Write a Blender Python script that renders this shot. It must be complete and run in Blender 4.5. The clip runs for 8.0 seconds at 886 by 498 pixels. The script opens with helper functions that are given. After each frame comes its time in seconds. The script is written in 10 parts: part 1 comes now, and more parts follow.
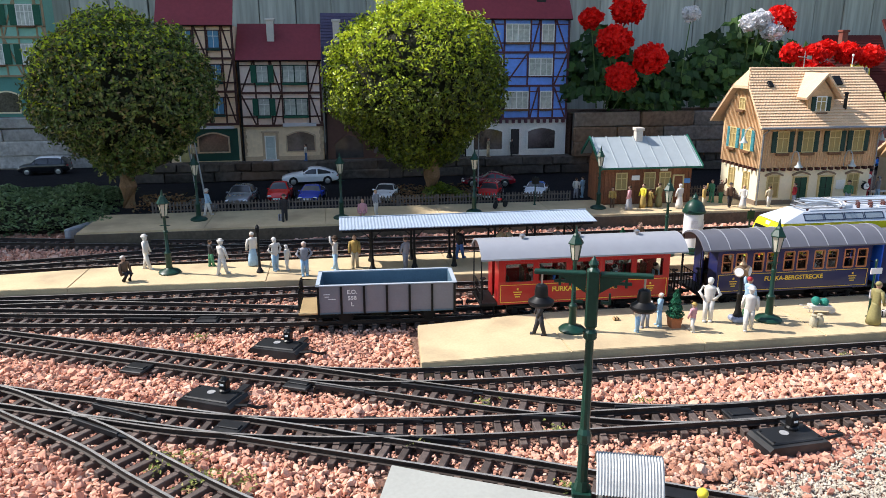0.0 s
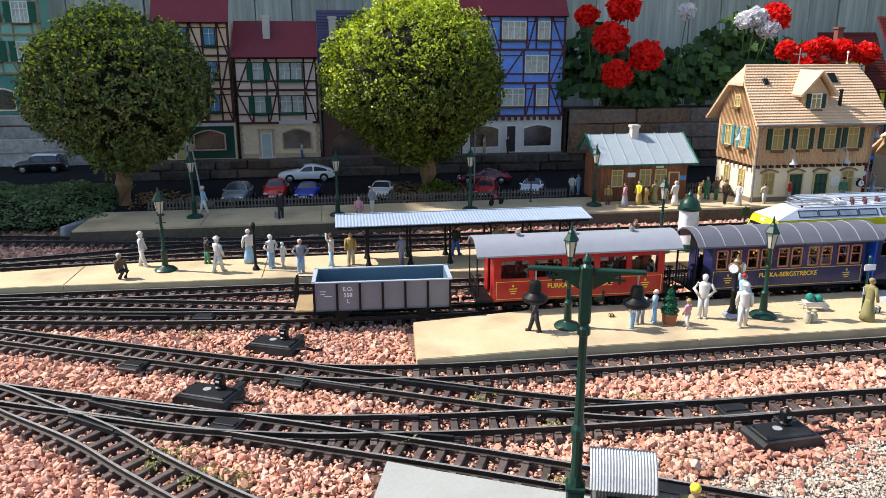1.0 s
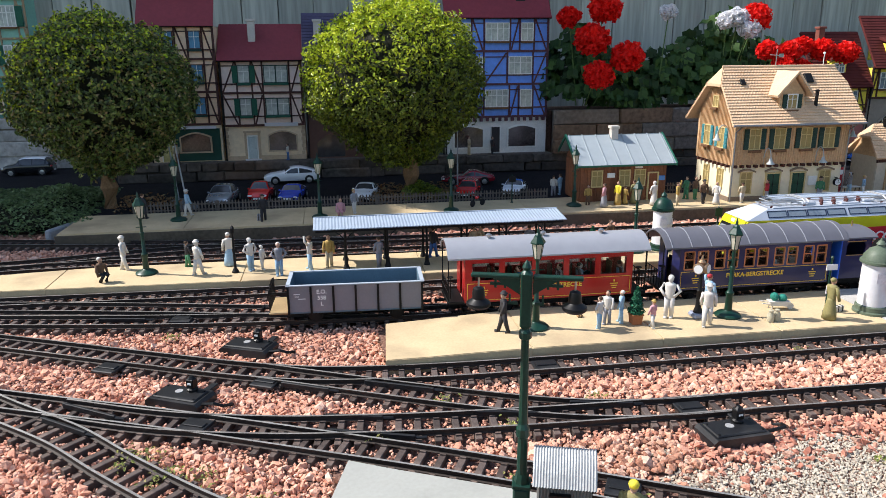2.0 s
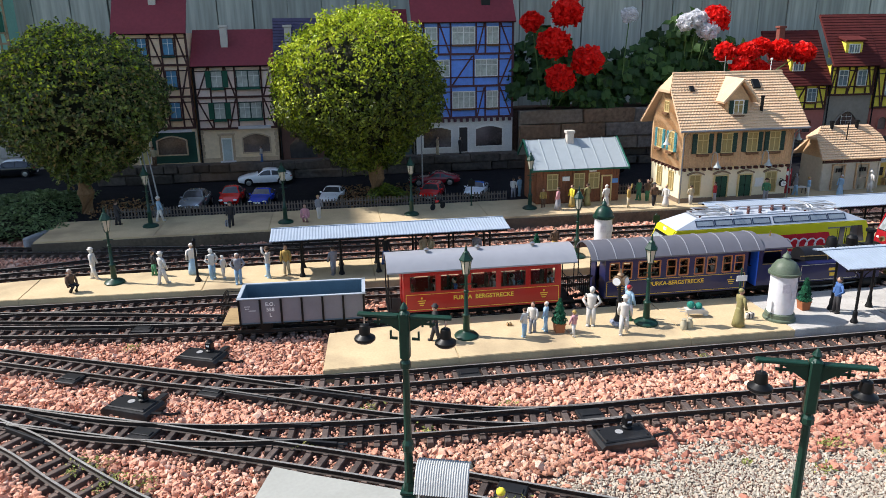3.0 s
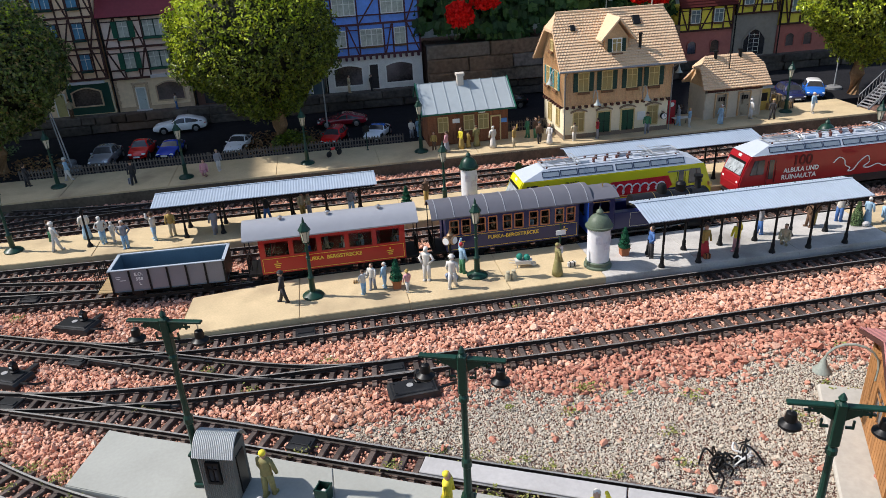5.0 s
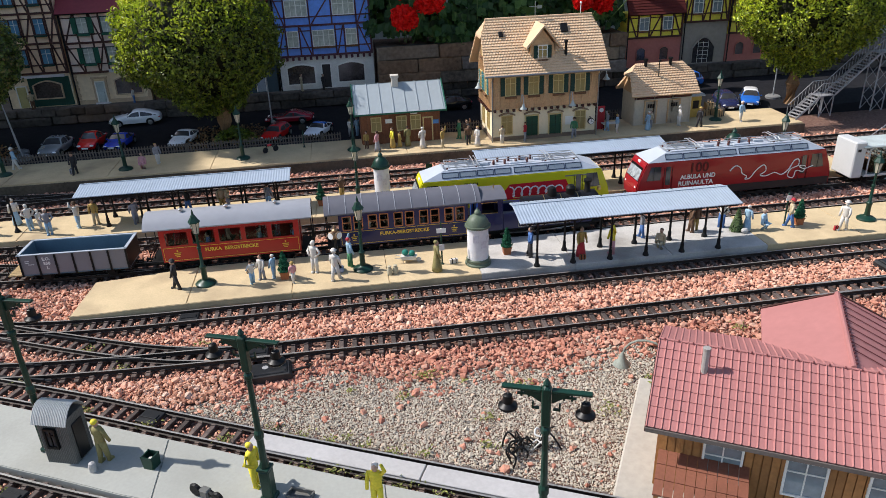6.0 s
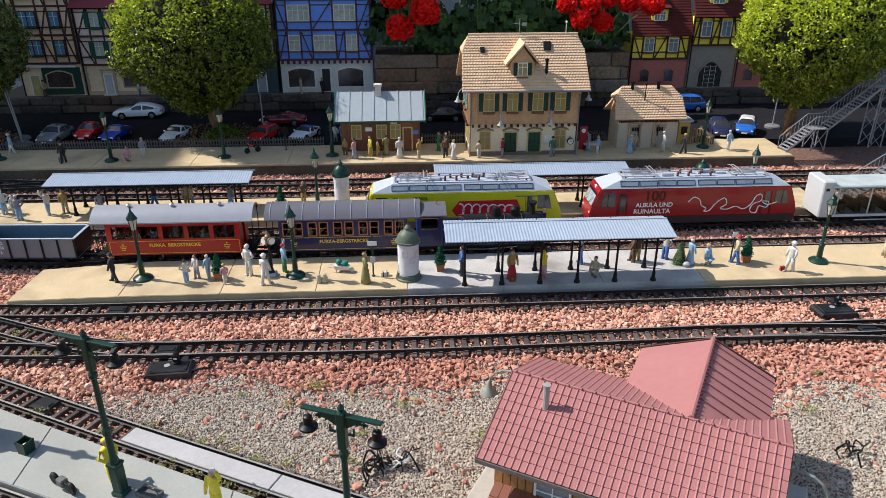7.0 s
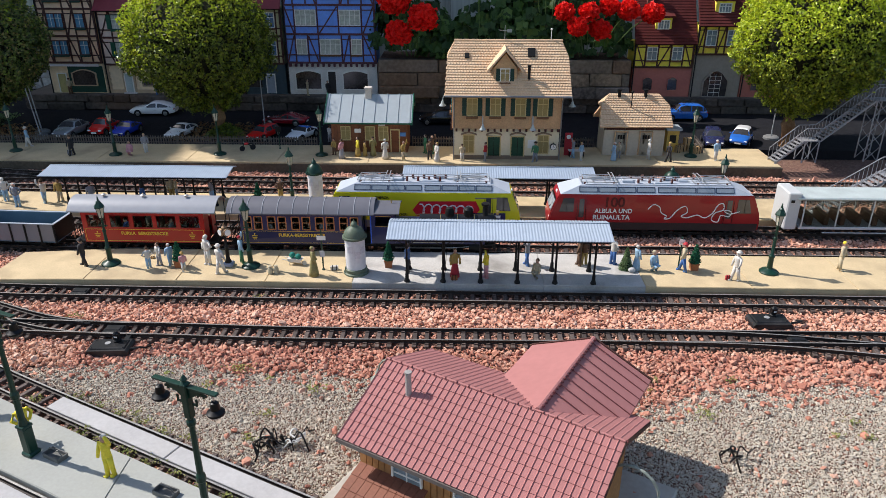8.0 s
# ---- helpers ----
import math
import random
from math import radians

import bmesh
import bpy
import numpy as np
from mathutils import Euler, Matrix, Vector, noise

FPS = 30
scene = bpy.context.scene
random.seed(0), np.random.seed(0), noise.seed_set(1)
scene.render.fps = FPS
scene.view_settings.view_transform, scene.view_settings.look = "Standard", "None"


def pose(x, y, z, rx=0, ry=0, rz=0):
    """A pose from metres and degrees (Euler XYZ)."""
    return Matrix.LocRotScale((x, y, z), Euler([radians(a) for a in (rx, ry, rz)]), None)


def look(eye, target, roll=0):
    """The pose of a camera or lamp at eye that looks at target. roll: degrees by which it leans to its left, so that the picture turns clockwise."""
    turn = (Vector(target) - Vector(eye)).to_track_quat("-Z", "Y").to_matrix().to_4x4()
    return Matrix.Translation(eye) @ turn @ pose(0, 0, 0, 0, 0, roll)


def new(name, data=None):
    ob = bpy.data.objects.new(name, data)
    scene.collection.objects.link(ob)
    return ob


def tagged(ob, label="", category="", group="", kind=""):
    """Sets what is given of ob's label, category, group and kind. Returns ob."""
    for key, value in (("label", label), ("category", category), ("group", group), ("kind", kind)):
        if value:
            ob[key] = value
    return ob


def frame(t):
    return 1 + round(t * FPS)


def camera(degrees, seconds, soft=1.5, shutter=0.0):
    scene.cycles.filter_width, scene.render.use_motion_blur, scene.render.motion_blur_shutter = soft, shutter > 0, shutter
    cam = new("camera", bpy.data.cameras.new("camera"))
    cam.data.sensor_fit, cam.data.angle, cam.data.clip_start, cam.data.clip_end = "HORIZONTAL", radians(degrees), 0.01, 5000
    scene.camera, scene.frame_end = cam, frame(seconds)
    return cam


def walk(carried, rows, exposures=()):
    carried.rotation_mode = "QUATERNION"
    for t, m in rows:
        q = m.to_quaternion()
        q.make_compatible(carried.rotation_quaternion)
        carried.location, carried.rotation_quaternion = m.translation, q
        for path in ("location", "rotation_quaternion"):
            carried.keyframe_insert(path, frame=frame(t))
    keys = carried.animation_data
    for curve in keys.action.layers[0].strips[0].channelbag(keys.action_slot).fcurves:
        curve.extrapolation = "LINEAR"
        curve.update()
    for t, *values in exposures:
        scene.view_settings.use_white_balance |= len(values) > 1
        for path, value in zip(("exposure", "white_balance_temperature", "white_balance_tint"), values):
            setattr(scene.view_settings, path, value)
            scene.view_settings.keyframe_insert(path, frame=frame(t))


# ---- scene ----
cam = camera(63.3, 8.0, soft=0.4)
PATH = [
    (0, (-0.391, -1.121, 0.48), (-0.109, 0.79, -0.04), -0.1),
    (0.5, (-0.389, -1.123, 0.481), (-0.102, 0.786, -0.042), -0.1),
    (1, (-0.389, -1.124, 0.48), (-0.099, 0.784, -0.047), -0.1),
    (2.5, (-0.295, -1.196, 0.53), (0.0, 0.705, -0.016), -0.6),
    (3, (-0.238, -1.256, 0.589), (0.055, 0.634, 0.002), -0.8),
    (3.5, (-0.196, -1.324, 0.666), (0.087, 0.524, -0.043), -1.7),
    (4, (-0.158, -1.383, 0.732), (0.102, 0.396, -0.143), -3.2),
    (4.5, (-0.056, -1.39, 0.742), (0.214, 0.389, -0.13), -3.4),
    (5, (0.067, -1.408, 0.758), (0.351, 0.382, -0.087), -3.2),
    (5.2, (0.127, -1.43, 0.763), (0.415, 0.357, -0.088), -3.3),
    (6.3, (0.432, -1.56, 0.788), (0.638, 0.238, -0.063), -1.1),
    (6.5, (0.49, -1.56, 0.789), (0.683, 0.241, -0.06), 0.2),
    (7, (0.631, -1.576, 0.812), (0.735, 0.235, -0.03), 0.0),
    (7.5, (0.783, -1.619, 0.816), (0.785, 0.198, -0.022), 0.1),
    (8, (0.902, -1.64, 0.819), (0.848, 0.18, -0.009), 0.0),
]
EXPOSURE = [(0.0, 0.6), (1.0, 0.6), (2.5, 0.48), (3.5, 0.42), (4.5, 0.2), (8.0, 0.2)]
walk(cam, [(t, look(eye, target, roll)) for t, eye, target, roll in PATH], EXPOSURE)

# daylight: sky and one low sun from behind and to the left of the layout
SUN_TO = Vector((-0.84, 0.28, 0.95)).normalized()
world = bpy.data.worlds.new("garden_sky")
world.use_nodes = True
scene.world = world
wn = world.node_tree
sky = wn.nodes.new("ShaderNodeTexSky")
sky.sky_type, sky.sun_disc = "NISHITA", False
sky.sun_elevation = math.asin(SUN_TO.z)
sky.sun_rotation = math.atan2(SUN_TO.x, SUN_TO.y)
bgn = wn.nodes["Background"]
wn.links.new(sky.outputs[0], bgn.inputs[0])
bgn.inputs[1].default_value = 0.15
sun = new("sun", bpy.data.lights.new("sun", "SUN"))
sun.data.energy, sun.data.angle, sun.data.color = 5.0, radians(0.55), (1.0, 0.95, 0.91)
sun.matrix_world = look(SUN_TO * 5, (0, 0, 0))
# ---- materials ----
def mat(name, color, rough=0.6, metal=0.0, vary=0.18, scale=300.0, bump=0.15, dirt=None, dirt_amount=0.3, coat=0.0, rand=0.0, spec=0.3, tints=None, stretch=None):
    """A painted or natural surface: two scales of variation, fine relief and, where dirt is given, stains."""
    m = bpy.data.materials.new(name)
    m.use_nodes = True
    n, l = m.node_tree.nodes, m.node_tree.links
    b = n["Principled BSDF"]
    tc = n.new("ShaderNodeTexCoord")
    fine, broad = n.new("ShaderNodeTexNoise"), n.new("ShaderNodeTexNoise")
    fine.inputs["Scale"].default_value, fine.inputs["Detail"].default_value = scale, 4
    broad.inputs["Scale"].default_value, broad.inputs["Detail"].default_value = scale / 12, 3
    where = tc.outputs["Object"]
    if stretch:
        mp = n.new("ShaderNodeMapping")
        mp.inputs["Scale"].default_value = stretch
        l.new(where, mp.inputs["Vector"])
        where = mp.outputs["Vector"]
    for t in (fine, broad):
        l.new(where, t.inputs["Vector"])
    lo = tuple(max(0, c * (1 - vary)) for c in color) + (1,)
    hi = tuple(min(1, c * (1 + vary)) for c in color) + (1,)
    mix = n.new("ShaderNodeMix")
    mix.data_type = "RGBA"
    mix.inputs["A"].default_value, mix.inputs["B"].default_value = lo, hi
    add = n.new("ShaderNodeMath")
    add.operation = "ADD"
    half = n.new("ShaderNodeMath")
    half.operation = "MULTIPLY"
    half.inputs[1].default_value = 0.5
    l.new(fine.outputs["Fac"], add.inputs[0])
    l.new(broad.outputs["Fac"], add.inputs[1])
    l.new(add.outputs[0], half.inputs[0])
    ramp = n.new("ShaderNodeMapRange")
    ramp.inputs["From Min"].default_value, ramp.inputs["From Max"].default_value = 0.32, 0.68
    l.new(half.outputs[0], ramp.inputs["Value"])
    l.new(ramp.outputs[0], mix.inputs["Factor"])
    out = mix.outputs["Result"]
    if dirt:
        stain = n.new("ShaderNodeTexNoise")
        stain.inputs["Scale"].default_value, stain.inputs["Detail"].default_value = scale / 30, 6
        l.new(tc.outputs["Object"], stain.inputs["Vector"])
        r2 = n.new("ShaderNodeMapRange")
        r2.inputs["From Min"].default_value, r2.inputs["From Max"].default_value = 0.5, 0.72
        r2.inputs["To Max"].default_value = dirt_amount
        l.new(stain.outputs["Fac"], r2.inputs["Value"])
        m2 = n.new("ShaderNodeMix")
        m2.data_type = "RGBA"
        l.new(r2.outputs[0], m2.inputs["Factor"])
        l.new(out, m2.inputs["A"])
        m2.inputs["B"].default_value = tuple(dirt) + (1,)
        out = m2.outputs["Result"]
    if tints:
        pick, cr = n.new("ShaderNodeObjectInfo"), n.new("ShaderNodeValToRGB")
        cr.color_ramp.interpolation = "CONSTANT"
        while len(cr.color_ramp.elements) < len(tints):
            cr.color_ramp.elements.new(0.5)
        for i, c in enumerate(tints):
            cr.color_ramp.elements[i].position, cr.color_ramp.elements[i].color = i / len(tints), tuple(c) + (1,)
        mt = n.new("ShaderNodeMix")
        mt.data_type, mt.blend_type = "RGBA", "MULTIPLY"
        mt.inputs["Factor"].default_value = 1.0
        l.new(pick.outputs["Random"], cr.inputs[0])
        l.new(out, mt.inputs["A"])
        l.new(cr.outputs[0], mt.inputs["B"])
        out = mt.outputs["Result"]
    if rand:
        oi, hs = n.new("ShaderNodeObjectInfo"), n.new("ShaderNodeHueSaturation")
        mr = n.new("ShaderNodeMapRange")
        mr.inputs["To Min"].default_value, mr.inputs["To Max"].default_value = 1 - rand, 1 + rand
        l.new(oi.outputs["Random"], mr.inputs["Value"])
        l.new(mr.outputs[0], hs.inputs["Value"])
        l.new(out, hs.inputs["Color"])
        out = hs.outputs["Color"]
    l.new(out, b.inputs["Base Color"])
    b.inputs["Roughness"].default_value, b.inputs["Metallic"].default_value = rough, metal
    b.inputs["Coat Weight"].default_value = coat
    b.inputs["Specular IOR Level"].default_value = spec
    if bump:
        bp = n.new("ShaderNodeBump")
        bp.inputs["Strength"].default_value, bp.inputs["Distance"].default_value = bump, 0.001
        l.new(fine.outputs["Fac"], bp.inputs["Height"])
        l.new(bp.outputs["Normal"], b.inputs["Normal"])
    return m


def island_mat(name, colors, rough=0.85, scale=500.0, bump=0.4, spec=0.2, trans=0.0):
    """Loose pieces in one mesh: every piece takes its own tint."""
    m = bpy.data.materials.new(name)
    m.use_nodes = True
    n, l = m.node_tree.nodes, m.node_tree.links
    b = n["Principled BSDF"]
    geo, cr = n.new("ShaderNodeNewGeometry"), n.new("ShaderNodeValToRGB")
    l.new(geo.outputs["Random Per Island"], cr.inputs[0])
    els = cr.color_ramp.elements
    while len(els) < len(colors):
        els.new(0.5)
    for i, c in enumerate(colors):
        els[i].position, els[i].color = i / max(1, len(colors) - 1), tuple(c) + (1,)
    tc, no = n.new("ShaderNodeTexCoord"), n.new("ShaderNodeTexNoise")
    no.inputs["Scale"].default_value = scale
    l.new(tc.outputs["Object"], no.inputs["Vector"])
    hs, mr = n.new("ShaderNodeHueSaturation"), n.new("ShaderNodeMapRange")
    mr.inputs["To Min"].default_value, mr.inputs["To Max"].default_value = 0.65, 1.35
    l.new(no.outputs["Fac"], mr.inputs["Value"])
    l.new(mr.outputs[0], hs.inputs["Value"])
    l.new(cr.outputs[0], hs.inputs["Color"])
    l.new(hs.outputs["Color"], b.inputs["Base Color"])
    b.inputs["Roughness"].default_value, b.inputs["Specular IOR Level"].default_value = rough, spec
    bp = n.new("ShaderNodeBump")
    bp.inputs["Strength"].default_value, bp.inputs["Distance"].default_value = bump, 0.001
    l.new(no.outputs["Fac"], bp.inputs["Height"])
    l.new(bp.outputs["Normal"], b.inputs["Normal"])
    if trans:
        tr, ms = n.new("ShaderNodeBsdfTranslucent"), n.new("ShaderNodeMixShader")
        ms.inputs[0].default_value = trans
        l.new(hs.outputs["Color"], tr.inputs["Color"])
        l.new(b.outputs[0], ms.inputs[1])
        l.new(tr.outputs[0], ms.inputs[2])
        l.new(ms.outputs[0], n["Material Output"].inputs["Surface"])
    return m


def glass(name, tint=(0.75, 0.8, 0.82), rough=0.03):
    m = bpy.data.materials.new(name)
    m.use_nodes = True
    b = m.node_tree.nodes["Principled BSDF"]
    b.inputs["Base Color"].default_value = tuple(tint) + (1,)
    b.inputs["Roughness"].default_value, b.inputs["Transmission Weight"].default_value = rough, 1.0
    b.inputs["IOR"].default_value = 1.25
    return m




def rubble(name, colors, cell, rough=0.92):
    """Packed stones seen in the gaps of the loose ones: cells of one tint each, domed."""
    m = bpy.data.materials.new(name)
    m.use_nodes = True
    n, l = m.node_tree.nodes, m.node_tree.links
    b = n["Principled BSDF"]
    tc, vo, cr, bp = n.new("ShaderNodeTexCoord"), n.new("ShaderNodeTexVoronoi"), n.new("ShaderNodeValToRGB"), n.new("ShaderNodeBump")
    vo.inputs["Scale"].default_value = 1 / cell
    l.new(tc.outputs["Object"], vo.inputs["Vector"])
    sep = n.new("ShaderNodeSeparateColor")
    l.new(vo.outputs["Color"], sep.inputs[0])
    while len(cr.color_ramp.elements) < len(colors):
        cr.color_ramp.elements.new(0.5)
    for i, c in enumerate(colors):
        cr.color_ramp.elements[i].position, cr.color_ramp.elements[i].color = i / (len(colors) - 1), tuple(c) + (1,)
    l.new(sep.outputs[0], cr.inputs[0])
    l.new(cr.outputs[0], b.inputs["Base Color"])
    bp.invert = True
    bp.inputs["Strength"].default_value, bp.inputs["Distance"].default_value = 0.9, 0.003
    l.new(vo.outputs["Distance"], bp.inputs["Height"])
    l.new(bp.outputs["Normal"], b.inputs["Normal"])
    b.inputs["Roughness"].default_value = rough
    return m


# tints darkened to put the shade between the loose stones into the bed
SOIL = rubble("packed_stone_shaded", [(0.1, 0.05, 0.037), (0.18, 0.094, 0.068), (0.14, 0.073, 0.053), (0.24, 0.14, 0.103)], 0.006)
STONE = island_mat("red_ballast", [(0.383, 0.171, 0.115), (0.632, 0.325, 0.223), (0.709, 0.385, 0.273), (0.517, 0.24, 0.161), (0.727, 0.446, 0.33), (0.651, 0.343, 0.232), (0.478, 0.223, 0.149), (0.746, 0.514, 0.396), (0.612, 0.307, 0.206), (0.575, 0.282, 0.189)], scale=450, bump=0.6)
STONE_DEEP = island_mat("deep_red_ballast", [(0.295, 0.117, 0.082), (0.492, 0.217, 0.15), (0.541, 0.257, 0.18), (0.377, 0.155, 0.108), (0.575, 0.311, 0.218), (0.444, 0.195, 0.134), (0.557, 0.343, 0.255), (0.477, 0.217, 0.15)], scale=450, bump=0.6)
GRAVEL = island_mat("grey_gravel", [(0.434, 0.379, 0.298), (0.504, 0.443, 0.357), (0.464, 0.409, 0.327), (0.544, 0.489, 0.406), (0.484, 0.429, 0.342), (0.444, 0.399, 0.327), (0.544, 0.399, 0.298)])
SLEEPER = mat("sleeper_plastic", (0.085, 0.064, 0.056), 0.72, vary=0.4, scale=500, rand=0.4, dirt=(0.22, 0.15, 0.115), dirt_amount=0.4)
RAIL = mat("rusty_rail_side", (0.028, 0.02, 0.016), 0.65, vary=0.4, scale=200, bump=0.1)
RAIL_TOP = mat("dull_rail_head", (0.3, 0.28, 0.26), 0.4, metal=0.5, vary=0.4, scale=150, bump=0.03)
RAIL_GREY = mat("bare_rail_head", (0.36, 0.35, 0.33), 0.42, metal=0.5, vary=0.3, scale=150, bump=0.03)
PLAT = mat("yellow_platform", (0.54, 0.42, 0.25), 0.87, vary=0.12, scale=260, bump=0.35, dirt=(0.33, 0.25, 0.155), dirt_amount=0.8)
PLAT_GREY = mat("grey_platform", (0.47, 0.45, 0.42), 0.88, vary=0.16, scale=260, bump=0.4, dirt=(0.2, 0.185, 0.165), dirt_amount=0.85)
PLAT_YARD = mat("green_grey_platform", (0.33, 0.335, 0.305), 0.8, vary=0.08, scale=180, bump=0.2, dirt=(0.24, 0.24, 0.21), dirt_amount=0.4)
PLANK = mat("pale_board", (0.4, 0.39, 0.385), 0.8, vary=0.12, scale=150, dirt=(0.35, 0.33, 0.3))
GREEN = mat("green_lamp_paint", (0.006, 0.036, 0.023), 0.4, vary=0.25, bump=0.05, coat=0.12)
BLACK = mat("black_plastic", (0.005, 0.005, 0.0055), 0.42, vary=0.3, bump=0.08)
IRON = mat("dark_iron", (0.0065, 0.0065, 0.007), 0.55, metal=0.2, vary=0.3, bump=0.08)
SHEET = mat("painted_sheet_metal", (0.37, 0.42, 0.48), 0.45, vary=0.06, scale=60, bump=0.03, dirt=(0.4, 0.42, 0.43), dirt_amount=0.25)
ASPHALT = mat("asphalt", (0.015, 0.015, 0.018), 0.9, vary=0.3, scale=400, bump=0.5, spec=0.1, dirt=(0.03, 0.029, 0.029))
# ---- mesh tools ----
class Geo:
    """Gathers the faces of one mesh."""

    def __init__(self):
        self.v, self.f = [], []

    def add(self, verts, faces):
        k = len(self.v)
        self.v += [tuple(p) for p in verts]
        self.f += [tuple(i + k for i in face) for face in faces]
        return self

    def box(self, x0, x1, y0, y1, z0, z1, m=None):
        p = [(x, y, z) for z in (z0, z1) for y in (y0, y1) for x in (x0, x1)]
        if m:
            p = [m @ Vector(q) for q in p]
        return self.add(p, [(0, 2, 3, 1), (4, 5, 7, 6), (0, 1, 5, 4), (2, 6, 7, 3), (0, 4, 6, 2), (1, 3, 7, 5)])

    def cbox(self, x0, x1, y0, y1, z0, z1, c=0.002, m=None):
        """A box with bevelled edges."""
        bm = bmesh.new()
        bmesh.ops.create_cube(bm, size=1)
        for q in bm.verts:
            q.co = Vector(((x0 + x1) / 2 + q.co.x * (x1 - x0), (y0 + y1) / 2 + q.co.y * (y1 - y0), (z0 + z1) / 2 + q.co.z * (z1 - z0)))
        bmesh.ops.bevel(bm, geom=bm.edges[:], offset=c, segments=1, affect="EDGES")
        bm.verts.index_update()
        p = [m @ q.co if m else q.co for q in bm.verts]
        self.add(p, [[q.index for q in fc.verts] for fc in bm.faces])
        bm.free()
        return self

    def lathe(self, profile, n=12, m=None, a0=0.0):
        """Turned about z: profile rows of (radius, z)."""
        k, p = len(profile), []
        for r, z in profile:
            for i in range(n):
                a = a0 + 2 * math.pi * i / n
                p.append((r * math.cos(a), r * math.sin(a), z))
        if m:
            p = [m @ Vector(q) for q in p]
        fs = [(j * n + i, j * n + (i + 1) % n, (j + 1) * n + (i + 1) % n, (j + 1) * n + i) for j in range(k - 1) for i in range(n)]
        fs += [tuple(range(n))[::-1], tuple(range((k - 1) * n, k * n))]
        return self.add(p, fs)

    def rod(self, a, b, r0, r1=None, n=8):
        a, b = Vector(a), Vector(b)
        m = Matrix.Translation(a) @ (b - a).to_track_quat("Z", "Y").to_matrix().to_4x4()
        return self.lathe([(r0, 0), (r0 if r1 is None else r1, (b - a).length)], n, m)

    def tube(self, pts, r, n=6):
        pts = [Vector(p) for p in pts]
        rings = []
        for i, p in enumerate(pts):
            d = (pts[min(i + 1, len(pts) - 1)] - pts[max(i - 1, 0)]).normalized()
            q = d.to_track_quat("Z", "Y").to_matrix()
            rr = r[i] if isinstance(r, (list, tuple)) else r
            rings += [p + q @ Vector((rr * math.cos(2 * math.pi * j / n), rr * math.sin(2 * math.pi * j / n), 0)) for j in range(n)]
        fs = [(i * n + j, i * n + (j + 1) % n, (i + 1) * n + (j + 1) % n, (i + 1) * n + j) for i in range(len(pts) - 1) for j in range(n)]
        fs += [tuple(range(n))[::-1], tuple(range((len(pts) - 1) * n, len(pts) * n))]
        return self.add(rings, fs)

    def prism(self, outline, d0, d1, axis="y", m=None):
        """A flat outline pushed from d0 to d1 along an axis. For y the outline is (x, z), for x (y, z), for z (x, y)."""
        n, p = len(outline), []
        for d in (d0, d1):
            for a, b in outline:
                p.append({"y": (a, d, b), "x": (d, a, b), "z": (a, b, d)}[axis])
        if m:
            p = [m @ Vector(q) for q in p]
        fs = [(i, (i + 1) % n, n + (i + 1) % n, n + i) for i in range(n)] + [tuple(range(n))[::-1], tuple(range(n, 2 * n))]
        return self.add(p, fs)

    def ball(self, c, r, n=10, k=7, m=None):
        rx, ry, rz = r if isinstance(r, (list, tuple)) else (r, r, r)
        mm = Matrix.Translation(c) @ Matrix.Diagonal((rx, ry, rz, 1))
        return self.lathe([(max(0.02, math.sin(math.pi * i / k)), -math.cos(math.pi * i / k)) for i in range(k + 1)], n, m @ mm if m else mm)

    def mesh(self, name, material, smooth=False):
        me = bpy.data.meshes.new(name)
        me.from_pydata(self.v, [], self.f)
        bm = bmesh.new()
        bm.from_mesh(me)
        bmesh.ops.recalc_face_normals(bm, faces=bm.faces[:])
        bm.to_mesh(me)
        bm.free()
        me.materials.append(material)
        if smooth:
            me.shade_smooth()
            me.set_sharp_from_angle(angle=radians(38))
        return me


def part(name, g, material, parent=None, label="", smooth=False, at=None):
    """One mesh object under a thing or a part."""
    ob = new(name, g.mesh(name, material, smooth) if isinstance(g, Geo) else g)
    if parent:
        ob.parent = parent
    if at is not None:
        ob.matrix_basis = at
    if label:
        tagged(ob, label)
    return ob


def thing(name, at, label, category, group="", kind=""):
    ob = new(name)
    ob.empty_display_size = 0.02
    ob.matrix_basis = at
    return tagged(ob, label, category, group, kind)


def fast_mesh(name, verts, faces, material, flat=True):
    """A large mesh of triangles or quads straight from arrays."""
    me = bpy.data.meshes.new(name)
    me.vertices.add(len(verts))
    me.vertices.foreach_set("co", np.asarray(verts, dtype=np.float32).ravel())
    nf, k = faces.shape
    me.loops.add(nf * k)
    me.loops.foreach_set("vertex_index", faces.astype(np.int32).ravel())
    me.polygons.add(nf)
    me.polygons.foreach_set("loop_start", np.arange(0, nf * k, k, dtype=np.int32))
    me.update(calc_edges=True)
    me.validate()
    me.materials.append(material)
    if flat:
        me.shade_flat()
    return me


# ---- ground ----
GRASS = mat("lawn", (0.06, 0.09, 0.03), 0.95, vary=0.4, scale=60, bump=0.6)
g = Geo()
g.add([(-40, -40, -0.05), (40, -40, -0.05), (40, 60, -0.05), (-40, 60, -0.05)], [(0, 1, 2, 3)])
tagged(part("ground", g, GRASS), "garden lawn around the model railway", "ground", kind="structure")
g = Geo()
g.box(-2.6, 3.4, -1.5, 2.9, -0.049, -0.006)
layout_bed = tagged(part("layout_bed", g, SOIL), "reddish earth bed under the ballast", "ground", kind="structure")

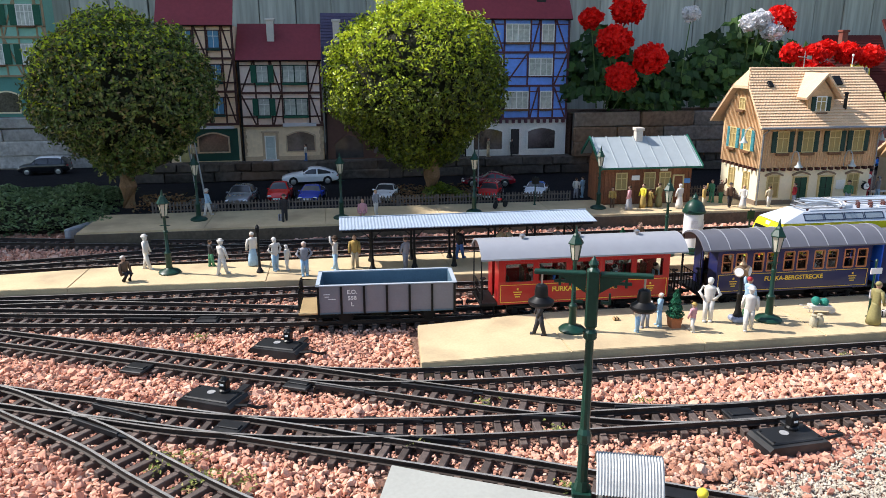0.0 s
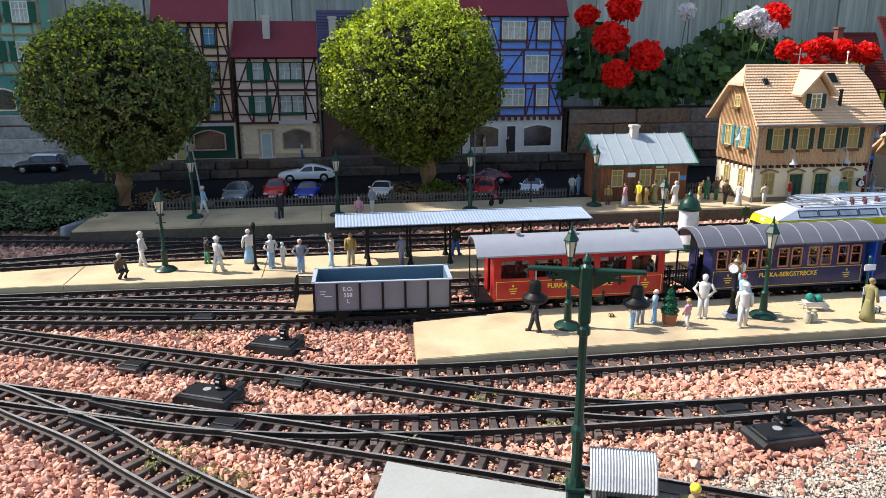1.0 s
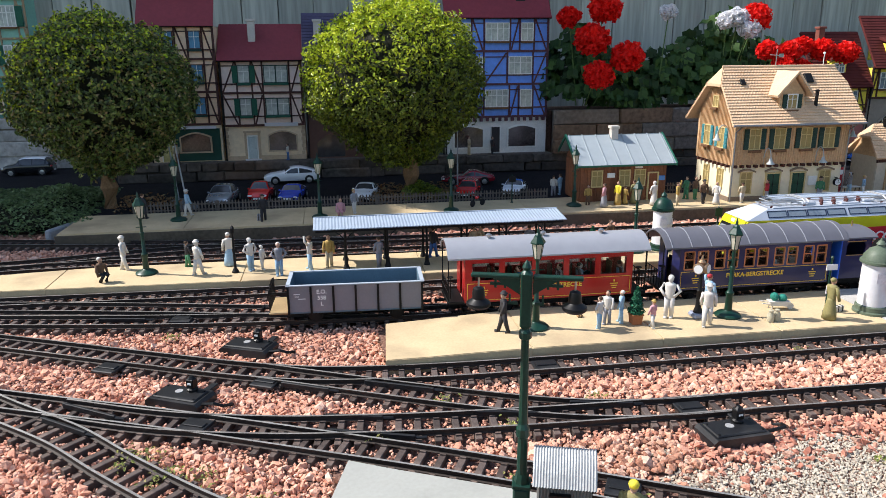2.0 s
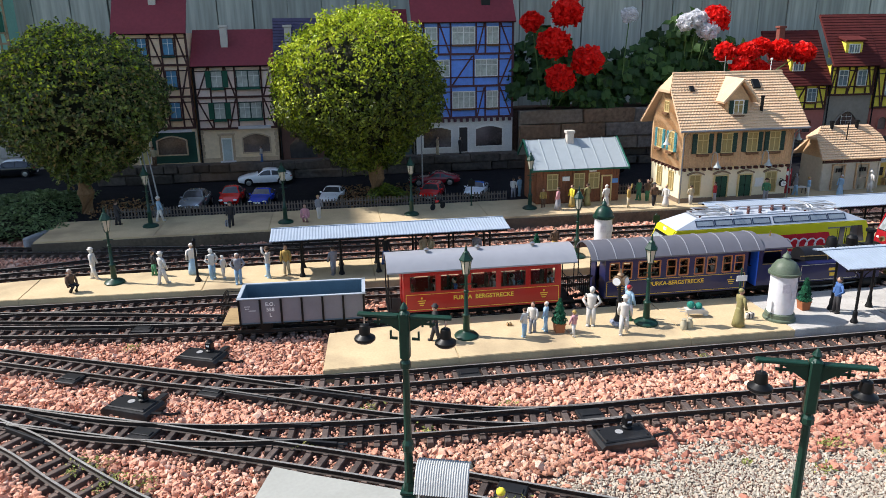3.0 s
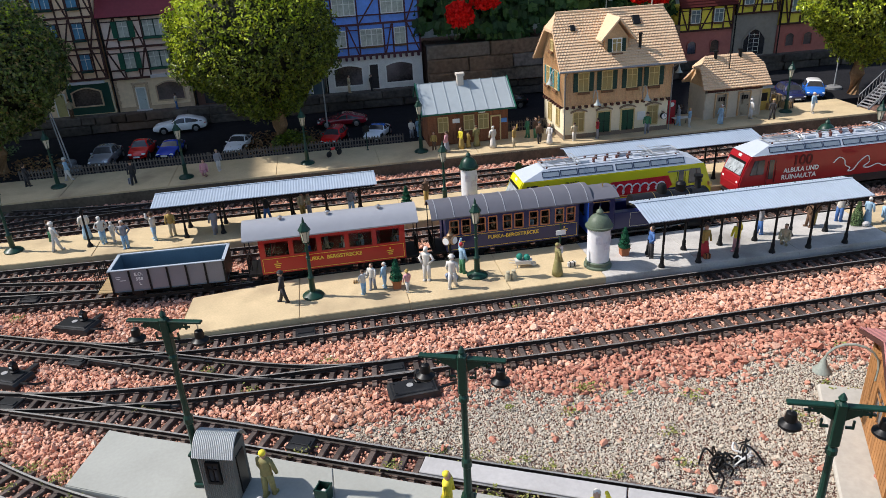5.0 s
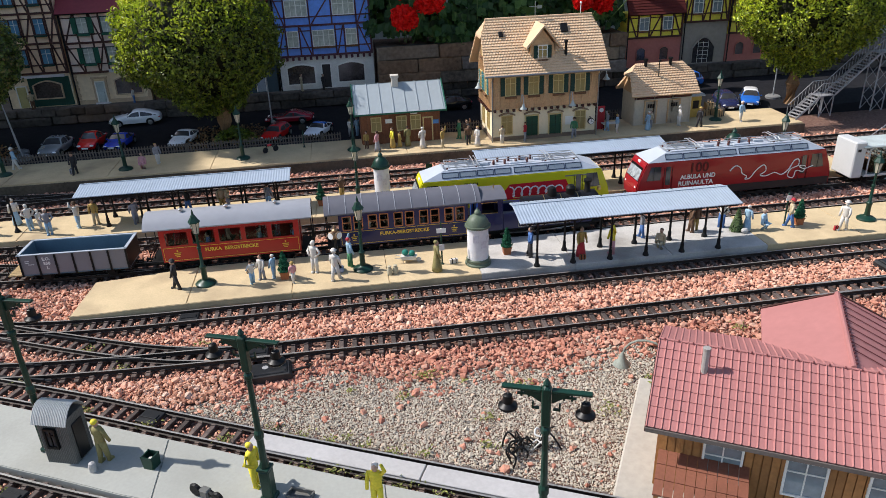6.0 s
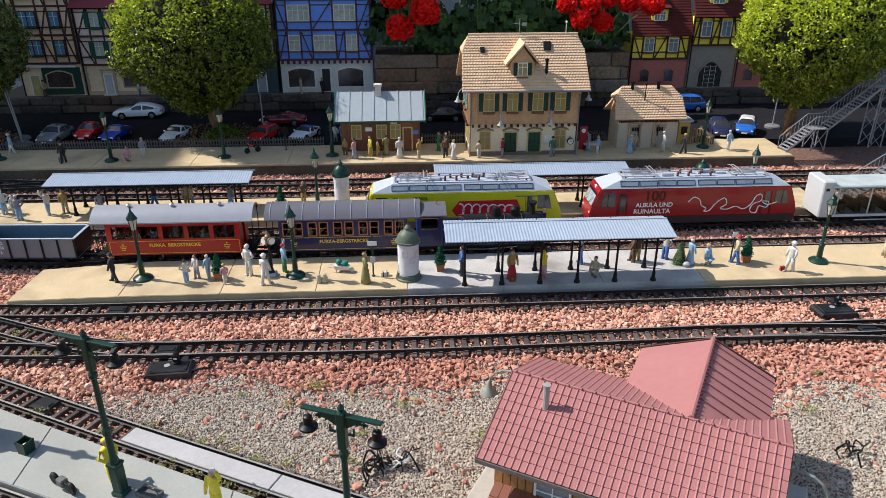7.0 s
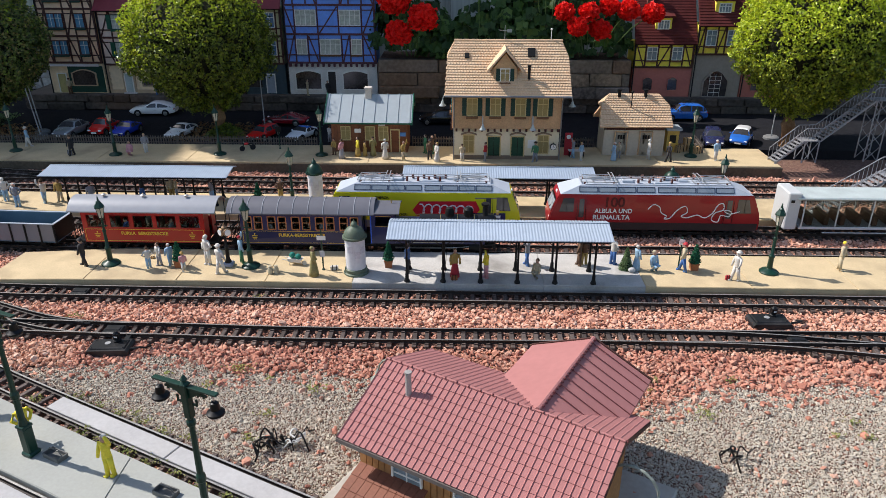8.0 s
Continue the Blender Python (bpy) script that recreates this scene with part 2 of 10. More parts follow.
# ---- tracks ----
TRACKS = {
    "T1": [(-1.75, 0.49), (-1.3, 0.285), (-0.91, 0.113), (-0.646, -0.005), (-0.48, -0.075), (-0.36, -0.108), (-0.2, -0.124), (0.0, -0.128), (0.6, -0.13), (1.6, -0.13), (2.9, -0.13)],
    "A2": [(-0.48, -0.075), (-0.405, -0.112), (-0.186, -0.215), (-0.032, -0.275), (0.1, -0.3), (0.25, -0.302)],
    "T2": [(-0.75, -0.155), (-0.6, -0.218), (-0.45, -0.257), (-0.336, -0.274), (-0.19, -0.288), (0.0, -0.297), (0.25, -0.302), (0.65, -0.31), (1.5, -0.298), (2.9, -0.29)],
    "T2b": [(1.3, -0.302), (1.5, -0.306), (1.7, -0.328), (1.9, -0.368), (2.2, -0.45), (2.6, -0.58)],
    "T3": [(-1.75, 0.27), (-1.3, 0.085), (-0.827, -0.118), (-0.6, -0.21), (-0.39, -0.303), (-0.19, -0.395), (0.1, -0.541), (0.35, -0.664), (0.62, -0.795), (1.0, -0.98), (1.4, -1.18)],
    "C": [(-1.0, -0.045), (-0.9, -0.09), (-0.813, -0.157), (-0.71, -0.239), (-0.62, -0.328), (-0.51, -0.428), (-0.397, -0.511), (-0.283, -0.578), (-0.12, -0.66), (0.15, -0.783), (0.4, -0.9), (0.8, -1.1)],
    "T0": [(-1.75, 0.4), (-1.3, 0.295), (-0.95, 0.224), (-0.6, 0.17), (-0.3, 0.147), (0.0, 0.143), (1.0, 0.143), (2.9, 0.15)],
    "T0c": [(-1.25, 0.345), (-1.0, 0.31), (-0.7, 0.25), (-0.5, 0.205), (-0.3, 0.165), (-0.1, 0.146)],
    "TM1": [(-1.75, 0.36), (-1.0, 0.343), (-0.5, 0.325), (0.0, 0.3), (0.3, 0.297), (1.5, 0.297), (2.9, 0.297)],
    "TM2": [(-1.75, 0.56), (-1.1, 0.592), (-0.6, 0.605), (0.0, 0.59), (0.5, 0.58), (1.5, 0.58), (2.9, 0.58)],
    "TM3": [(-1.75, 0.97), (-1.2, 0.85), (-0.6, 0.74), (-0.2, 0.71), (0.5, 0.7), (1.5, 0.7), (2.9, 0.7)],
    "TM4": [(-1.5, 0.585), (-1.1, 0.63), (-0.8, 0.69), (-0.45, 0.728), (-0.2, 0.712)],
}


def curve_through(pts, step=0.01):
    """Even steps along a smooth line through the points."""
    p = np.array(pts, float)
    ext = np.vstack([2 * p[0] - p[1], p, 2 * p[-1] - p[-2]])
    out = []
    for i in range(len(p) - 1):
        a, b, c, d = ext[i:i + 4]
        for t in np.linspace(0, 1, 24, endpoint=False):
            out.append(0.5 * (2 * b + (c - a) * t + (2 * a - 5 * b + 4 * c - d) * t * t + (3 * b - a - 3 * c + d) * t ** 3))
    out = np.array(out + [p[-1]])
    s = np.concatenate([[0], np.cumsum(np.linalg.norm(np.diff(out, axis=0), axis=1))])
    q = np.arange(0, s[-1], step)
    return np.stack([np.interp(q, s, out[:, 0]), np.interp(q, s, out[:, 1])], 1)


def normals_of(line):
    d = np.gradient(line, axis=0)
    d /= np.linalg.norm(d, axis=1)[:, None]
    return d, np.stack([-d[:, 1], d[:, 0]], 1)


GAUGE = 0.0235
PROFILE = [(-0.0034, 0.0), (0.0034, 0.0), (0.0034, 0.0009), (0.0008, 0.002), (0.0008, 0.006), (0.0017, 0.0067), (0.0017, 0.0083), (-0.0017, 0.0083), (-0.0017, 0.0067), (-0.0008, 0.006), (-0.0008, 0.002), (-0.0034, 0.0009)]


def rail_mesh(line, off, z0, material):
    _, nn = normals_of(line)
    c, k = line + nn * off, len(PROFILE)
    v = np.concatenate([np.stack([c[:, 0] + nn[:, 0] * a, c[:, 1] + nn[:, 1] * a, np.full(len(c), z0 + b)], 1)[:, None] for a, b in PROFILE], 1).reshape(-1, 3)
    i, j = np.meshgrid(np.arange(len(c) - 1), np.arange(k), indexing="ij")
    f = np.stack([i * k + j, i * k + (j + 1) % k, (i + 1) * k + (j + 1) % k, (i + 1) * k + j], -1).reshape(-1, 4)
    me = fast_mesh("rail", v, f, RAIL)
    me.materials.append(material)
    me.polygons.foreach_set("material_index", (j == 6).astype(np.int32).ravel())
    return me


sg = Geo().cbox(-0.0047, 0.0047, -0.039, 0.039, -0.012, 0.003, 0.0008)
for sx in (-1, 1):
    for o in (-1, 1):
        sg.box(-0.004, 0.004, sx * GAUGE + o * 0.0052 - 0.0014, sx * GAUGE + o * 0.0052 + 0.0014, 0.003, 0.0052)
SLEEPER_MESH = sg.mesh("sleeper", SLEEPER)
LINES = {}
SLEEPERS_LATER = []
for i, (key, pts) in enumerate(TRACKS.items()):
    line = curve_through(pts)
    LINES[key] = line
    lift = 0.0004 * (i % 4)
    tr = thing("railway_track", Matrix(), "dark plastic sleepered track with worn metal rails on red ballast", "railway track", "tracks of the station yard", kind="structure")
    tr["kind"] = "structure"
    for s in (-1, 1):
        part("rail", rail_mesh(line, s * GAUGE, 0.003 + lift, RAIL_GREY if key in ("T3", "C") else RAIL_TOP), None, tr)
    even = curve_through(pts, 0.0262)
    de, _ = normals_of(even)
    if SLEEPERS_LATER:
        laid = np.vstack([q[1] for q in SLEEPERS_LATER])
        free = np.array([np.hypot(*(laid - p).T).min() > 0.021 for p in even])
        even, de = even[free], de[free]
    SLEEPERS_LATER.append((tr, even, de, lift))

# ---- platforms ----
def slab_pieces(parent, x_cuts, y_front, y_back, z, mats, slants=(0, 0)):
    """Slabs side by side: y_front and y_back are functions of x."""
    for i in range(len(x_cuts) - 1):
        a, b = x_cuts[i] + 0.0003, x_cuts[i + 1] - 0.0003
        sa, sb = (slants[0] if i == 0 else 0), (slants[1] if i == len(x_cuts) - 2 else 0)
        bm = bmesh.new()
        k = max(2, int((b - a) / 0.05))
        lo, hi = [], []
        for j in range(k + 1):
            x = a + (b - a) * j / k
            jit = 0.0006 * math.sin(37 * x)
            lo.append((x + (sa if j == 0 else sb if j == k else 0), y_front(x) + jit))
            hi.append((x, y_back(x) + jit))
        ring = lo + hi[::-1]
        top = [bm.verts.new((p[0], p[1], z)) for p in ring]
        face = bm.faces.new(top)
        r = bmesh.ops.extrude_face_region(bm, geom=[face])
        for q in r["geom"]:
            if isinstance(q, bmesh.types.BMVert):
                q.co.z = -0.012
        bmesh.ops.recalc_face_normals(bm, faces=bm.faces[:])
        rim = [e for e in bm.edges if all(abs(q.co.z - z) < 1e-6 for q in e.verts)]
        bmesh.ops.bevel(bm, geom=rim, offset=0.0012, segments=2, affect="EDGES")
        me = bpy.data.meshes.new("slab")
        bm.to_mesh(me)
        bm.free()
        me.materials.append(mats[i])
        part("slab", me, None, parent)


p1 = thing("platform_front", Matrix(), "ochre concrete island platform with a paler grey middle section", "platform", kind="structure")
slab_pieces(p1, [-0.262, -0.03, 0.2, 0.42, 0.634, 0.86, 1.1, 1.345, 1.6, 1.85, 2.3], lambda x: -0.088 if x > -0.05 else -0.088 - 0.008 * min(1, (-0.05 - x) / 0.2), lambda x: 0.096 if x > -0.02 else 0.096 - 0.032 * min(1, (-0.02 - x) / 0.24), 0.02,
            [PLAT, PLAT, PLAT, PLAT, PLAT_GREY, PLAT_GREY, PLAT_GREY, PLAT, PLAT, PLAT], (-0.012, 0))
p2 = thing("platform_middle", Matrix(), "ochre concrete island platform between the tracks", "platform", kind="structure")
slab_pieces(p2, [-1.3, -0.95, -0.55, -0.15, 0.25, 0.65, 1.05, 1.45, 1.9], lambda x: 0.35 + 0.035 * max(0, min(1, -x)), lambda x: 0.53 + (0.0 if x > -0.9 else 0.12 * (x + 0.9)), 0.02, [PLAT] * 8)
p3 = thing("platform_station", Matrix(), "ochre concrete station platform below the street", "platform", kind="structure")
slab_pieces(p3, [-1.07, -0.75, -0.43, -0.1, 0.23, 0.56, 0.9, 1.25, 1.6, 2.02], lambda x: 0.815, lambda x: 1.035, 0.036, [PLAT] * 9)
# thin dark mottled strip along the whole front face
part("dark_edge", Geo().cbox(-1.075, 2.025, 0.8115, 0.8145, -0.012, 0.031, 0.0008), mat("dark_concrete", (0.1, 0.08, 0.055), 0.9, vary=0.4, scale=120, dirt=(0.09, 0.075, 0.06), dirt_amount=0.7), p3, "dark concrete edge")
yard = thing("platform_yard", Matrix(), "grey-green concrete yard platform between two curved tracks", "platform", kind="structure")
T3L = LINES["T3"]


def t3_y(x):
    return float(np.interp(x, T3L[:, 0], T3L[:, 1]))


CL = LINES["C"]


def c_y(x):
    return float(np.interp(x, CL[:, 0], CL[:, 1]))


slab_pieces(yard, [-0.342, 0.018, 0.36, 0.8], lambda x: -0.493 if x < -0.335 else max(c_y(x) + 0.034, -0.494 - 0.498 * (x + 0.377)), lambda x: t3_y(x) - 0.05 if x > -0.33 else -0.37, 0.016, [PLAT_YARD] * 3, (-0.035, 0))
road = Geo()
road.box(-2.6, 3.4, 1.04, 1.62, -0.02, 0.03)
tagged(part("road", road, ASPHALT), "dark asphalt street with parked cars", "road", kind="structure")
# ---- building tools ----
PAINTS = {}


def paint(name, color, rough=0.6, **kw):
    if name not in PAINTS:
        PAINTS[name] = mat(name, color, rough, **kw)
    return PAINTS[name]


def bx(parent, name, x0, x1, y0, y1, z0, z1, m, label="", c=0.0, at=None):
    g = Geo()
    g.cbox(x0, x1, y0, y1, z0, z1, c) if c else g.box(x0, x1, y0, y1, z0, z1)
    return part(name, g, m, parent, label, at=at)


PANE = mat("window_pane", (0.2, 0.25, 0.28), 0.08, vary=0.35, scale=60, bump=0.0, spec=0.8)
PANE_DARK = mat("dark_shop_pane", (0.05, 0.05, 0.055), 0.1, vary=0.6, scale=40, bump=0.0, spec=0.8)
PANE_SHOP = mat("shop_display_pane", (0.05, 0.042, 0.04), 0.12, vary=0.9, scale=130, bump=0.0, spec=0.7, dirt=(0.36, 0.3, 0.3), dirt_amount=0.55)
CURTAIN = mat("pale_curtain", (0.46, 0.48, 0.42), 0.5, vary=0.45, scale=70)
WFRAME = mat("white_window_frame", (0.8, 0.79, 0.74), 0.5, vary=0.08)
TIMBER = mat("dark_timber", (0.075, 0.03, 0.024), 0.7, vary=0.3, scale=300)
TIMBER_BLUE = mat("brown_timber", (0.1, 0.04, 0.055), 0.7, vary=0.3, scale=300)
SHUT_GREEN = mat("green_shutter", (0.015, 0.1, 0.06), 0.6, vary=0.25)
SHUT_DARK = mat("dark_green_shutter", (0.015, 0.045, 0.035), 0.6, vary=0.25)
SHUT_TEAL = mat("teal_shutter", (0.05, 0.22, 0.25), 0.6, vary=0.25)
BOXWOOD = mat("flower_box_wood", (0.16, 0.08, 0.04), 0.7, vary=0.3)
ROOF_RED = mat("dark_red_roof", (0.21, 0.03, 0.04), 0.55, vary=0.15, scale=90, bump=0.15)
# darker than ROOF_RED: the right-hand roofs' missing shade is put into the colour
ROOF_TILE = mat("shaded_brown_tile", (0.1, 0.022, 0.02), 0.8, vary=0.3, scale=250, bump=0.4, spec=0.15)
ROOF_SLATE = mat("purple_slate", (0.07, 0.06, 0.11), 0.6, vary=0.3, scale=200)
CHIM = mat("chimney_plaster", (0.55, 0.5, 0.44), 0.8, vary=0.15)
CHIM_BRICK = mat("chimney_brick", (0.22, 0.07, 0.05), 0.85, vary=0.3, scale=200, bump=0.5)


def window(parent, cx, zc, w, h, y, frame=None, pane=None, shutters=None, box=None, bars=1, side=None, cross=True, muntin=None):
    """A framed window on a wall that faces -y, or, with side given, a wall that faces -x at that x; cx is then its y."""
    m = pose(cx, y, zc) if side is None else pose(side, cx, zc, 0, 0, -90)
    t = 0.0032
    rings = [(w / 2 + t / 2, h / 2 + t / 2), (w / 2 - t / 2, h / 2 - t / 2)]
    p = [(sx * a, d, sz * b) for d in (-0.0035, 0.002) for a, b in rings for sx, sz in ((-1, -1), (1, -1), (1, 1), (-1, 1))]
    fs = []
    for i in range(4):
        j = (i + 1) % 4
        fs += [(i, j, 4 + j, 4 + i), (8 + i, 12 + i, 12 + j, 8 + j), (i, 8 + i, 8 + j, j), (4 + i, 4 + j, 12 + j, 12 + i)]
    wn_ = part("window", Geo().add(p, fs), frame or WFRAME, parent, at=m)
    for b in range(bars):
        x = -w / 2 + w * (b + 1) / (bars + 1)
        wide = 0.0022 if bars == 3 and b == 1 else 0.0009
        part("muntin", Geo().box(x - wide, x + wide, -0.0028, 0.002, -h / 2, h / 2), (frame if wide > 0.001 else muntin) or frame or WFRAME, wn_)
    if cross:
        part("muntin", Geo().box(-w / 2, w / 2, -0.0026, 0.002, h * 0.16, h * 0.16 + 0.0018), muntin or frame or WFRAME, wn_)
    part("pane", Geo().box(-w / 2, w / 2, -0.0012, 0.001, -h / 2, h / 2), pane or PANE, wn_)
    if shutters:
        for s in (-1, 1):
            sg_ = Geo().box(s * (w * 0.75) - w * 0.22, s * (w * 0.75) + w * 0.22, -0.0035, 0.0, -h / 2, h / 2)
            for k in range(5):
                z = -h / 2 + h * (k + 0.5) / 5
                sg_.box(s * (w * 0.75) - w * 0.17, s * (w * 0.75) + w * 0.17, -0.0048, -0.0035, z - h * 0.03, z + h * 0.05)
            part("shutter", sg_, shutters, wn_)
    if box:
        part("flower_box", Geo().cbox(-w / 2 - 0.003, w / 2 + 0.003, -0.011, -0.0035, -h / 2 - 0.009, -h / 2 - 0.001, 0.001), box, wn_)
    return wn_


def beam(parent, a, b, w, y, m, d=0.004):
    """A timber in the facade from a to b, both (x, z)."""
    dx, dz = b[0] - a[0], b[1] - a[1]
    k = math.hypot(dx, dz)
    nx, nz = -dz / k * w / 2, dx / k * w / 2
    g = Geo().prism([(a[0] + nx, a[1] + nz), (b[0] + nx, b[1] + nz), (b[0] - nx, b[1] - nz), (a[0] - nx, a[1] - nz)], y - d, y + 0.001, "y")
    return part("beam", g, m, parent)


def roof_slab(parent, x0, x1, y0, z0, y1, z1, m, t=0.008, name="roof", rows=0):
    """A roof slope from the eave (y0, z0) to the ridge (y1, z1); rows: courses of tiles that step up it."""
    g = Geo()
    L = math.hypot(y1 - y0, z1 - z0)
    ny, nz = -(z1 - z0) / L, (y1 - y0) / L
    g.prism([(y0, z0), (y1, z1), (y1 + ny * t, z1 + nz * t), (y0 + ny * t, z0 + nz * t)], x0, x1, "x")
    roof = part(name, g, m, parent)
    for r in range(rows):
        a, b = r / rows, (r + 1.08) / rows
        o0, o1 = t + 0.0022, t + 0.0004
        p = [(y0 + (y1 - y0) * a + ny * (t - 0.001), z0 + (z1 - z0) * a + nz * (t - 0.001)), (y0 + (y1 - y0) * b + ny * (t - 0.001), z0 + (z1 - z0) * b + nz * (t - 0.001)),
             (y0 + (y1 - y0) * b + ny * o1, z0 + (z1 - z0) * b + nz * o1), (y0 + (y1 - y0) * a + ny * o0, z0 + (z1 - z0) * a + nz * o0)]
        part("tile_course", Geo().prism(p, x0 + 0.0005, x1 - 0.0005, "x"), m, roof)
    return roof


def chimney(parent, x, y, z0, z1, w=0.022, m=CHIM):
    c = part("chimney", Geo().cbox(x - w / 2, x + w / 2, y - w / 2, y + w / 2, z0, z1 - 0.008, 0.001), m, parent)
    part("cap", Geo().cbox(x - w * 0.65, x + w * 0.65, y - w * 0.65, y + w * 0.65, z1 - 0.009, z1, 0.001), m, c)


FY = 1.64


def town_house(x0, x1, zb, zg, ze, zr, wall, timber, roof, base, floors, label, xs=None, y=FY, chim=None, shut=None, pane=None, slant=1, frame=None, boxm=None):
    """A half-timbered house front: base storey to zg, timbered storeys to the eave ze, ridge at zr."""
    h = thing("town_house", Matrix(), label, "house", "houses along the street")
    bx(h, "base_wall", x0, x1, y, y + 0.13, zb, zg, base)
    bx(h, "wall", x0 + 0.001, x1 - 0.001, y - 0.002, y + 0.13, zg, ze, wall)
    yw = y - 0.002
    roof_slab(h, x0 - 0.003, x1 + 0.003, y - 0.02, ze - 0.004, y + 0.125, zr, roof, rows=int((zr - ze) / 0.011) if roof in (ROOF_TILE, ROOF_SLATE) else 0)
    part("gutter", Geo().rod((x0 - 0.003, y - 0.021, ze), (x1 + 0.003, y - 0.021, ze), 0.0035), IRON, h)
    part("downpipe", Geo().rod((x0 + 0.004, y - 0.008, zb), (x0 + 0.004, y - 0.008, ze), 0.003), IRON, h)
    n = len(floors)
    zs = [zg + (ze - zg) * i / n for i in range(n + 1)]
    for i, z in enumerate(zs):
        beam(h, (x0, z + 0.003), (x1, z + 0.003), 0.008, yw, timber, 0.0055)
    for i in range(n):
        z0, z1 = zs[i], zs[i + 1]
        zsill = z0 + (z1 - z0) * 0.3
        beam(h, (x0, zsill), (x1, zsill), 0.005, yw, timber)
        beam(h, (x0, zsill + (z1 - z0) * 0.55), (x1, zsill + (z1 - z0) * 0.55), 0.004, yw, timber, 0.0035)
        edges = [x0 + 0.004, x1 - 0.004]
        for (cx, w, kind) in floors[i]:
            hh = (z1 - z0) * 0.52
            zc = zsill + hh / 2 + 0.004
            for s in (-1, 1):
                beam(h, (cx + s * (w / 2 + 0.006), z0), (cx + s * (w / 2 + 0.006), z1), 0.006, yw, timber)
                edges.append(cx + s * (w / 2 + 0.006))
            window(h, cx, zc, w, hh, yw - 0.004, frame=frame, muntin=WFRAME, pane=pane, shutters=shut if kind == "s" else None, box=(boxm or BOXWOOD) if kind != "p" else None, bars=3 if w > 0.055 else 1)
        edges.sort()
        for a, b in zip(edges[0::2], edges[1::2]):
            if b - a > 0.02:
                d = slant if (i + int(a * 50)) % 2 else -slant
                lo, hi = (a + 0.004, b - 0.004) if d > 0 else (b - 0.004, a + 0.004)
                beam(h, (lo, z0 + 0.004), (hi, z1 - 0.004), 0.0055, yw, timber, 0.0035)
        for e in (x0 + 0.004, x1 - 0.004):
            beam(h, (e, z0), (e, z1), 0.008, yw, timber)
    if chim:
        chimney(h, chim, y + 0.06, ze + 0.02, chim_top(ze, zr), 0.026)
    return h


def chim_top(ze, zr):
    return ze + (zr - ze) * 0.5 + 0.085


def shop_window(h, x0, x1, z0, z1, y, frame, arch=0.015, name="shop_window"):
    g = Geo()
    k = 8
    arc = [(x1 - (x1 - x0) * i / k, z1 - arch + arch * math.sin(math.pi * i / k)) for i in range(k + 1)]
    inner = [(x0, z0), (x1, z0)] + arc
    cx, cz = (x0 + x1) / 2, (z0 + z1) / 2
    outer = [(cx + (a - cx) * 1.1, cz + (b - cz) * 1.14) for a, b in inner]
    n = len(inner)
    p = [(a, y - 0.006, b) for a, b in outer] + [(a, y - 0.006, b) for a, b in inner] + [(a, y, b) for a, b in outer] + [(a, y, b) for a, b in inner]
    fs = []
    for i in range(n):
        j = (i + 1) % n
        fs += [(i, j, n + j, n + i), (i, 2 * n + i, 2 * n + j, j), (n + i, n + j, 3 * n + j, 3 * n + i)]
    g.add(p, fs)
    w = part(name, g, frame, h)
    part("pane", Geo().prism(inner, y - 0.0015, y + 0.001, "y"), PANE_DARK if name == "gateway" else PANE_SHOP, w)
    return w


def door(h, cx, z0, w, ht, y, m, frame=None, panels=2):
    d = part("door", Geo().box(cx - w / 2, cx + w / 2, y - 0.003, y + 0.001, z0, z0 + ht), m, h)
    g = Geo()
    for s in (-1, 1):
        g.box(cx + s * w / 2 - 0.002, cx + s * w / 2 + 0.002, y - 0.006, y, z0, z0 + ht)
    g.box(cx - w / 2 - 0.002, cx + w / 2 + 0.002, y - 0.006, y, z0 + ht - 0.001, z0 + ht + 0.003)
    part("door_frame", g, frame or WFRAME, d)
    part("door_handle", Geo().ball((cx + w * 0.32, y - 0.005, z0 + ht * 0.45), 0.0014, 6, 4), IRON, d)
    for i in range(panels):
        z = z0 + ht * (0.12 + 0.44 * i)
        part("door_panel", Geo().cbox(cx - w * 0.33, cx + w * 0.33, y - 0.0045, y - 0.003, z, z + ht * 0.36, 0.0006), m, d)
    return d


# ---- terrace, street walls ----
STONES = mat("wall_stone", (0.22, 0.185, 0.155), 0.9, vary=0.6, scale=70, bump=0.9, rand=0.25, tints=[(1, 0.95, 0.88), (0.9, 0.7, 0.55), (0.8, 0.8, 0.84), (0.75, 0.58, 0.45), (1, 0.88, 0.72), (0.6, 0.6, 0.62)], dirt=(0.3, 0.19, 0.12), dirt_amount=0.5)
bx(None, "terrace", -1.12, 3.3, 1.61, 2.9, -0.02, 0.1, paint("terrace_earth", (0.12, 0.1, 0.085), 0.9))
tagged(bpy.data.objects["terrace"], "raised terrace behind the street", "terrace", kind="structure")
bx(None, "road_back", -3.4, -1.12, 1.62, 2.06, -0.02, 0.0305, ASPHALT)
tagged(bpy.data.objects["road_back"], "dark asphalt turning place", "road", kind="structure")


DARKSTONE = mat("dark_wall_stone", (0.075, 0.064, 0.056), 0.9, vary=0.6, scale=70, bump=0.9, rand=0.4, dirt=(0.16, 0.085, 0.05), dirt_amount=0.7)


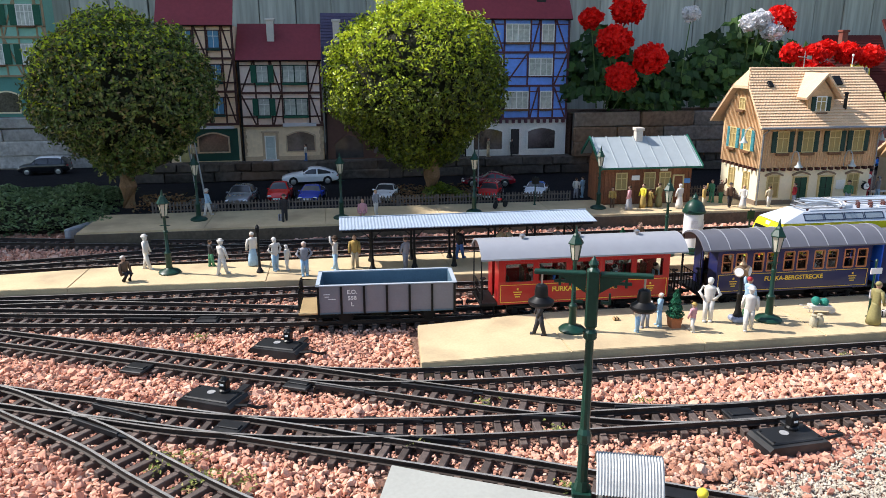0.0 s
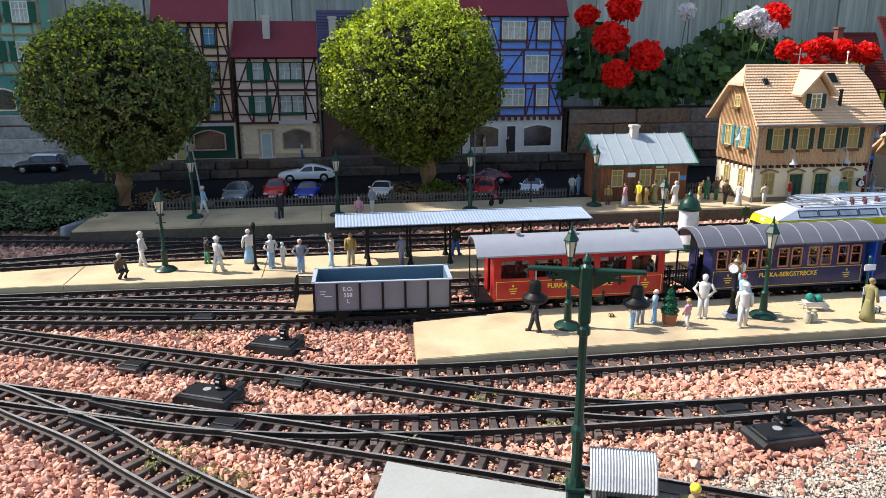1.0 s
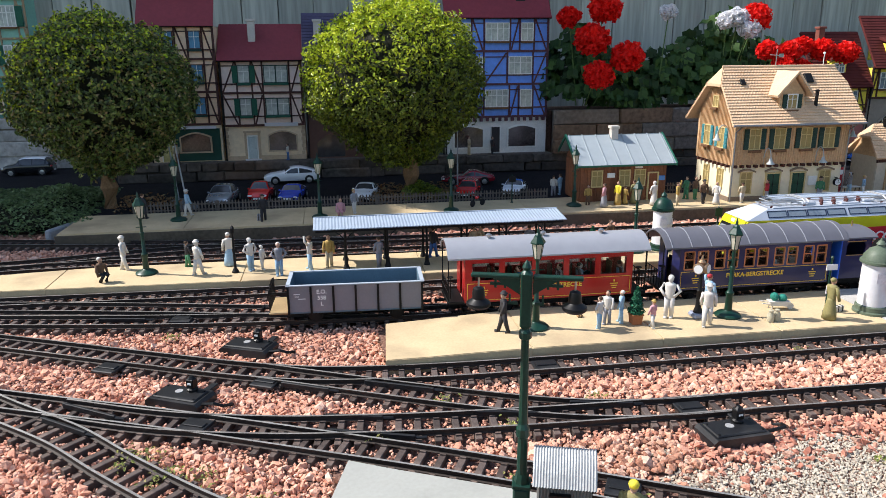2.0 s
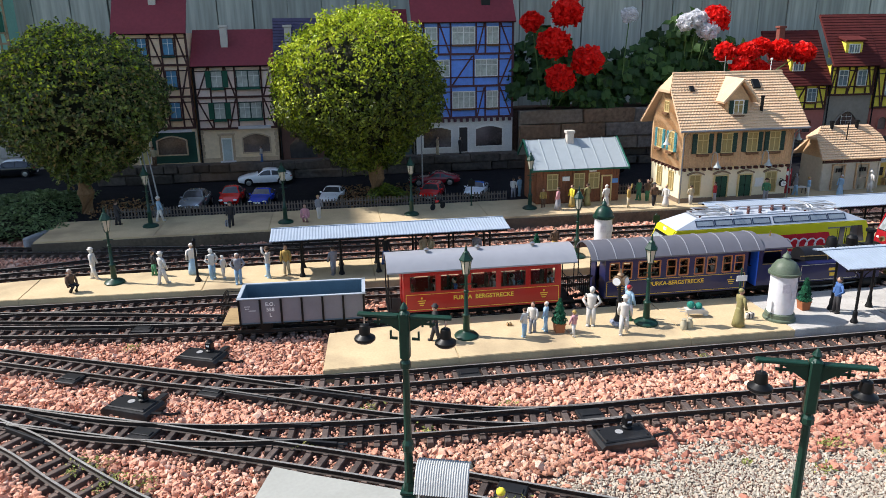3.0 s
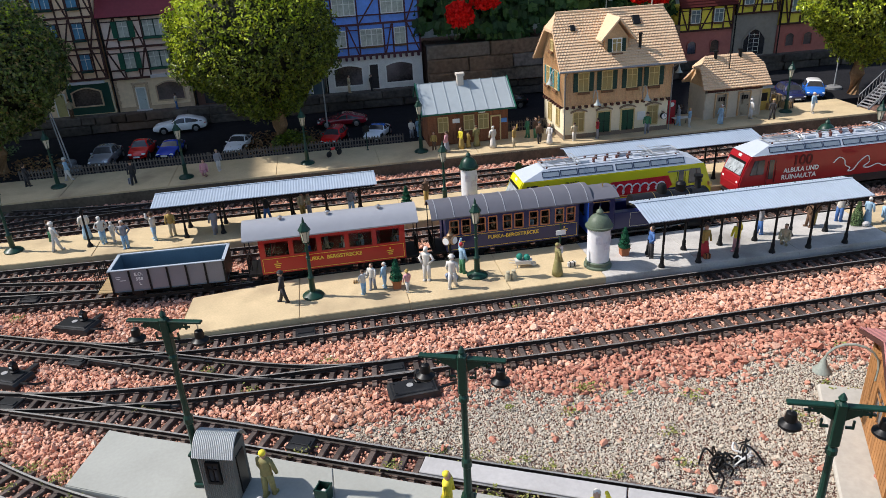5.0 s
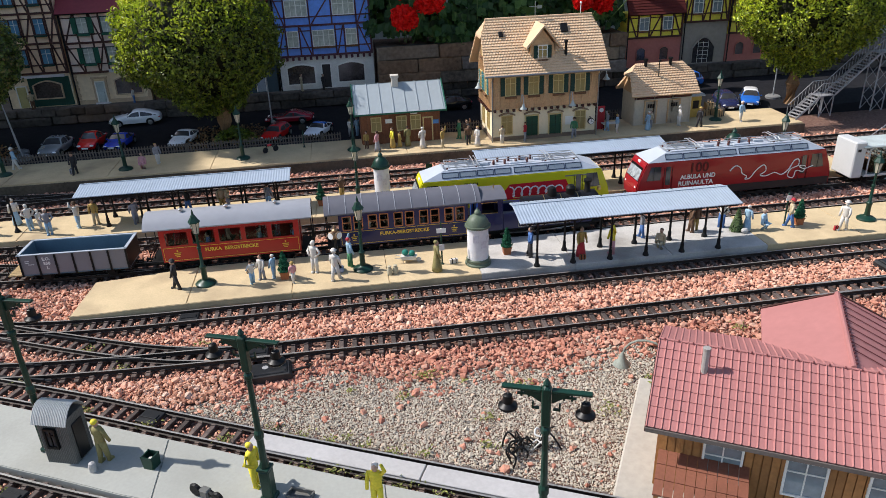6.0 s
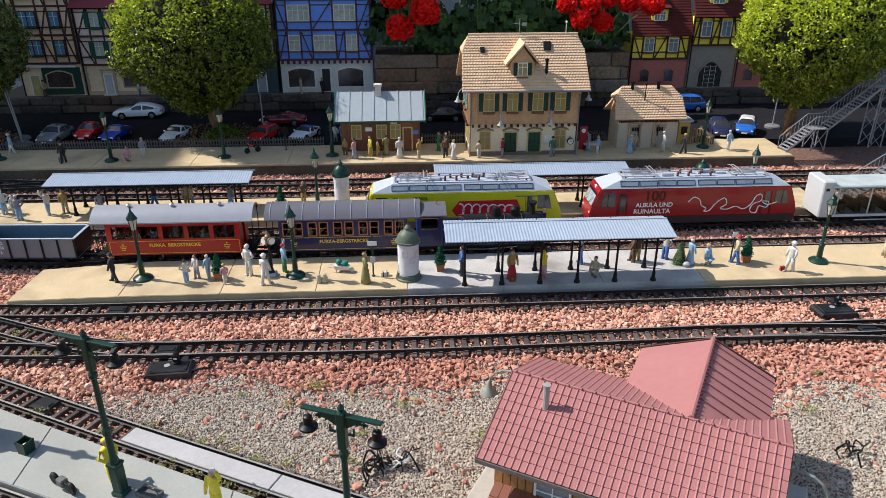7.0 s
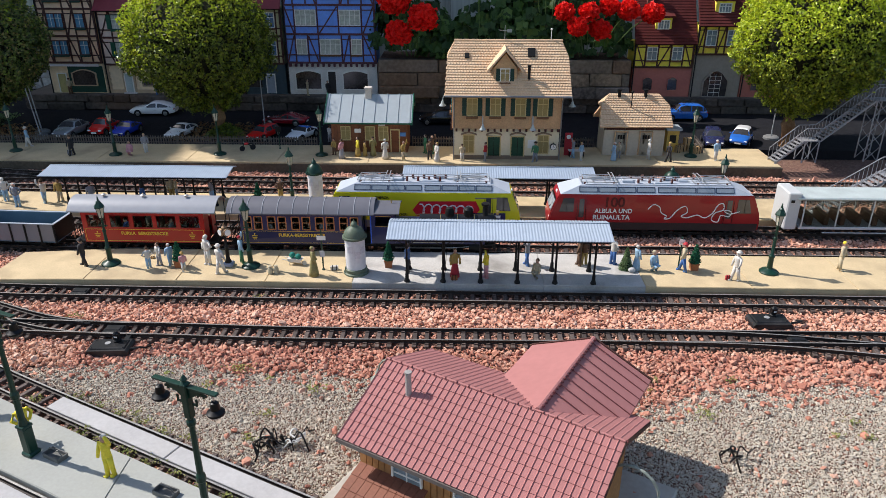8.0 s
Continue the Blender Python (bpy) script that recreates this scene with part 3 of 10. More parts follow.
def stone_wall(name, x0, x1, y, z0, z1, courses, label, seed, stone=STONES):
    r = random.Random(seed)
    w = thing(name, Matrix(), label, "wall", kind="structure")
    bx(w, "backing", x0, x1, y + 0.012, y + 0.05, z0, z1 - 0.004, paint("mortar", (0.13, 0.115, 0.1), 0.9))
    hs = [r.uniform(0.8, 1.3) for _ in range(courses)]
    z = z0
    for hh in hs:
        dz = hh / sum(hs) * (z1 - z0)
        x = x0
        while x < x1 - 0.01:
            k = min(x1 - x, r.uniform(1.4, 5.2) * max(dz, 0.03))
            if x1 - x - k < 0.02:
                k = x1 - x
            g_ = Geo().cbox(x + 0.001, x + k - 0.001, y - r.uniform(0, 0.012), y + 0.02, z + 0.001, z + dz - 0.001, min(0.004, dz * 0.12))
            g_.v = [(p[0] + r.uniform(-0.0025, 0.0025), p[1] + r.uniform(-0.003, 0.003), p[2] + r.uniform(-0.002, 0.002)) for p in g_.v]
            part("stone_block", g_, stone, w)
            x += k
        z += dz
    return w


stone_wall("wall_terrace", -1.12, 3.3, 1.6, 0.03, 0.1, 2, "low dark brown and grey stone wall below the houses", 4, DARKSTONE)
stone_wall("wall_bed", 0.52, 1.63, 1.575, 0.1, 0.27, 3, "rough grey and brown stone wall of the raised flower bed", 5)
stone_wall("wall_left", -2.6, -1.12, 2.04, 0.03, 0.24, 4, "tall grey stone retaining wall under the green house", 6, mat("pale_grey_stone", (0.42, 0.4, 0.37), 0.9, vary=0.5, scale=70, bump=0.9, rand=0.25, dirt=(0.22, 0.17, 0.13), dirt_amount=0.6))
bx(None, "flower_bed", 0.52, 1.63, 1.6, 1.84, 0.09, 0.262, SOIL)
tagged(bpy.data.objects["flower_bed"], "dark soil of the raised flower bed", "soil", kind="structure")
bx(None, "wall_earth", -3.0, -1.12, 2.08, 2.6, 0.0, 0.238, SOIL)
tagged(bpy.data.objects["wall_earth"], "earth behind the retaining wall", "soil", kind="structure")

# ---- the houses along the street ----
PINK = mat("pink_plaster", (0.88, 0.69, 0.59), 0.8, vary=0.1, scale=90, dirt=(0.4, 0.27, 0.2))
ORANGE = mat("apricot_plaster", (0.88, 0.62, 0.42), 0.8, vary=0.12, scale=90, dirt=(0.55, 0.4, 0.3))
CREAM = mat("cream_plaster", (0.82, 0.66, 0.46), 0.8, vary=0.14, scale=90, dirt=(0.5, 0.34, 0.17), dirt_amount=0.5)
BLUE = mat("blue_plaster", (0.17, 0.34, 0.86), 0.75, vary=0.15, scale=90, dirt=(0.2, 0.3, 0.55))
GREENP = mat("sage_plaster", (0.25, 0.48, 0.38), 0.8, vary=0.12, scale=90)
YELLOW = mat("yellow_plaster", (0.9, 0.75, 0.1), 0.75, vary=0.12, scale=90)
REDP = mat("brick_red_plaster", (0.45, 0.16, 0.13), 0.8, vary=0.12, scale=90)
BROWNP = mat("brown_plaster", (0.13, 0.07, 0.055), 0.8, vary=0.15, scale=90)
GREYP = mat("grey_sandstone", (0.3, 0.265, 0.225), 0.85, vary=0.15, scale=90)
OLIVE = mat("olive_plaster", (0.55, 0.52, 0.3), 0.8, vary=0.12, scale=90)
DKGREEN = mat("dark_green_wood", (0.012, 0.06, 0.045), 0.6, vary=0.2)
SIGNW = mat("pale_sign_board", (0.62, 0.6, 0.62), 0.6, vary=0.08)

TANSTONE = mat("tan_sandstone", (0.5, 0.37, 0.25), 0.85, vary=0.2, scale=120, bump=0.4)


def door_surround(parent, cx, z0, w, ht, y):
    """Stone jambs, lintel with a small cornice, and a step."""
    for s in (-1, 1):
        bx(parent, "jamb", cx + s * w / 2 - 0.004, cx + s * w / 2 + 0.004, y - 0.006, y, z0, z0 + ht, TANSTONE)
    bx(parent, "lintel", cx - w / 2 - 0.007, cx + w / 2 + 0.007, y - 0.008, y, z0 + ht, z0 + ht + 0.007, TANSTONE)
    bx(parent, "door_step", cx - w / 2 - 0.004, cx + w / 2 + 0.004, y - 0.016, y, z0 - 0.001, z0 + 0.004, SIGNW)


h = town_house(-1.0, -0.742, 0.1, 0.235, 0.585, 0.78, ORANGE, TIMBER, ROOF_RED, CREAM, [[(-0.92, 0.07, "f"), (-0.81, 0.04, "f")]] * 3, "tall apricot half-timbered house with dark red roof", chim=-0.86, pane=mat("blue_pane", (0.12, 0.27, 0.4), 0.1, vary=0.3, scale=60, bump=0), slant=-1, frame=TIMBER, boxm=SHUT_DARK)
bx(h, "shop_front", -0.91, -0.75, FY - 0.006, FY, 0.104, 0.222, DKGREEN)
shop_window(h, -0.89, -0.785, 0.138, 0.205, FY - 0.007, TANSTONE)
door(h, -0.94, 0.104, 0.04, 0.085, FY - 0.007, paint("yellow_door", (0.45, 0.4, 0.18)))
bx(h, "shop_sign", -0.985, -0.76, FY - 0.014, FY - 0.006, 0.222, 0.232, SIGNW)
h = town_house(-0.735, -0.437, 0.1, 0.227, 0.464, 0.59, PINK, TIMBER, ROOF_RED, CREAM, [[(-0.648, 0.042, "s"), (-0.533, 0.085, "f")]] * 2, "pink half-timbered house with dark red roof and green shutters", shut=SHUT_GREEN, chim=-0.615, pane=CURTAIN, frame=SHUT_DARK, boxm=SHUT_GREEN)
door(h, -0.634, 0.106, 0.036, 0.084, FY - 0.004, paint("grey_door", (0.45, 0.52, 0.52)), frame=WFRAME)
door_surround(h, -0.634, 0.101, 0.05, 0.102, FY)
shop_window(h, -0.572, -0.472, 0.135, 0.205, FY, TANSTONE)
bx(h, "plinth", -0.734, -0.438, FY - 0.004, FY, 0.1, 0.116, TANSTONE)
for k in range(8):
    for x in (-0.733, -0.453):
        bx(h, "quoin", x + 0.003 * (k % 2) * (1 if x > -0.5 else 0), x + 0.012 + 0.003 * (k % 2), FY - 0.003, FY, 0.118 + k * 0.0132, 0.1302 + k * 0.0132, TANSTONE)
bx(h, "shop_sign", -0.585, -0.462, FY - 0.01, FY, 0.226, 0.238, SIGNW)
h = town_house(-0.43, -0.108, 0.1, 0.27, 0.42, 0.63, mat("white_infill", (0.55, 0.52, 0.48), 0.8), TIMBER, ROOF_SLATE, BROWNP, [[(-0.35, 0.045, "f"), (-0.2, 0.07, "f")]], "brown house with a purple slate roof and arched gateway", chim=-0.375)
shop_window(h, -0.395, -0.29, 0.104, 0.19, FY, BROWNP, 0.035, "gateway")
shop_window(h, -0.25, -0.15, 0.12, 0.19, FY, BROWNP, 0.02)
h = town_house(-0.1, 0.09, 0.1, 0.235, 0.475, 0.66, OLIVE, TIMBER, ROOF_RED, paint("teal_base", (0.05, 0.08, 0.1)), [[(-0.05, 0.04, "f"), (0.04, 0.04, "f")]] * 2, "narrow olive half-timbered house with a teal shop front", pane=mat("blue_pane_b", (0.12, 0.2, 0.32), 0.1, bump=0))
door(h, 0.02, 0.104, 0.04, 0.085, FY, paint("blue_grey_door", (0.3, 0.35, 0.42)))
shop_window(h, -0.08, -0.02, 0.13, 0.19, FY, paint("teal_base", (0.05, 0.08, 0.1)), 0.006)
h = town_house(0.1, 0.507, 0.1, 0.24, 0.612, 0.8, BLUE, TIMBER_BLUE, ROOF_RED, mat("shop_white", (0.75, 0.73, 0.69), 0.75), [[(0.175, 0.045, "p"), (0.303, 0.09, "f"), (0.42, 0.045, "f")], [(0.2, 0.09, "p"), (0.395, 0.09, "p")], [(0.175, 0.045, "p"), (0.303, 0.09, "f"), (0.42, 0.045, "f")]], "tall blue half-timbered house with white shop windows", pane=CURTAIN)
shop_window(h, 0.137, 0.25, 0.125, 0.205, FY, WFRAME, 0.012)
shop_window(h, 0.353, 0.463, 0.125, 0.205, FY, WFRAME, 0.012)
door(h, 0.301, 0.104, 0.038, 0.1, FY, paint("dark_door", (0.04, 0.035, 0.035)))
for i in range(16):
    bx(h, "bracket", 0.112 + i * 0.025, 0.122 + i * 0.025, FY - 0.014, FY, 0.226, 0.24, TIMBER_BLUE)
bx(h, "roof_light", 0.38, 0.415, FY + 0.02, FY + 0.05, 0.67, 0.70, BLACK, at=pose(0, 0, 0))
h = town_house(-1.95, -1.52, 0.24, 0.4, 0.85, 1.05, GREENP, mat("tan_timber", (0.33, 0.24, 0.14), 0.7), ROOF_RED, mat("teal_plaster", (0.1, 0.26, 0.22), 0.8), [[(-1.87, 0.06, "s"), (-1.72, 0.06, "s"), (-1.59, 0.06, "s")]] * 3, "sage green house with dark green shutters above a stone wall", y=2.08, shut=SHUT_GREEN, pane=CURTAIN)
door(h, -1.56, 0.243, 0.05, 0.1, 2.08, paint("door_grey_green", (0.2, 0.25, 0.22)))
shop_window(h, -1.75, -1.66, 0.26, 0.34, 2.08, CREAM, 0.012)
h = town_house(1.637, 1.9, 0.1, 0.228, 0.333, 0.555, YELLOW, TIMBER, ROOF_TILE, REDP, [[(1.715, 0.042, "f"), (1.825, 0.042, "f")]], "yellow half-timbered house on brick red base with dark red roof")
for cx in (1.71, 1.82):
    shop_window(h, cx - 0.02, cx + 0.02, 0.13, 0.185, FY, REDP, 0.01)
part("dormer", Geo().box(1.72, 1.79, FY + 0.01, FY + 0.12, 0.372, 0.442), YELLOW, h)
roof_slab(h, 1.71, 1.8, FY, 0.441, FY + 0.12, 0.475, ROOF_TILE, name="dormer_roof")
window(h, 1.755, 0.412, 0.048, 0.036, FY + 0.009, pane=PANE, bars=3)
chimney(h, 1.7, FY + 0.08, 0.43, 0.58, 0.026, CHIM_BRICK)
h.location.x = 0.014
h = town_house(1.905, 2.12, 0.1, 0.285, 0.41, 0.62, YELLOW, TIMBER, ROOF_TILE, GREYP, [[(1.965, 0.042, "f"), (2.055, 0.042, "f")]], "yellow half-timbered gatehouse over a grey stone arch")
shop_window(h, 1.96, 2.065, 0.103, 0.215, FY, GREYP, 0.045, "gateway")
part("inner_door", Geo().box(1.985, 2.035, FY - 0.004, FY, 0.103, 0.2), PANE_DARK, h, "dark lattice double door")
for k in range(3):
    part("door_bar", Geo().box(1.9845 + k * 0.025, 1.9855 + k * 0.025, FY - 0.0055, FY - 0.004, 0.103, 0.2), WFRAME, h)
for k in range(5):
    part("door_bar", Geo().box(1.985, 2.035, FY - 0.005, FY - 0.0042, 0.12 + k * 0.018, 0.1212 + k * 0.018), WFRAME, h)
bx(h, "dormer", 1.97, 2.05, FY + 0.01, FY + 0.12, 0.442, 0.512, YELLOW)
roof_slab(h, 1.96, 2.06, FY, 0.511, FY + 0.12, 0.545, ROOF_TILE, name="dormer_roof")
window(h, 2.01, 0.482, 0.05, 0.036, FY + 0.009, pane=PANE, bars=3)
h.location.x = 0.014
h = town_house(2.125, 2.5, 0.1, 0.225, 0.4, 0.62, YELLOW, TIMBER, ROOF_TILE, REDP, [[(2.2, 0.042, "f"), (2.33, 0.06, "f"), (2.43, 0.042, "f")]], "yellow half-timbered house with a red ground floor")
for cx in (2.19, 2.28, 2.4):
    shop_window(h, cx - 0.02, cx + 0.02, 0.13, 0.185, FY, REDP, 0.01)
h.location.x = 0.014

# ---- station building ----
CLAD = mat("timber_cladding", (0.58, 0.38, 0.21), 0.7, vary=0.25, scale=200, dirt=(0.25, 0.14, 0.07))
TILE = mat("clay_tile", (0.66, 0.46, 0.29), 0.75, vary=0.16, scale=220, bump=0.5, dirt=(0.58, 0.35, 0.21), dirt_amount=0.5)
STUCCO = mat("station_stucco", (0.8, 0.71, 0.5), 0.8, vary=0.07, scale=120, dirt=(0.5, 0.42, 0.28))
DOORGREEN = mat("station_door_green", (0.02, 0.07, 0.04), 0.55, vary=0.2)
OCHRE = mat("ochre_frame", (0.6, 0.47, 0.22), 0.6, vary=0.12)
BLIND = mat("yellow_blind", (0.33, 0.25, 0.1), 0.7, vary=0.15)


def tiled_slope(parent, poly, rows, m, name="roof"):
    """A roof slope by its corners (x0, x1 at the eave; x0, x1 at the ridge), with stepped courses of tiles."""
    (ax, bx_, y0, z0), (cx, dx, y1, z1) = poly
    g = Geo()
    L = math.hypot(y1 - y0, z1 - z0)
    ny, nz = -(z1 - z0) / L, (y1 - y0) / L
    if y1 < y0:
        ny, nz = -ny, -nz
    for r in range(rows):
        a, b = r / rows, (r + 1.1) / rows

        def pt(s, e, o):
            xa, xb = ax + (cx - ax) * min(s, 1), bx_ + (dx - bx_) * min(s, 1)
            return ((xa if e == 0 else xb), y0 + (y1 - y0) * s + ny * o, z0 + (z1 - z0) * s + nz * o)
        g.add([pt(a, 0, -0.004), pt(a, 1, -0.004), pt(b, 1, -0.004), pt(b, 0, -0.004), pt(a, 0, 0.0045), pt(a, 1, 0.0045), pt(b, 1, 0.0018), pt(b, 0, 0.0018)],
              [(0, 3, 2, 1), (4, 5, 6, 7), (0, 1, 5, 4), (2, 3, 7, 6), (0, 4, 7, 3), (1, 2, 6, 5)])
        n = max(2, int((bx_ - ax) / 0.0105))
        for i in range(n):
            s = (i + 0.5 * (r % 2)) / n
            pa, pb = Vector(pt(a, 0, 0.0045)).lerp(Vector(pt(a, 1, 0.0045)), s), Vector(pt(b, 0, 0.002)).lerp(Vector(pt(b, 1, 0.002)), s)
            up = Vector((0, ny, nz)) * 0.0011
            w = Vector((0.0021, 0, 0))
            g.add([pa - w, pa + up, pa + w, pb - w, pb + up * 0.5, pb + w], [(0, 1, 4, 3), (1, 2, 5, 4)])
    return part(name, g, m, parent)


st = thing("station_building", Matrix(), "cream station building with timber-clad upper floor and brown tiled half-hipped roof", "building")
SX0, SX1, SY0, SY1, SZ = 0.868, 1.242, 0.877, 1.09, 0.036
bx(st, "plinth", SX0 - 0.003, SX1 + 0.003, SY0 - 0.003, SY1, SZ, SZ + 0.014, paint("plinth_brown", (0.2, 0.15, 0.11)))
bx(st, "ground_floor", SX0, SX1, SY0, SY1, SZ + 0.01, 0.15, STUCCO)
bx(st, "upper_floor", SX0 - 0.006, SX1 + 0.006, SY0 - 0.008, SY1, 0.15, 0.285, CLAD)
part("gable", Geo().prism([(SY0 - 0.006, 0.285), (SY1, 0.285), (1.03, 0.385), (0.93, 0.385)], SX0 - 0.005, SX1 + 0.005, "x"), CLAD, st)
for i in range(48):
    x = SX0 - 0.004 + i * (SX1 - SX0 + 0.006) / 47
    bx(st, "batten", x - 0.0009, x + 0.0009, SY0 - 0.0105, SY0 - 0.007, 0.15, 0.278, CLAD)
for i in range(27):
    y = SY0 - 0.004 + i * 0.0078
    zt = 0.285 + max(0, min(1, (y - 0.872) / 0.06, (1.09 - y) / 0.06)) * 0.09
    bx(st, "batten", SX0 - 0.0085, SX0 - 0.006, y - 0.0009, y + 0.0009, 0.15, zt, CLAD)
for i in range(17):
    bx(st, "joist_end", SX0 + 0.004 + i * 0.0226, SX0 + 0.011 + i * 0.0226, SY0 - 0.016, SY0, 0.141, 0.15, TIMBER)
for i in range(8):
    bx(st, "joist_end", SX0 - 0.014, SX0, SY0 + 0.008 + i * 0.025, SY0 + 0.015 + i * 0.025, 0.141, 0.15, TIMBER)
for cx in (0.93, 1.012, 1.1, 1.178):
    window(st, cx, 0.228, 0.036, 0.062, SY0 - 0.0095, frame=OCHRE, pane=BLIND, shutters=SHUT_DARK, box=BOXWOOD)
for cy in (0.935, 1.02):
    window(st, cy, 0.228, 0.036, 0.062, 0, frame=OCHRE, pane=BLIND, shutters=SHUT_TEAL, box=BOXWOOD, side=SX0 - 0.0075)
    window(st, cy, 0.1, 0.03, 0.06, 0, frame=OCHRE, pane=BLIND, side=SX0 - 0.0005)
window(st, 0.985, 0.335, 0.03, 0.034, 0, frame=OCHRE, pane=BLIND, box=BOXWOOD, side=SX0 - 0.0075)


def hood(parent, cx, z, w, y, m):
    k = 8
    a = [(cx - w / 2 + w * i / k, z + 0.008 * math.sin(math.pi * i / k)) for i in range(k + 1)]
    part("arch_hood", Geo().prism(a + [(p[0], p[1] + 0.005) for p in a[::-1]], y - 0.007, y + 0.001, "y"), m, parent)


HOODM = mat("sandstone_hood", (0.25, 0.18, 0.12), 0.8)
for cx, kind in ((0.92, "w"), (1.01, "d"), (1.095, "d"), (1.187, "w")):
    if kind == "d":
        d = door(st, cx, SZ + 0.012, 0.047, 0.072, SY0, DOORGREEN, frame=OCHRE, panels=2)
        part("door_leaf_gap", Geo().box(cx - 0.0008, cx + 0.0008, SY0 - 0.005, SY0 - 0.003, SZ + 0.012, SZ + 0.084), BLACK, d)
    else:
        window(st, cx, 0.092, 0.038, 0.066, SY0, frame=OCHRE, pane=BLIND, bars=1)
    hood(st, cx, 0.124, 0.058, SY0, HOODM)
# roof with half hips
EY0, EY1, EZ, RY, RZ = 0.832, 1.13, 0.272, 0.975, 0.437
HZ = 0.39
hy = (HZ - EZ) / (RZ - EZ)
tiled_slope(st, ((0.835, 1.272, EY0, EZ), (0.842, 1.265, EY0 + (RY - EY0) * hy, HZ)), 15, TILE)
tiled_slope(st, ((0.842, 1.265, EY0 + (RY - EY0) * hy, HZ), (0.868, 1.242, RY, RZ)), 6, TILE)
tiled_slope(st, ((0.835, 1.272, EY1, EZ), (0.842, 1.265, EY1 + (RY - EY1) * hy, HZ)), 15, TILE)
tiled_slope(st, ((0.842, 1.265, EY1 + (RY - EY1) * hy, HZ), (0.868, 1.242, RY, RZ)), 6, TILE)
for xe, xr in ((0.84, 0.866), (1.267, 1.244)):
    ya, yb = EY0 + (RY - EY0) * hy, EY1 + (RY - EY1) * hy
    g = Geo().add([(xe, ya, HZ), (xe, yb, HZ), (xr, RY, RZ + 0.004), (xe, ya, HZ - 0.008), (xe, yb, HZ - 0.008), (xr, RY, RZ - 0.006)], [(0, 1, 2), (3, 5, 4), (0, 3, 4, 1), (1, 4, 5, 2), (2, 5, 3, 0)])
    part("hip", g, TILE, st)
part("ridge", Geo().rod((0.864, RY, RZ + 0.003), (1.246, RY, RZ + 0.003), 0.0042, n=8), TILE, st)
part("gutter", Geo().rod((0.835, EY0 - 0.004, EZ + 0.001), (1.272, EY0 - 0.004, EZ + 0.001), 0.0035), paint("zinc", (0.25, 0.26, 0.27), 0.4, metal=0.6), st)
for x in (SX0 - 0.002, SX1 + 0.003):
    part("downpipe", Geo().tube([(x, EY0, EZ), (x, SY0 - 0.012, 0.25), (x, SY0 - 0.012, SZ)], 0.0024), paint("zinc", (0.25, 0.26, 0.27)), st)
# dormer
dx = 1.042
dr = part("dormer", Geo().box(dx - 0.04, dx + 0.04, 0.872, 0.96, 0.308, 0.362), CLAD, st)
part("dormer_gable", Geo().prism([(dx - 0.04, 0.362), (dx + 0.04, 0.362), (dx, 0.412)], 0.872, 0.96, "y"), CLAD, dr)
for s in (-1, 1):
    g = Geo()
    p = [(dx, 0.421), (dx + s * 0.059, 0.352), (dx + s * 0.062, 0.358), (dx, 0.429)]
    g.prism(p, 0.852, 0.975, "y")
    part("dormer_roof", g, TILE, dr)
window(dr, dx, 0.338, 0.032, 0.044, 0.8715, frame=WFRAME, pane=BLIND, shutters=SHUT_DARK, box=BOXWOOD)


def on_roof(x, s):
    return (x, EY0 + (RY - EY0) * s, EZ + (RZ - EZ) * s)


for x, s, w in ((0.91, 0.72, 0.016), (1.135, 0.78, 0.026)):
    p = on_roof(x, s)
    part("roof_light", Geo().cbox(-w / 2, w / 2, -w * 0.65, w * 0.65, 0.003, 0.009, 0.001), IRON, st, at=pose(*p, 49, 0, 0))
p = on_roof(1.125, 0.3)
part("stove_pipe", Geo().lathe([(0.005, -0.01), (0.005, 0.045), (0.007, 0.046), (0.007, 0.05), (0.002, 0.052)], 10), IRON, st, at=pose(*p))
part("weather_vane", Geo().rod((1.042, RY, RZ), (1.042, RY, RZ + 0.055), 0.0012).rod((1.02, RY, RZ + 0.038), (1.066, RY, RZ + 0.034), 0.001).box(1.05, 1.066, RY - 0.0005, RY + 0.0005, RZ + 0.03, RZ + 0.041), paint("vane_copper", (0.3, 0.33, 0.3), 0.5), st)
part("aerial", Geo().rod((1.205, RY, RZ), (1.205, RY, RZ + 0.04), 0.0012).ball((1.205, RY, RZ + 0.042), 0.004), WFRAME, st)


def gooseneck(parent, x, y, z, m, s=1.0, axis="y", reach=1.0):
    d = Vector((0, -1, 0)) if axis == "y" else Vector((-1, 0, 0)) if axis == "-x" else Vector((1, 0, 0))
    o = Vector((x, y, z))
    pts = [o + d * (0.018 * s * reach * (1 - math.cos(a))) + Vector((0, 0, 0.03 * s * math.sin(a))) for a in [i * math.pi / 8 for i in range(9)]]
    arm = part("wall_lamp", Geo().tube([o + Vector((0, 0, -0.02 * s))] + pts, 0.0016 * s), m, parent)
    e = pts[-1]
    part("shade", Geo().lathe([(0.002, 0.004), (0.004, 0.0), (0.006, -0.008), (0.012, -0.014), (0.0125, -0.016)], 14, Matrix.Translation(e) @ Matrix.Scale(s, 4)), m, arm, smooth=True)


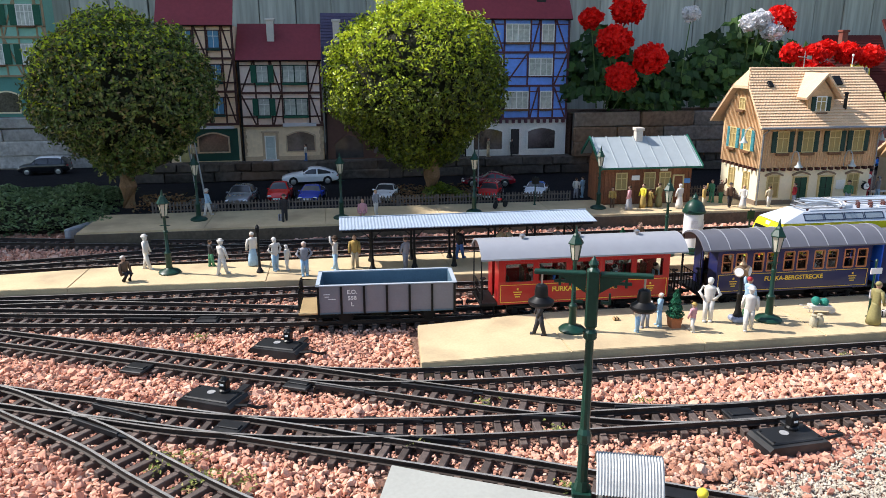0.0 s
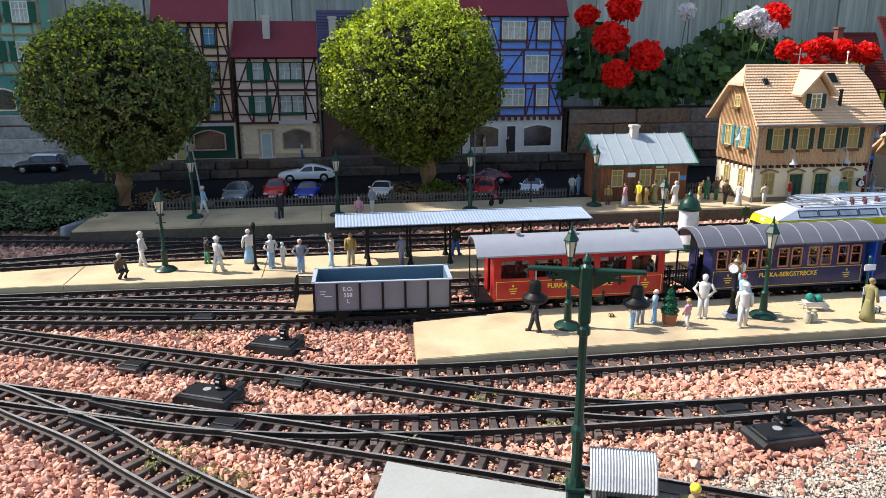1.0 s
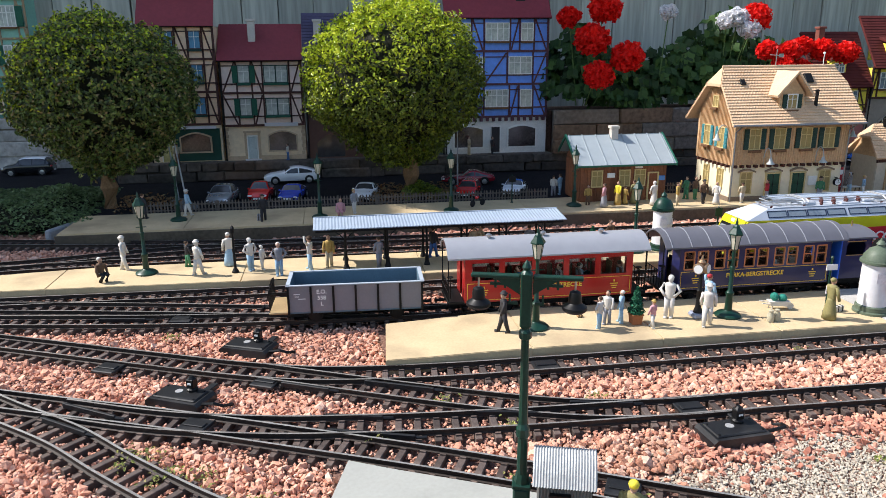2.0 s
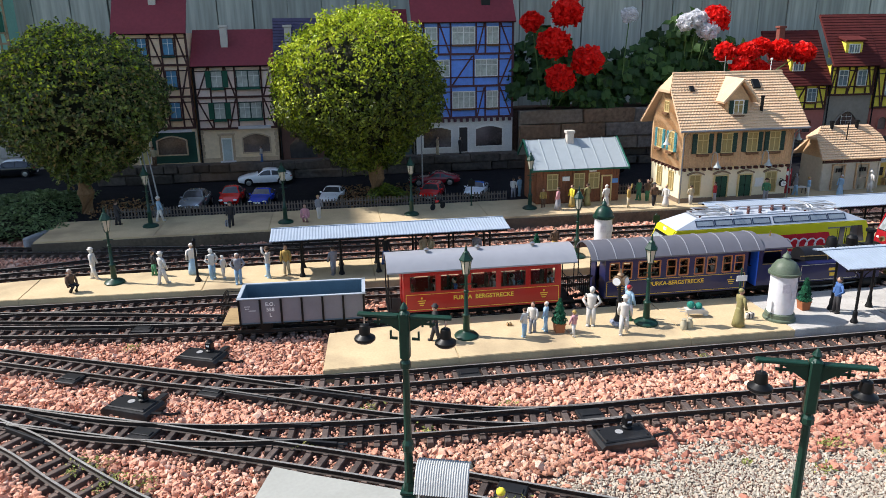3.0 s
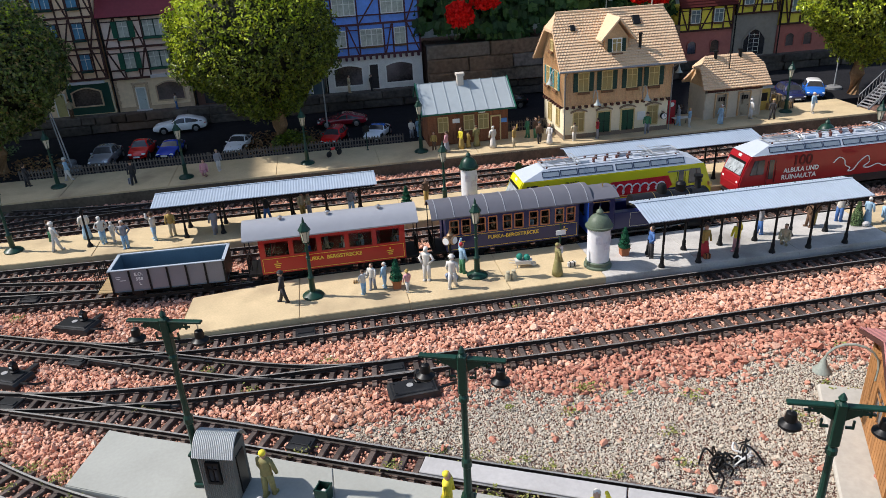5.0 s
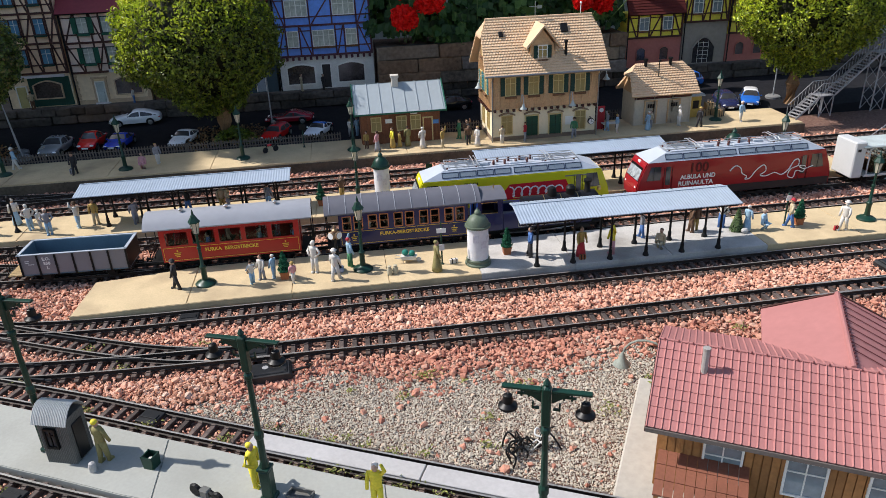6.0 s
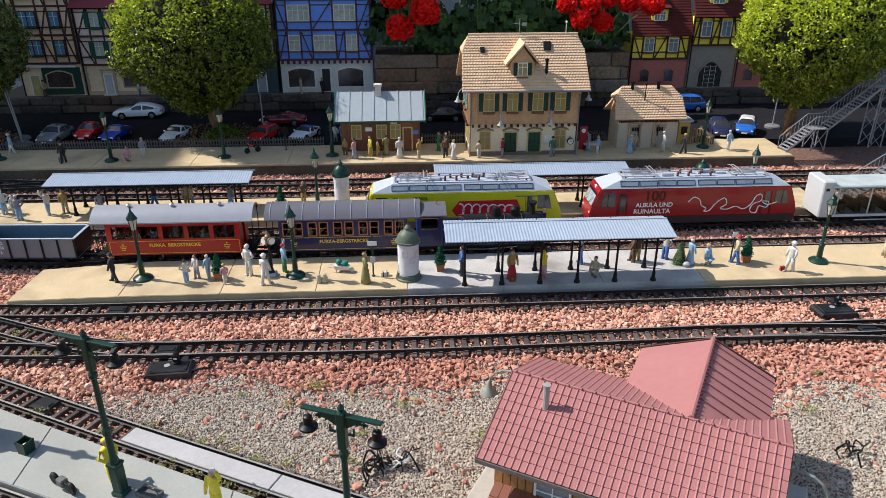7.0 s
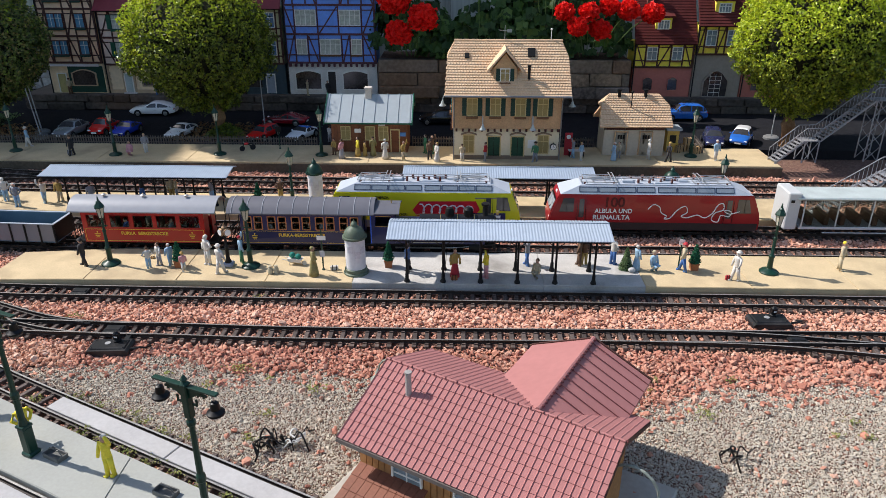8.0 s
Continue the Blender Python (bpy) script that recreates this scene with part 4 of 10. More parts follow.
LAMPGREY = mat("grey_lamp_enamel", (0.38, 0.42, 0.41), 0.45, vary=0.12, bump=0)
LAMPDULL = mat("dull_lamp_grey", (0.26, 0.28, 0.24), 0.5, vary=0.2, bump=0)
for x in (0.968, 1.143):
    gooseneck(st, x, SY0 - 0.009, 0.172, LAMPGREY)
gooseneck(st, SX0 - 0.007, 0.9, 0.24, LAMPGREY, axis="-x")
gooseneck(st, SX1 + 0.007, 0.9, 0.24, LAMPGREY, axis="x")
ck = part("station_clock", Geo().lathe([(0.0115, -0.004), (0.0115, 0.004)], 24, pose(1.222, SY0 - 0.016, 0.088, 90)), IRON, st)
part("dial", Geo().lathe([(0.0095, 0), (0.0095, 0.001)], 24, pose(1.222, SY0 - 0.0205, 0.088, 90)), WFRAME, ck)
part("clock_hand", Geo().box(1.2215, 1.2225, SY0 - 0.0225, SY0 - 0.0215, 0.088, 0.096).box(1.222, 1.228, SY0 - 0.0225, SY0 - 0.0215, 0.0875, 0.0885), BLACK, ck)
part("clock_bracket", Geo().rod((1.222, SY0, 0.101), (1.222, SY0 - 0.017, 0.101), 0.0012), IRON, ck)
bx(st, "notice_board", 1.132, 1.16, SY0 - 0.003, SY0, 0.078, 0.107, WFRAME, "white notice board")

# ---- wooden waiting hut ----
PLANKR = mat("red_brown_plank", (0.22, 0.085, 0.04), 0.75, vary=0.3, scale=160, rand=0.2)
ZROOF = mat("standing_seam_roof", (0.34, 0.38, 0.4), 0.42, vary=0.08, scale=50, bump=0.05, dirt=(0.35, 0.4, 0.4))
HGREEN = mat("hut_green_trim", (0.015, 0.11, 0.07), 0.5)
hut = thing("waiting_hut", Matrix(), "red-brown wooden waiting hut with grey seamed metal roof and green trim", "hut")
bx(hut, "wall", 0.413, 0.693, 0.952, 1.09, 0.036, 0.165, PLANKR)
part("gable", Geo().prism([(0.952, 0.165), (1.09, 0.165), (1.035, 0.222)], 0.413, 0.693, "x"), PLANKR, hut)
for i in range(26):
    bx(hut, "plank", 0.4135 + i * 0.01075, 0.4135 + i * 0.01075 + 0.0098, 0.949, 0.953, 0.04, 0.16, PLANKR)
for i in range(12):
    bx(hut, "plank", 0.4105, 0.414, 0.953 + i * 0.0113, 0.953 + i * 0.0113 + 0.0105, 0.04, 0.16, PLANKR)
roof_slab(hut, 0.392, 0.712, 0.925, 0.15, 1.04, 0.228, ZROOF, 0.005)
g = Geo().prism([(1.04, 0.228), (1.105, 0.175), (1.108, 0.18), (1.04, 0.234)], 0.392, 0.712, "x")
part("roof", g, ZROOF, hut)
for i in range(8):
    x = 0.398 + i * 0.0435
    part("seam", Geo().prism([(0.925, 0.155), (1.04, 0.233), (1.039, 0.236), (0.924, 0.158)], x, x + 0.0022, "x"), ZROOF, hut)
part("eave_board", Geo().box(0.39, 0.714, 0.922, 0.9265, 0.148, 0.154), HGREEN, hut)
for x in (0.388, 0.711):
    part("barge_board", Geo().prism([(0.921, 0.146), (1.04, 0.227), (1.108, 0.172), (1.11, 0.181), (1.04, 0.238), (0.92, 0.156)], x, x + 0.004, "x"), HGREEN, hut)
chimney(hut, 0.545, 1.03, 0.2, 0.262, 0.022)
for cx in (0.465, 0.555, 0.605):
    window(hut, cx, 0.108, 0.034, 0.05, 0.949, frame=OCHRE, pane=BLIND)
door(hut, 0.648, 0.037, 0.032, 0.085, 0.949, paint("hut_door", (0.2, 0.07, 0.03)), frame=OCHRE)
for cx, cz, m_ in ((0.51, 0.118, WFRAME), (0.6, 0.145, WFRAME), (0.675, 0.105, paint("blue_poster", (0.1, 0.25, 0.55)))):
    bx(hut, "sign", cx - 0.012, cx + 0.012, 0.945, 0.949, cz - 0.007, cz + 0.007, m_)

# ---- goods outhouse with tiled roof ----
gh = thing("outhouse", Matrix(), "small grey-beige outhouse with brown tiled roof and two plank doors", "building")
GX0, GX1, GY0, GY1 = 1.412, 1.632, 0.935, 1.05
GREIGE = mat("greige_plaster", (0.54, 0.47, 0.36), 0.8, vary=0.12, scale=120, dirt=(0.3, 0.26, 0.2))
bx(gh, "wall", GX0, GX1, GY0, GY1, 0.036, 0.15, GREIGE)
part("gable", Geo().prism([(GY0, 0.15), (GY1, 0.15), (1.01, 0.215), (0.975, 0.215)], GX0, GX1, "x"), CLAD, gh)
tiled_slope(gh, ((1.392, 1.652, 0.91, 0.148), (1.4, 1.645, 0.965, 0.215)), 9, TILE)
tiled_slope(gh, ((1.4, 1.645, 0.965, 0.215), (1.43, 1.61, 0.993, 0.25)), 5, TILE)
tiled_slope(gh, ((1.392, 1.652, 1.075, 0.148), (1.43, 1.61, 0.993, 0.25)), 12, TILE)
for xe, xr in ((1.398, 1.43), (1.647, 1.61)):
    part("hip", Geo().add([(xe, 0.965, 0.215), (xe, 1.02, 0.215), (xr, 0.993, 0.252), (xe, 0.965, 0.207), (xe, 1.02, 0.207), (xr, 0.993, 0.244)], [(0, 1, 2), (3, 5, 4), (0, 3, 4, 1), (1, 4, 5, 2), (2, 5, 3, 0)]), TILE, gh)
bx(gh, "lattice_band", GX0, GX1, GY0 - 0.003, GY0, 0.132, 0.146, TIMBER)
for cx, w in ((1.475, 0.045), (1.565, 0.045)):
    d = door(gh, cx, 0.04, w, 0.085, GY0, paint("grey_plank_door", (0.35, 0.3, 0.22)), frame=CLAD, panels=1)
    for q in (-1, 0, 1):
        part("door_slot", Geo().box(cx + q * 0.009 - 0.0032, cx + q * 0.009 + 0.0032, GY0 - 0.0055, GY0 - 0.004, 0.1, 0.114), BLACK, d)
for i in range(4):
    bx(gh, "post", GX0 + 0.002 + i * 0.071, GX0 + 0.007 + i * 0.071, GY0 - 0.003, GY0, 0.036, 0.14, GREIGE)
for x in (1.465, 1.56):
    part("flue", Geo().lathe([(0.006, 0), (0.006, 0.03), (0.0085, 0.031), (0.0085, 0.037)], 10, pose(x, 0.985, 0.232)), IRON, gh)
part("roof_mast", Geo().rod((1.505, 0.955, 0.2), (1.505, 0.955, 0.262), 0.0018).ball((1.505, 0.955, 0.264), 0.005), IRON, gh)
kio = thing("kiosk", Matrix(), "small yellow wooden kiosk with a pale roof", "kiosk")
bx(kio, "wall", 1.657, 1.7, 0.985, 1.03, 0.036, 0.118, paint("kiosk_yellow", (0.55, 0.36, 0.08)))
bx(kio, "roof", 1.65, 1.707, 0.975, 1.04, 0.118, 0.126, ZROOF, at=pose(0, 0, 0))
bx(kio, "hatch", 1.667, 1.69, 0.983, 0.986, 0.07, 0.1, BLACK)

# ---- shed with red roof ----
RSHEET = mat("rose_red_roofing", (0.38, 0.165, 0.155), 0.68, vary=0.08, scale=80, bump=0.1, spec=0.2, dirt=(0.3, 0.125, 0.115), dirt_amount=0.5)
PLANKO = mat("orange_plank", (0.36, 0.17, 0.06), 0.7, vary=0.25, scale=160, rand=0.15)
CONC = mat("concrete_pad", (0.4, 0.37, 0.32), 0.9, vary=0.12, scale=120)
sh = thing("goods_shed", pose(0.951, -0.779, 0, 0, 0, -29.5), "orange timber goods shed with rose-red tiled roof and side wing", "building")
bx(sh, "slab", -0.225, 0.245, -0.15, 0.17, -0.03, 0.004, CONC, c=0.003)
bx(sh, "wall", -0.17, 0.17, -0.1, 0.105, 0.004, 0.135, PLANKO)
part("gable", Geo().prism([(-0.1, 0.135), (0.105, 0.135), (0, 0.186)], -0.17, 0.17, "x"), PLANKO, sh)
bx(sh, "wing_wall", -0.015, 0.15, 0.1, 0.19, 0.004, 0.148, PLANKO)
part("wing_gable", Geo().prism([(-0.015, 0.148), (0.15, 0.148), (0.068, 0.186)], 0.1, 0.19, "y"), PLANKO, sh)
for i in range(30):
    bx(sh, "plank", -0.17 + i * 0.01135, -0.17 + i * 0.01135 + 0.01, -0.1035, -0.1, 0.006, 0.134, PLANKO)
for i in range(18):
    bx(sh, "plank", -0.1735, -0.17, -0.1 + i * 0.0114, -0.1 + i * 0.0114 + 0.0102, 0.006, 0.134, PLANKO)
window(sh, -0.085, 0.075, 0.05, 0.06, -0.1035, bars=1)
window(sh, 0.02, 0.075, 0.05, 0.06, -0.1035, bars=1)
window(sh, 0.12, 0.075, 0.05, 0.06, -0.1035, bars=1)
window(sh, 0.0, 0.085, 0.05, 0.05, 0, side=-0.1735, frame=PLANKO, pane=PANE_DARK)


def tile_front(parent, u0, u1, v0, z0, v1, z1, cols, rows, m, roll=0.0042, step=0.0009):
    """Interlocking tiles: upright rolls and stepped courses."""
    g = Geo()
    nv, nz = -(z1 - z0), (v1 - v0)
    k = math.hypot(nv, nz)
    nv, nz = nv / k, nz / k
    if nz < 0:
        nv, nz = -nv, -nz
    for r in range(rows):
        a, b = r / rows, (r + 1.12) / rows
        for c in range(cols):
            ua, ub = u0 + (u1 - u0) * c / cols, u0 + (u1 - u0) * (c + 1) / cols
            w = ub - ua
            prof = [(ua, 0.0022), (ua + w * 0.14, roll), (ua + w * 0.3, 0.0024), (ua + w * 0.95, 0.0019), (ub, 0.0022)]
            lo = [(u, v0 + (v1 - v0) * a + nv * (o + step), z0 + (z1 - z0) * a + nz * (o + step)) for u, o in prof]
            hi = [(u, v0 + (v1 - v0) * b + nv * (o - 0.0004), z0 + (z1 - z0) * b + nz * (o - 0.0004)) for u, o in prof]
            dn = [(p[0], p[1] - nv * 0.002, p[2] - nz * 0.002) for p in lo]
            n = len(prof)
            g.add(lo + hi + dn, [(i, i + 1, n + i + 1, n + i) for i in range(n - 1)] + [(2 * n + i, 2 * n + i + 1, i + 1, i) for i in range(n - 1)])
    return part("roof_tiles", g, m, parent)


U0, U1 = -0.19, 0.195
for v0, z0 in ((-0.13, 0.131), (0.13, 0.139)):
    part("roof", Geo().prism([(v0, z0 - 0.004), (0, 0.189), (0, 0.194), (v0, z0 + 0.001)], U0, U1, "x"), RSHEET, sh)
tile_front(sh, U0, U1, -0.131, 0.131, 0, 0.193, 38, 9, RSHEET)
tile_front(sh, U0, U1, 0.131, 0.139, 0, 0.193, 38, 5, RSHEET, 0.0034, 0.0003)
part("ridge", Geo().rod((U0, 0, 0.195), (U1, 0, 0.195), 0.0022), RSHEET, sh)
for i in range(20):
    u = U0 + 0.008 + i * 0.02
    part("ridge_clip", Geo().ball((u, -0.0012, 0.1968), (0.0011, 0.0024, 0.0016), 6, 4), paint("rib_dark", (0.16, 0.045, 0.045)), sh)
for v in (-0.131, 0.131):
    z = 0.131 if v < 0 else 0.139
    part("fascia", Geo().box(U0, U1, v - 0.003, v + 0.002, z - 0.006, z + 0.0005), paint("fascia_grey", (0.13, 0.11, 0.1)), sh)
for u in (U0 - 0.001, U1 - 0.002):
    part("barge_board", Geo().prism([(-0.132, 0.124), (0, 0.187), (0.132, 0.132), (0.132, 0.139), (0, 0.195), (-0.132, 0.132)], u, u + 0.003, "x"), TIMBER, sh)
WU = 0.068
for s, ue, ze in ((-1, -0.04, 0.149), (1, 0.168, 0.15)):
    part("wing_roof", Geo().prism([(WU, 0.196), (ue, ze), (ue, ze - 0.005), (WU, 0.19)], 0.0, 0.222, "y"), RSHEET, sh)
for i in range(8):
    f = (i + 0.5) / 8
    v = 0.04 + f * 0.178
    part("roof_rib", Geo().rod((WU + 0.003, v, 0.1975), (0.168, v, 0.151), 0.0008, n=6), paint("rib_dark", (0.16, 0.045, 0.045)), sh)
part("wing_ridge", Geo().rod((WU, 0.0, 0.197), (WU, 0.222, 0.197), 0.004), RSHEET, sh)
for i in range(22):
    part("ridge_clip", Geo().ball((WU + 0.003, 0.01 + i * 0.0098, 0.198), (0.004, 0.0022, 0.0025), 6, 4), paint("rib_dark", (0.16, 0.045, 0.045)), sh)
part("wing_barge_board", Geo().prism([(-0.042, 0.143), (WU, 0.19), (0.17, 0.144), (0.17, 0.151), (WU, 0.198), (-0.042, 0.15)], 0.2225, 0.2255, "y"), TIMBER, sh)
part("stove_pipe", Geo().lathe([(0.0047, 0.155), (0.0047, 0.213), (0.0056, 0.2135), (0.0056, 0.2165), (0.002, 0.217)], 12, pose(-0.123, -0.04, 0)), paint("pipe_grey", (0.34, 0.32, 0.3), 0.5), sh)
gooseneck(sh, -0.174, 0.05, 0.122, LAMPDULL, 1.15, "-x", 1.75)
gooseneck(sh, 0.174, -0.005, 0.125, LAMPDULL, 1.3, "x", 1.6)
for i in range(9):
    for j in range(3):
        a, b = j / 3, (j + 1) / 3
        u = -0.17 + i * 0.0135
        part("porch_tile", Geo().prism([(-0.105 - 0.07 * a, 0.075 - 0.022 * a), (-0.105 - 0.07 * b, 0.075 - 0.022 * b), (-0.105 - 0.07 * b, 0.078 - 0.022 * b), (-0.105 - 0.07 * a, 0.0765 - 0.022 * a)], u + 0.0004, u + 0.0131, "x"), paint("porch_brown", (0.2, 0.075, 0.045)), sh)
for u in (-0.165, -0.055):
    part("porch_post", Geo().box(u - 0.003, u + 0.003, -0.17, -0.164, 0.0, 0.055), PLANKO, sh)
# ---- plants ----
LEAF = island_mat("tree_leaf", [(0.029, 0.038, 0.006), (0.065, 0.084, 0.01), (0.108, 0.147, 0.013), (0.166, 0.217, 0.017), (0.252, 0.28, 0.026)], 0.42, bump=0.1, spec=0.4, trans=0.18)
# bright tint that stands for leaves in direct sun
LEAF_LIT = island_mat("lit_leaf", [(0.24, 0.32, 0.015), (0.4, 0.5, 0.022), (0.55, 0.63, 0.03), (0.7, 0.72, 0.06)], 0.4, bump=0.1, spec=0.45, trans=0.24)
# separate tint for the tree that stands in shade, chosen for that shade
LEAF_SHADE = island_mat("shade_tree_leaf", [(0.033, 0.042, 0.016), (0.065, 0.091, 0.021), (0.117, 0.169, 0.033), (0.208, 0.286, 0.052), (0.338, 0.234, 0.104)], 0.4, bump=0.1, spec=0.5, trans=0.16)
LEAF_DARK = island_mat("ground_leaf", [(0.08, 0.12, 0.05), (0.13, 0.2, 0.08), (0.19, 0.28, 0.12)], 0.5, bump=0.1, spec=0.4, trans=0.2)
GERANIUM = island_mat("geranium_leaf", [(0.015, 0.04, 0.01), (0.025, 0.065, 0.015), (0.04, 0.1, 0.02), (0.09, 0.17, 0.035)], 0.55, bump=0.2, spec=0.35, trans=0.25)
BARK = mat("bark", (0.24, 0.14, 0.07), 0.9, vary=0.4, scale=200, bump=0.9)
PETAL_R = island_mat("red_petal", [(0.7, 0.01, 0.008), (0.85, 0.02, 0.014), (0.78, 0.014, 0.01)], 0.55, bump=0.1, trans=0.25)
PETAL_W = island_mat("white_petal", [(0.75, 0.74, 0.76), (0.82, 0.82, 0.84)], 0.55, bump=0.1, trans=0.25)
STEM = mat("stem_green", (0.1, 0.17, 0.05), 0.6)


def leaf_arrays(centres, normals, length, width, r, fold=0.25):
    """Small folded leaves: six corners and four triangles each."""
    n = len(centres)
    nn = normals / np.linalg.norm(normals, axis=1)[:, None]
    t = r.normal(size=(n, 3))
    t -= (t * nn).sum(1)[:, None] * nn
    t /= np.linalg.norm(t, axis=1)[:, None]
    b = np.cross(nn, t)
    L, W = length * r.uniform(0.7, 1.3, n)[:, None], width * r.uniform(0.75, 1.25, n)[:, None]
    lift = fold * W
    p = np.stack([centres - t * L / 2, centres - b * W / 2 + nn * lift - t * L * 0.05, centres + t * L / 2 - nn * lift * 0.6, centres + b * W / 2 + nn * lift - t * L * 0.05], 1)
    tri = np.array([(0, 2, 1), (0, 3, 2)])
    f = (tri[None] + 4 * np.arange(n)[:, None, None]).reshape(-1, 3)
    return p.reshape(-1, 3), f


def unit(n, r):
    v = r.normal(size=(n, 3))
    return v / np.linalg.norm(v, axis=1)[:, None]


# lighter copy of LEAF, putting the third tree's stronger sun into its tint
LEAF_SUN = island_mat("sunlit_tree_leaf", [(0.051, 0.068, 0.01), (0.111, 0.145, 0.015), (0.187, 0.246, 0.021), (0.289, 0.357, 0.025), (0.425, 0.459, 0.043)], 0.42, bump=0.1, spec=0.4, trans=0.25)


def tree(x, y, z0, cx, cy, cz, rx, rz, seed, label, leaf, lit_share):
    r = np.random.default_rng(seed)
    t = thing("tree", pose(x, y, z0), label, "tree", "clipped trees along the street")
    c = np.array([cx - x, cy - y, cz - z0])
    base = c[2] - rz * 0.75
    g = Geo()
    g.tube([(0, 0, -0.03), (0.004, 0.002, base * 0.4), (-0.003, 0.0, base), (c[0] * 0.5, c[1] * 0.5, c[2] * 0.8)], [0.034, 0.027, 0.024, 0.014], 9)
    part("trunk", g, BARK, t)
    for k in range(9):
        a = 2 * math.pi * k / 9 + r.uniform(-0.2, 0.2)
        e = c + np.array([math.cos(a) * rx * 0.6, math.sin(a) * rx * 0.6, r.uniform(-0.3, 0.5) * rz])
        s0 = Vector((0, 0, base * r.uniform(0.75, 1.2)))
        m1 = s0.lerp(Vector(e), 0.5) + Vector((0, 0, 0.02))
        part("limb", Geo().tube([s0, m1, Vector(e)], [0.011, 0.007, 0.003], 6), BARK, t)
    n = 44000
    u = unit(n, r)
    ff = np.array([0.8 * noise.noise(Vector(q) * 2.6 + Vector((seed, 0, 0))) + 0.9 * noise.noise(Vector(q) * 9 + Vector((0, seed, 0))) + 0.5 * noise.noise(Vector(q) * 22 + Vector((0, seed, 5))) for q in u])
    rad = (1 + 0.15 * ff) * np.where(r.random(n) < 0.72, r.uniform(0.93, 1.03, n), r.uniform(0.7, 0.96, n))
    rad *= np.where(r.random(n) < 0.015, 1.05, 1)
    taper = 1 - 0.5 * np.clip(-u[:, 2] - 0.3, 0, 1)
    pos = c + u * rad[:, None] * np.stack([rx * taper, rx * taper, np.full(n, rz)], 1)
    nrm = 1.0 * u + 1.3 * unit(n, r) + np.array([0, 0, 0.4])
    gap = ff > -0.34
    # more of the sun-tinted leaves toward the top and the sunward left
    lit = gap & (r.random(n) < lit_share * np.clip(0.08 + 1.1 * u[:, 2] - 0.35 * u[:, 0], 0, 0.95))
    gap &= ~lit
    v, f = leaf_arrays(pos[gap], nrm[gap], 0.0132, 0.0076, r)
    part("crown", fast_mesh("crown", v, f, leaf), None, t)
    v, f = leaf_arrays(pos[lit] + u[lit] * 0.006, nrm[lit], 0.0122, 0.007, r)
    part("lit_leaves", fast_mesh("lit_leaves", v, f, LEAF_LIT), None, t, "bright yellow-green leaves with sunlight put into their colour")
    # near-black shell that stands for the shade inside the crown
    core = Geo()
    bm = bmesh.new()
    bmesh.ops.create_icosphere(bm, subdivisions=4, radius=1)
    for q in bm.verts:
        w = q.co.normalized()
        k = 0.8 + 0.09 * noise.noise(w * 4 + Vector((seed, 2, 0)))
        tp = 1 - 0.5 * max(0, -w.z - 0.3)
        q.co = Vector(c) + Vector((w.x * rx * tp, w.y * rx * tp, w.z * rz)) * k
    me = bpy.data.meshes.new("shade_core")
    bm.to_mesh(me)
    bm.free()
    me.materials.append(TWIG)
    part("shade_core", me, None, t)
    return t


# near-black tint that paints the shade within foliage
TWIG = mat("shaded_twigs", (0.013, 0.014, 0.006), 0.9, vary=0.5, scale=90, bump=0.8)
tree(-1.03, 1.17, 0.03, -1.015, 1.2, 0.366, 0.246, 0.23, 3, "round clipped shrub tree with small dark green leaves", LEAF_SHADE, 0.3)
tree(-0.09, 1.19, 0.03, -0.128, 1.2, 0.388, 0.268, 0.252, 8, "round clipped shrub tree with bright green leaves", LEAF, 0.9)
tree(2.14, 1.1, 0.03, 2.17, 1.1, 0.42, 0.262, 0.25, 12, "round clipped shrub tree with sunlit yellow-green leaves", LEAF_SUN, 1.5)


def carpet(name, n, xs, ys, height, length, width, m, seed, label, category, inside):
    r = np.random.default_rng(seed)
    x, y = r.uniform(*xs, n), r.uniform(*ys, n)
    ok = inside(x, y)
    x, y = x[ok], y[ok]
    z = np.array([height(a, b) for a, b in zip(x, y)]) - r.uniform(0, 1, len(x)) ** 2 * 0.03
    nrm = np.array([0, 0, 1.0]) + 0.7 * unit(len(x), r)
    v, f = leaf_arrays(np.stack([x, y, z], 1), nrm, length, width, r)
    return tagged(new(name, fast_mesh(name, v, f, m)), label, category, kind="stuff")


def hedge_h(a, b):
    e = min(1, max(0, (-1.04 - a - 0.1 * (b - 1.1)) / 0.12), max(0, (b - 0.93) / 0.12), max(-0.3, (1.5 - b) / 0.18))
    return 0.03 + e * (0.05 + 0.03 * noise.noise(Vector((a * 7, b * 7, 0)))) + 0.012 * noise.noise(Vector((a * 30, b * 30, 3)))


carpet("creeping_shrub", 30000, (-2.2, -1.0), (0.9, 1.72), hedge_h, 0.012, 0.008, LEAF_DARK, 5, "low dark green creeping shrub beside the platform", "shrub", lambda x, y: (x < -1.04 - 0.1 * (y - 1.1)) & (y > 0.93) & (y < 1.56))
g = Geo()
for i in range(26):
    for j in range(16):
        x, y = -2.2 + 1.14 * i / 25, 0.95 + 0.77 * j / 15
        g.v.append((x, y, hedge_h(x, y) - 0.018))
g.f = [(i * 16 + j, (i + 1) * 16 + j, (i + 1) * 16 + j + 1, i * 16 + j + 1) for i in range(25) for j in range(15)]
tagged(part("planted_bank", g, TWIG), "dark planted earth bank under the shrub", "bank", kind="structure")
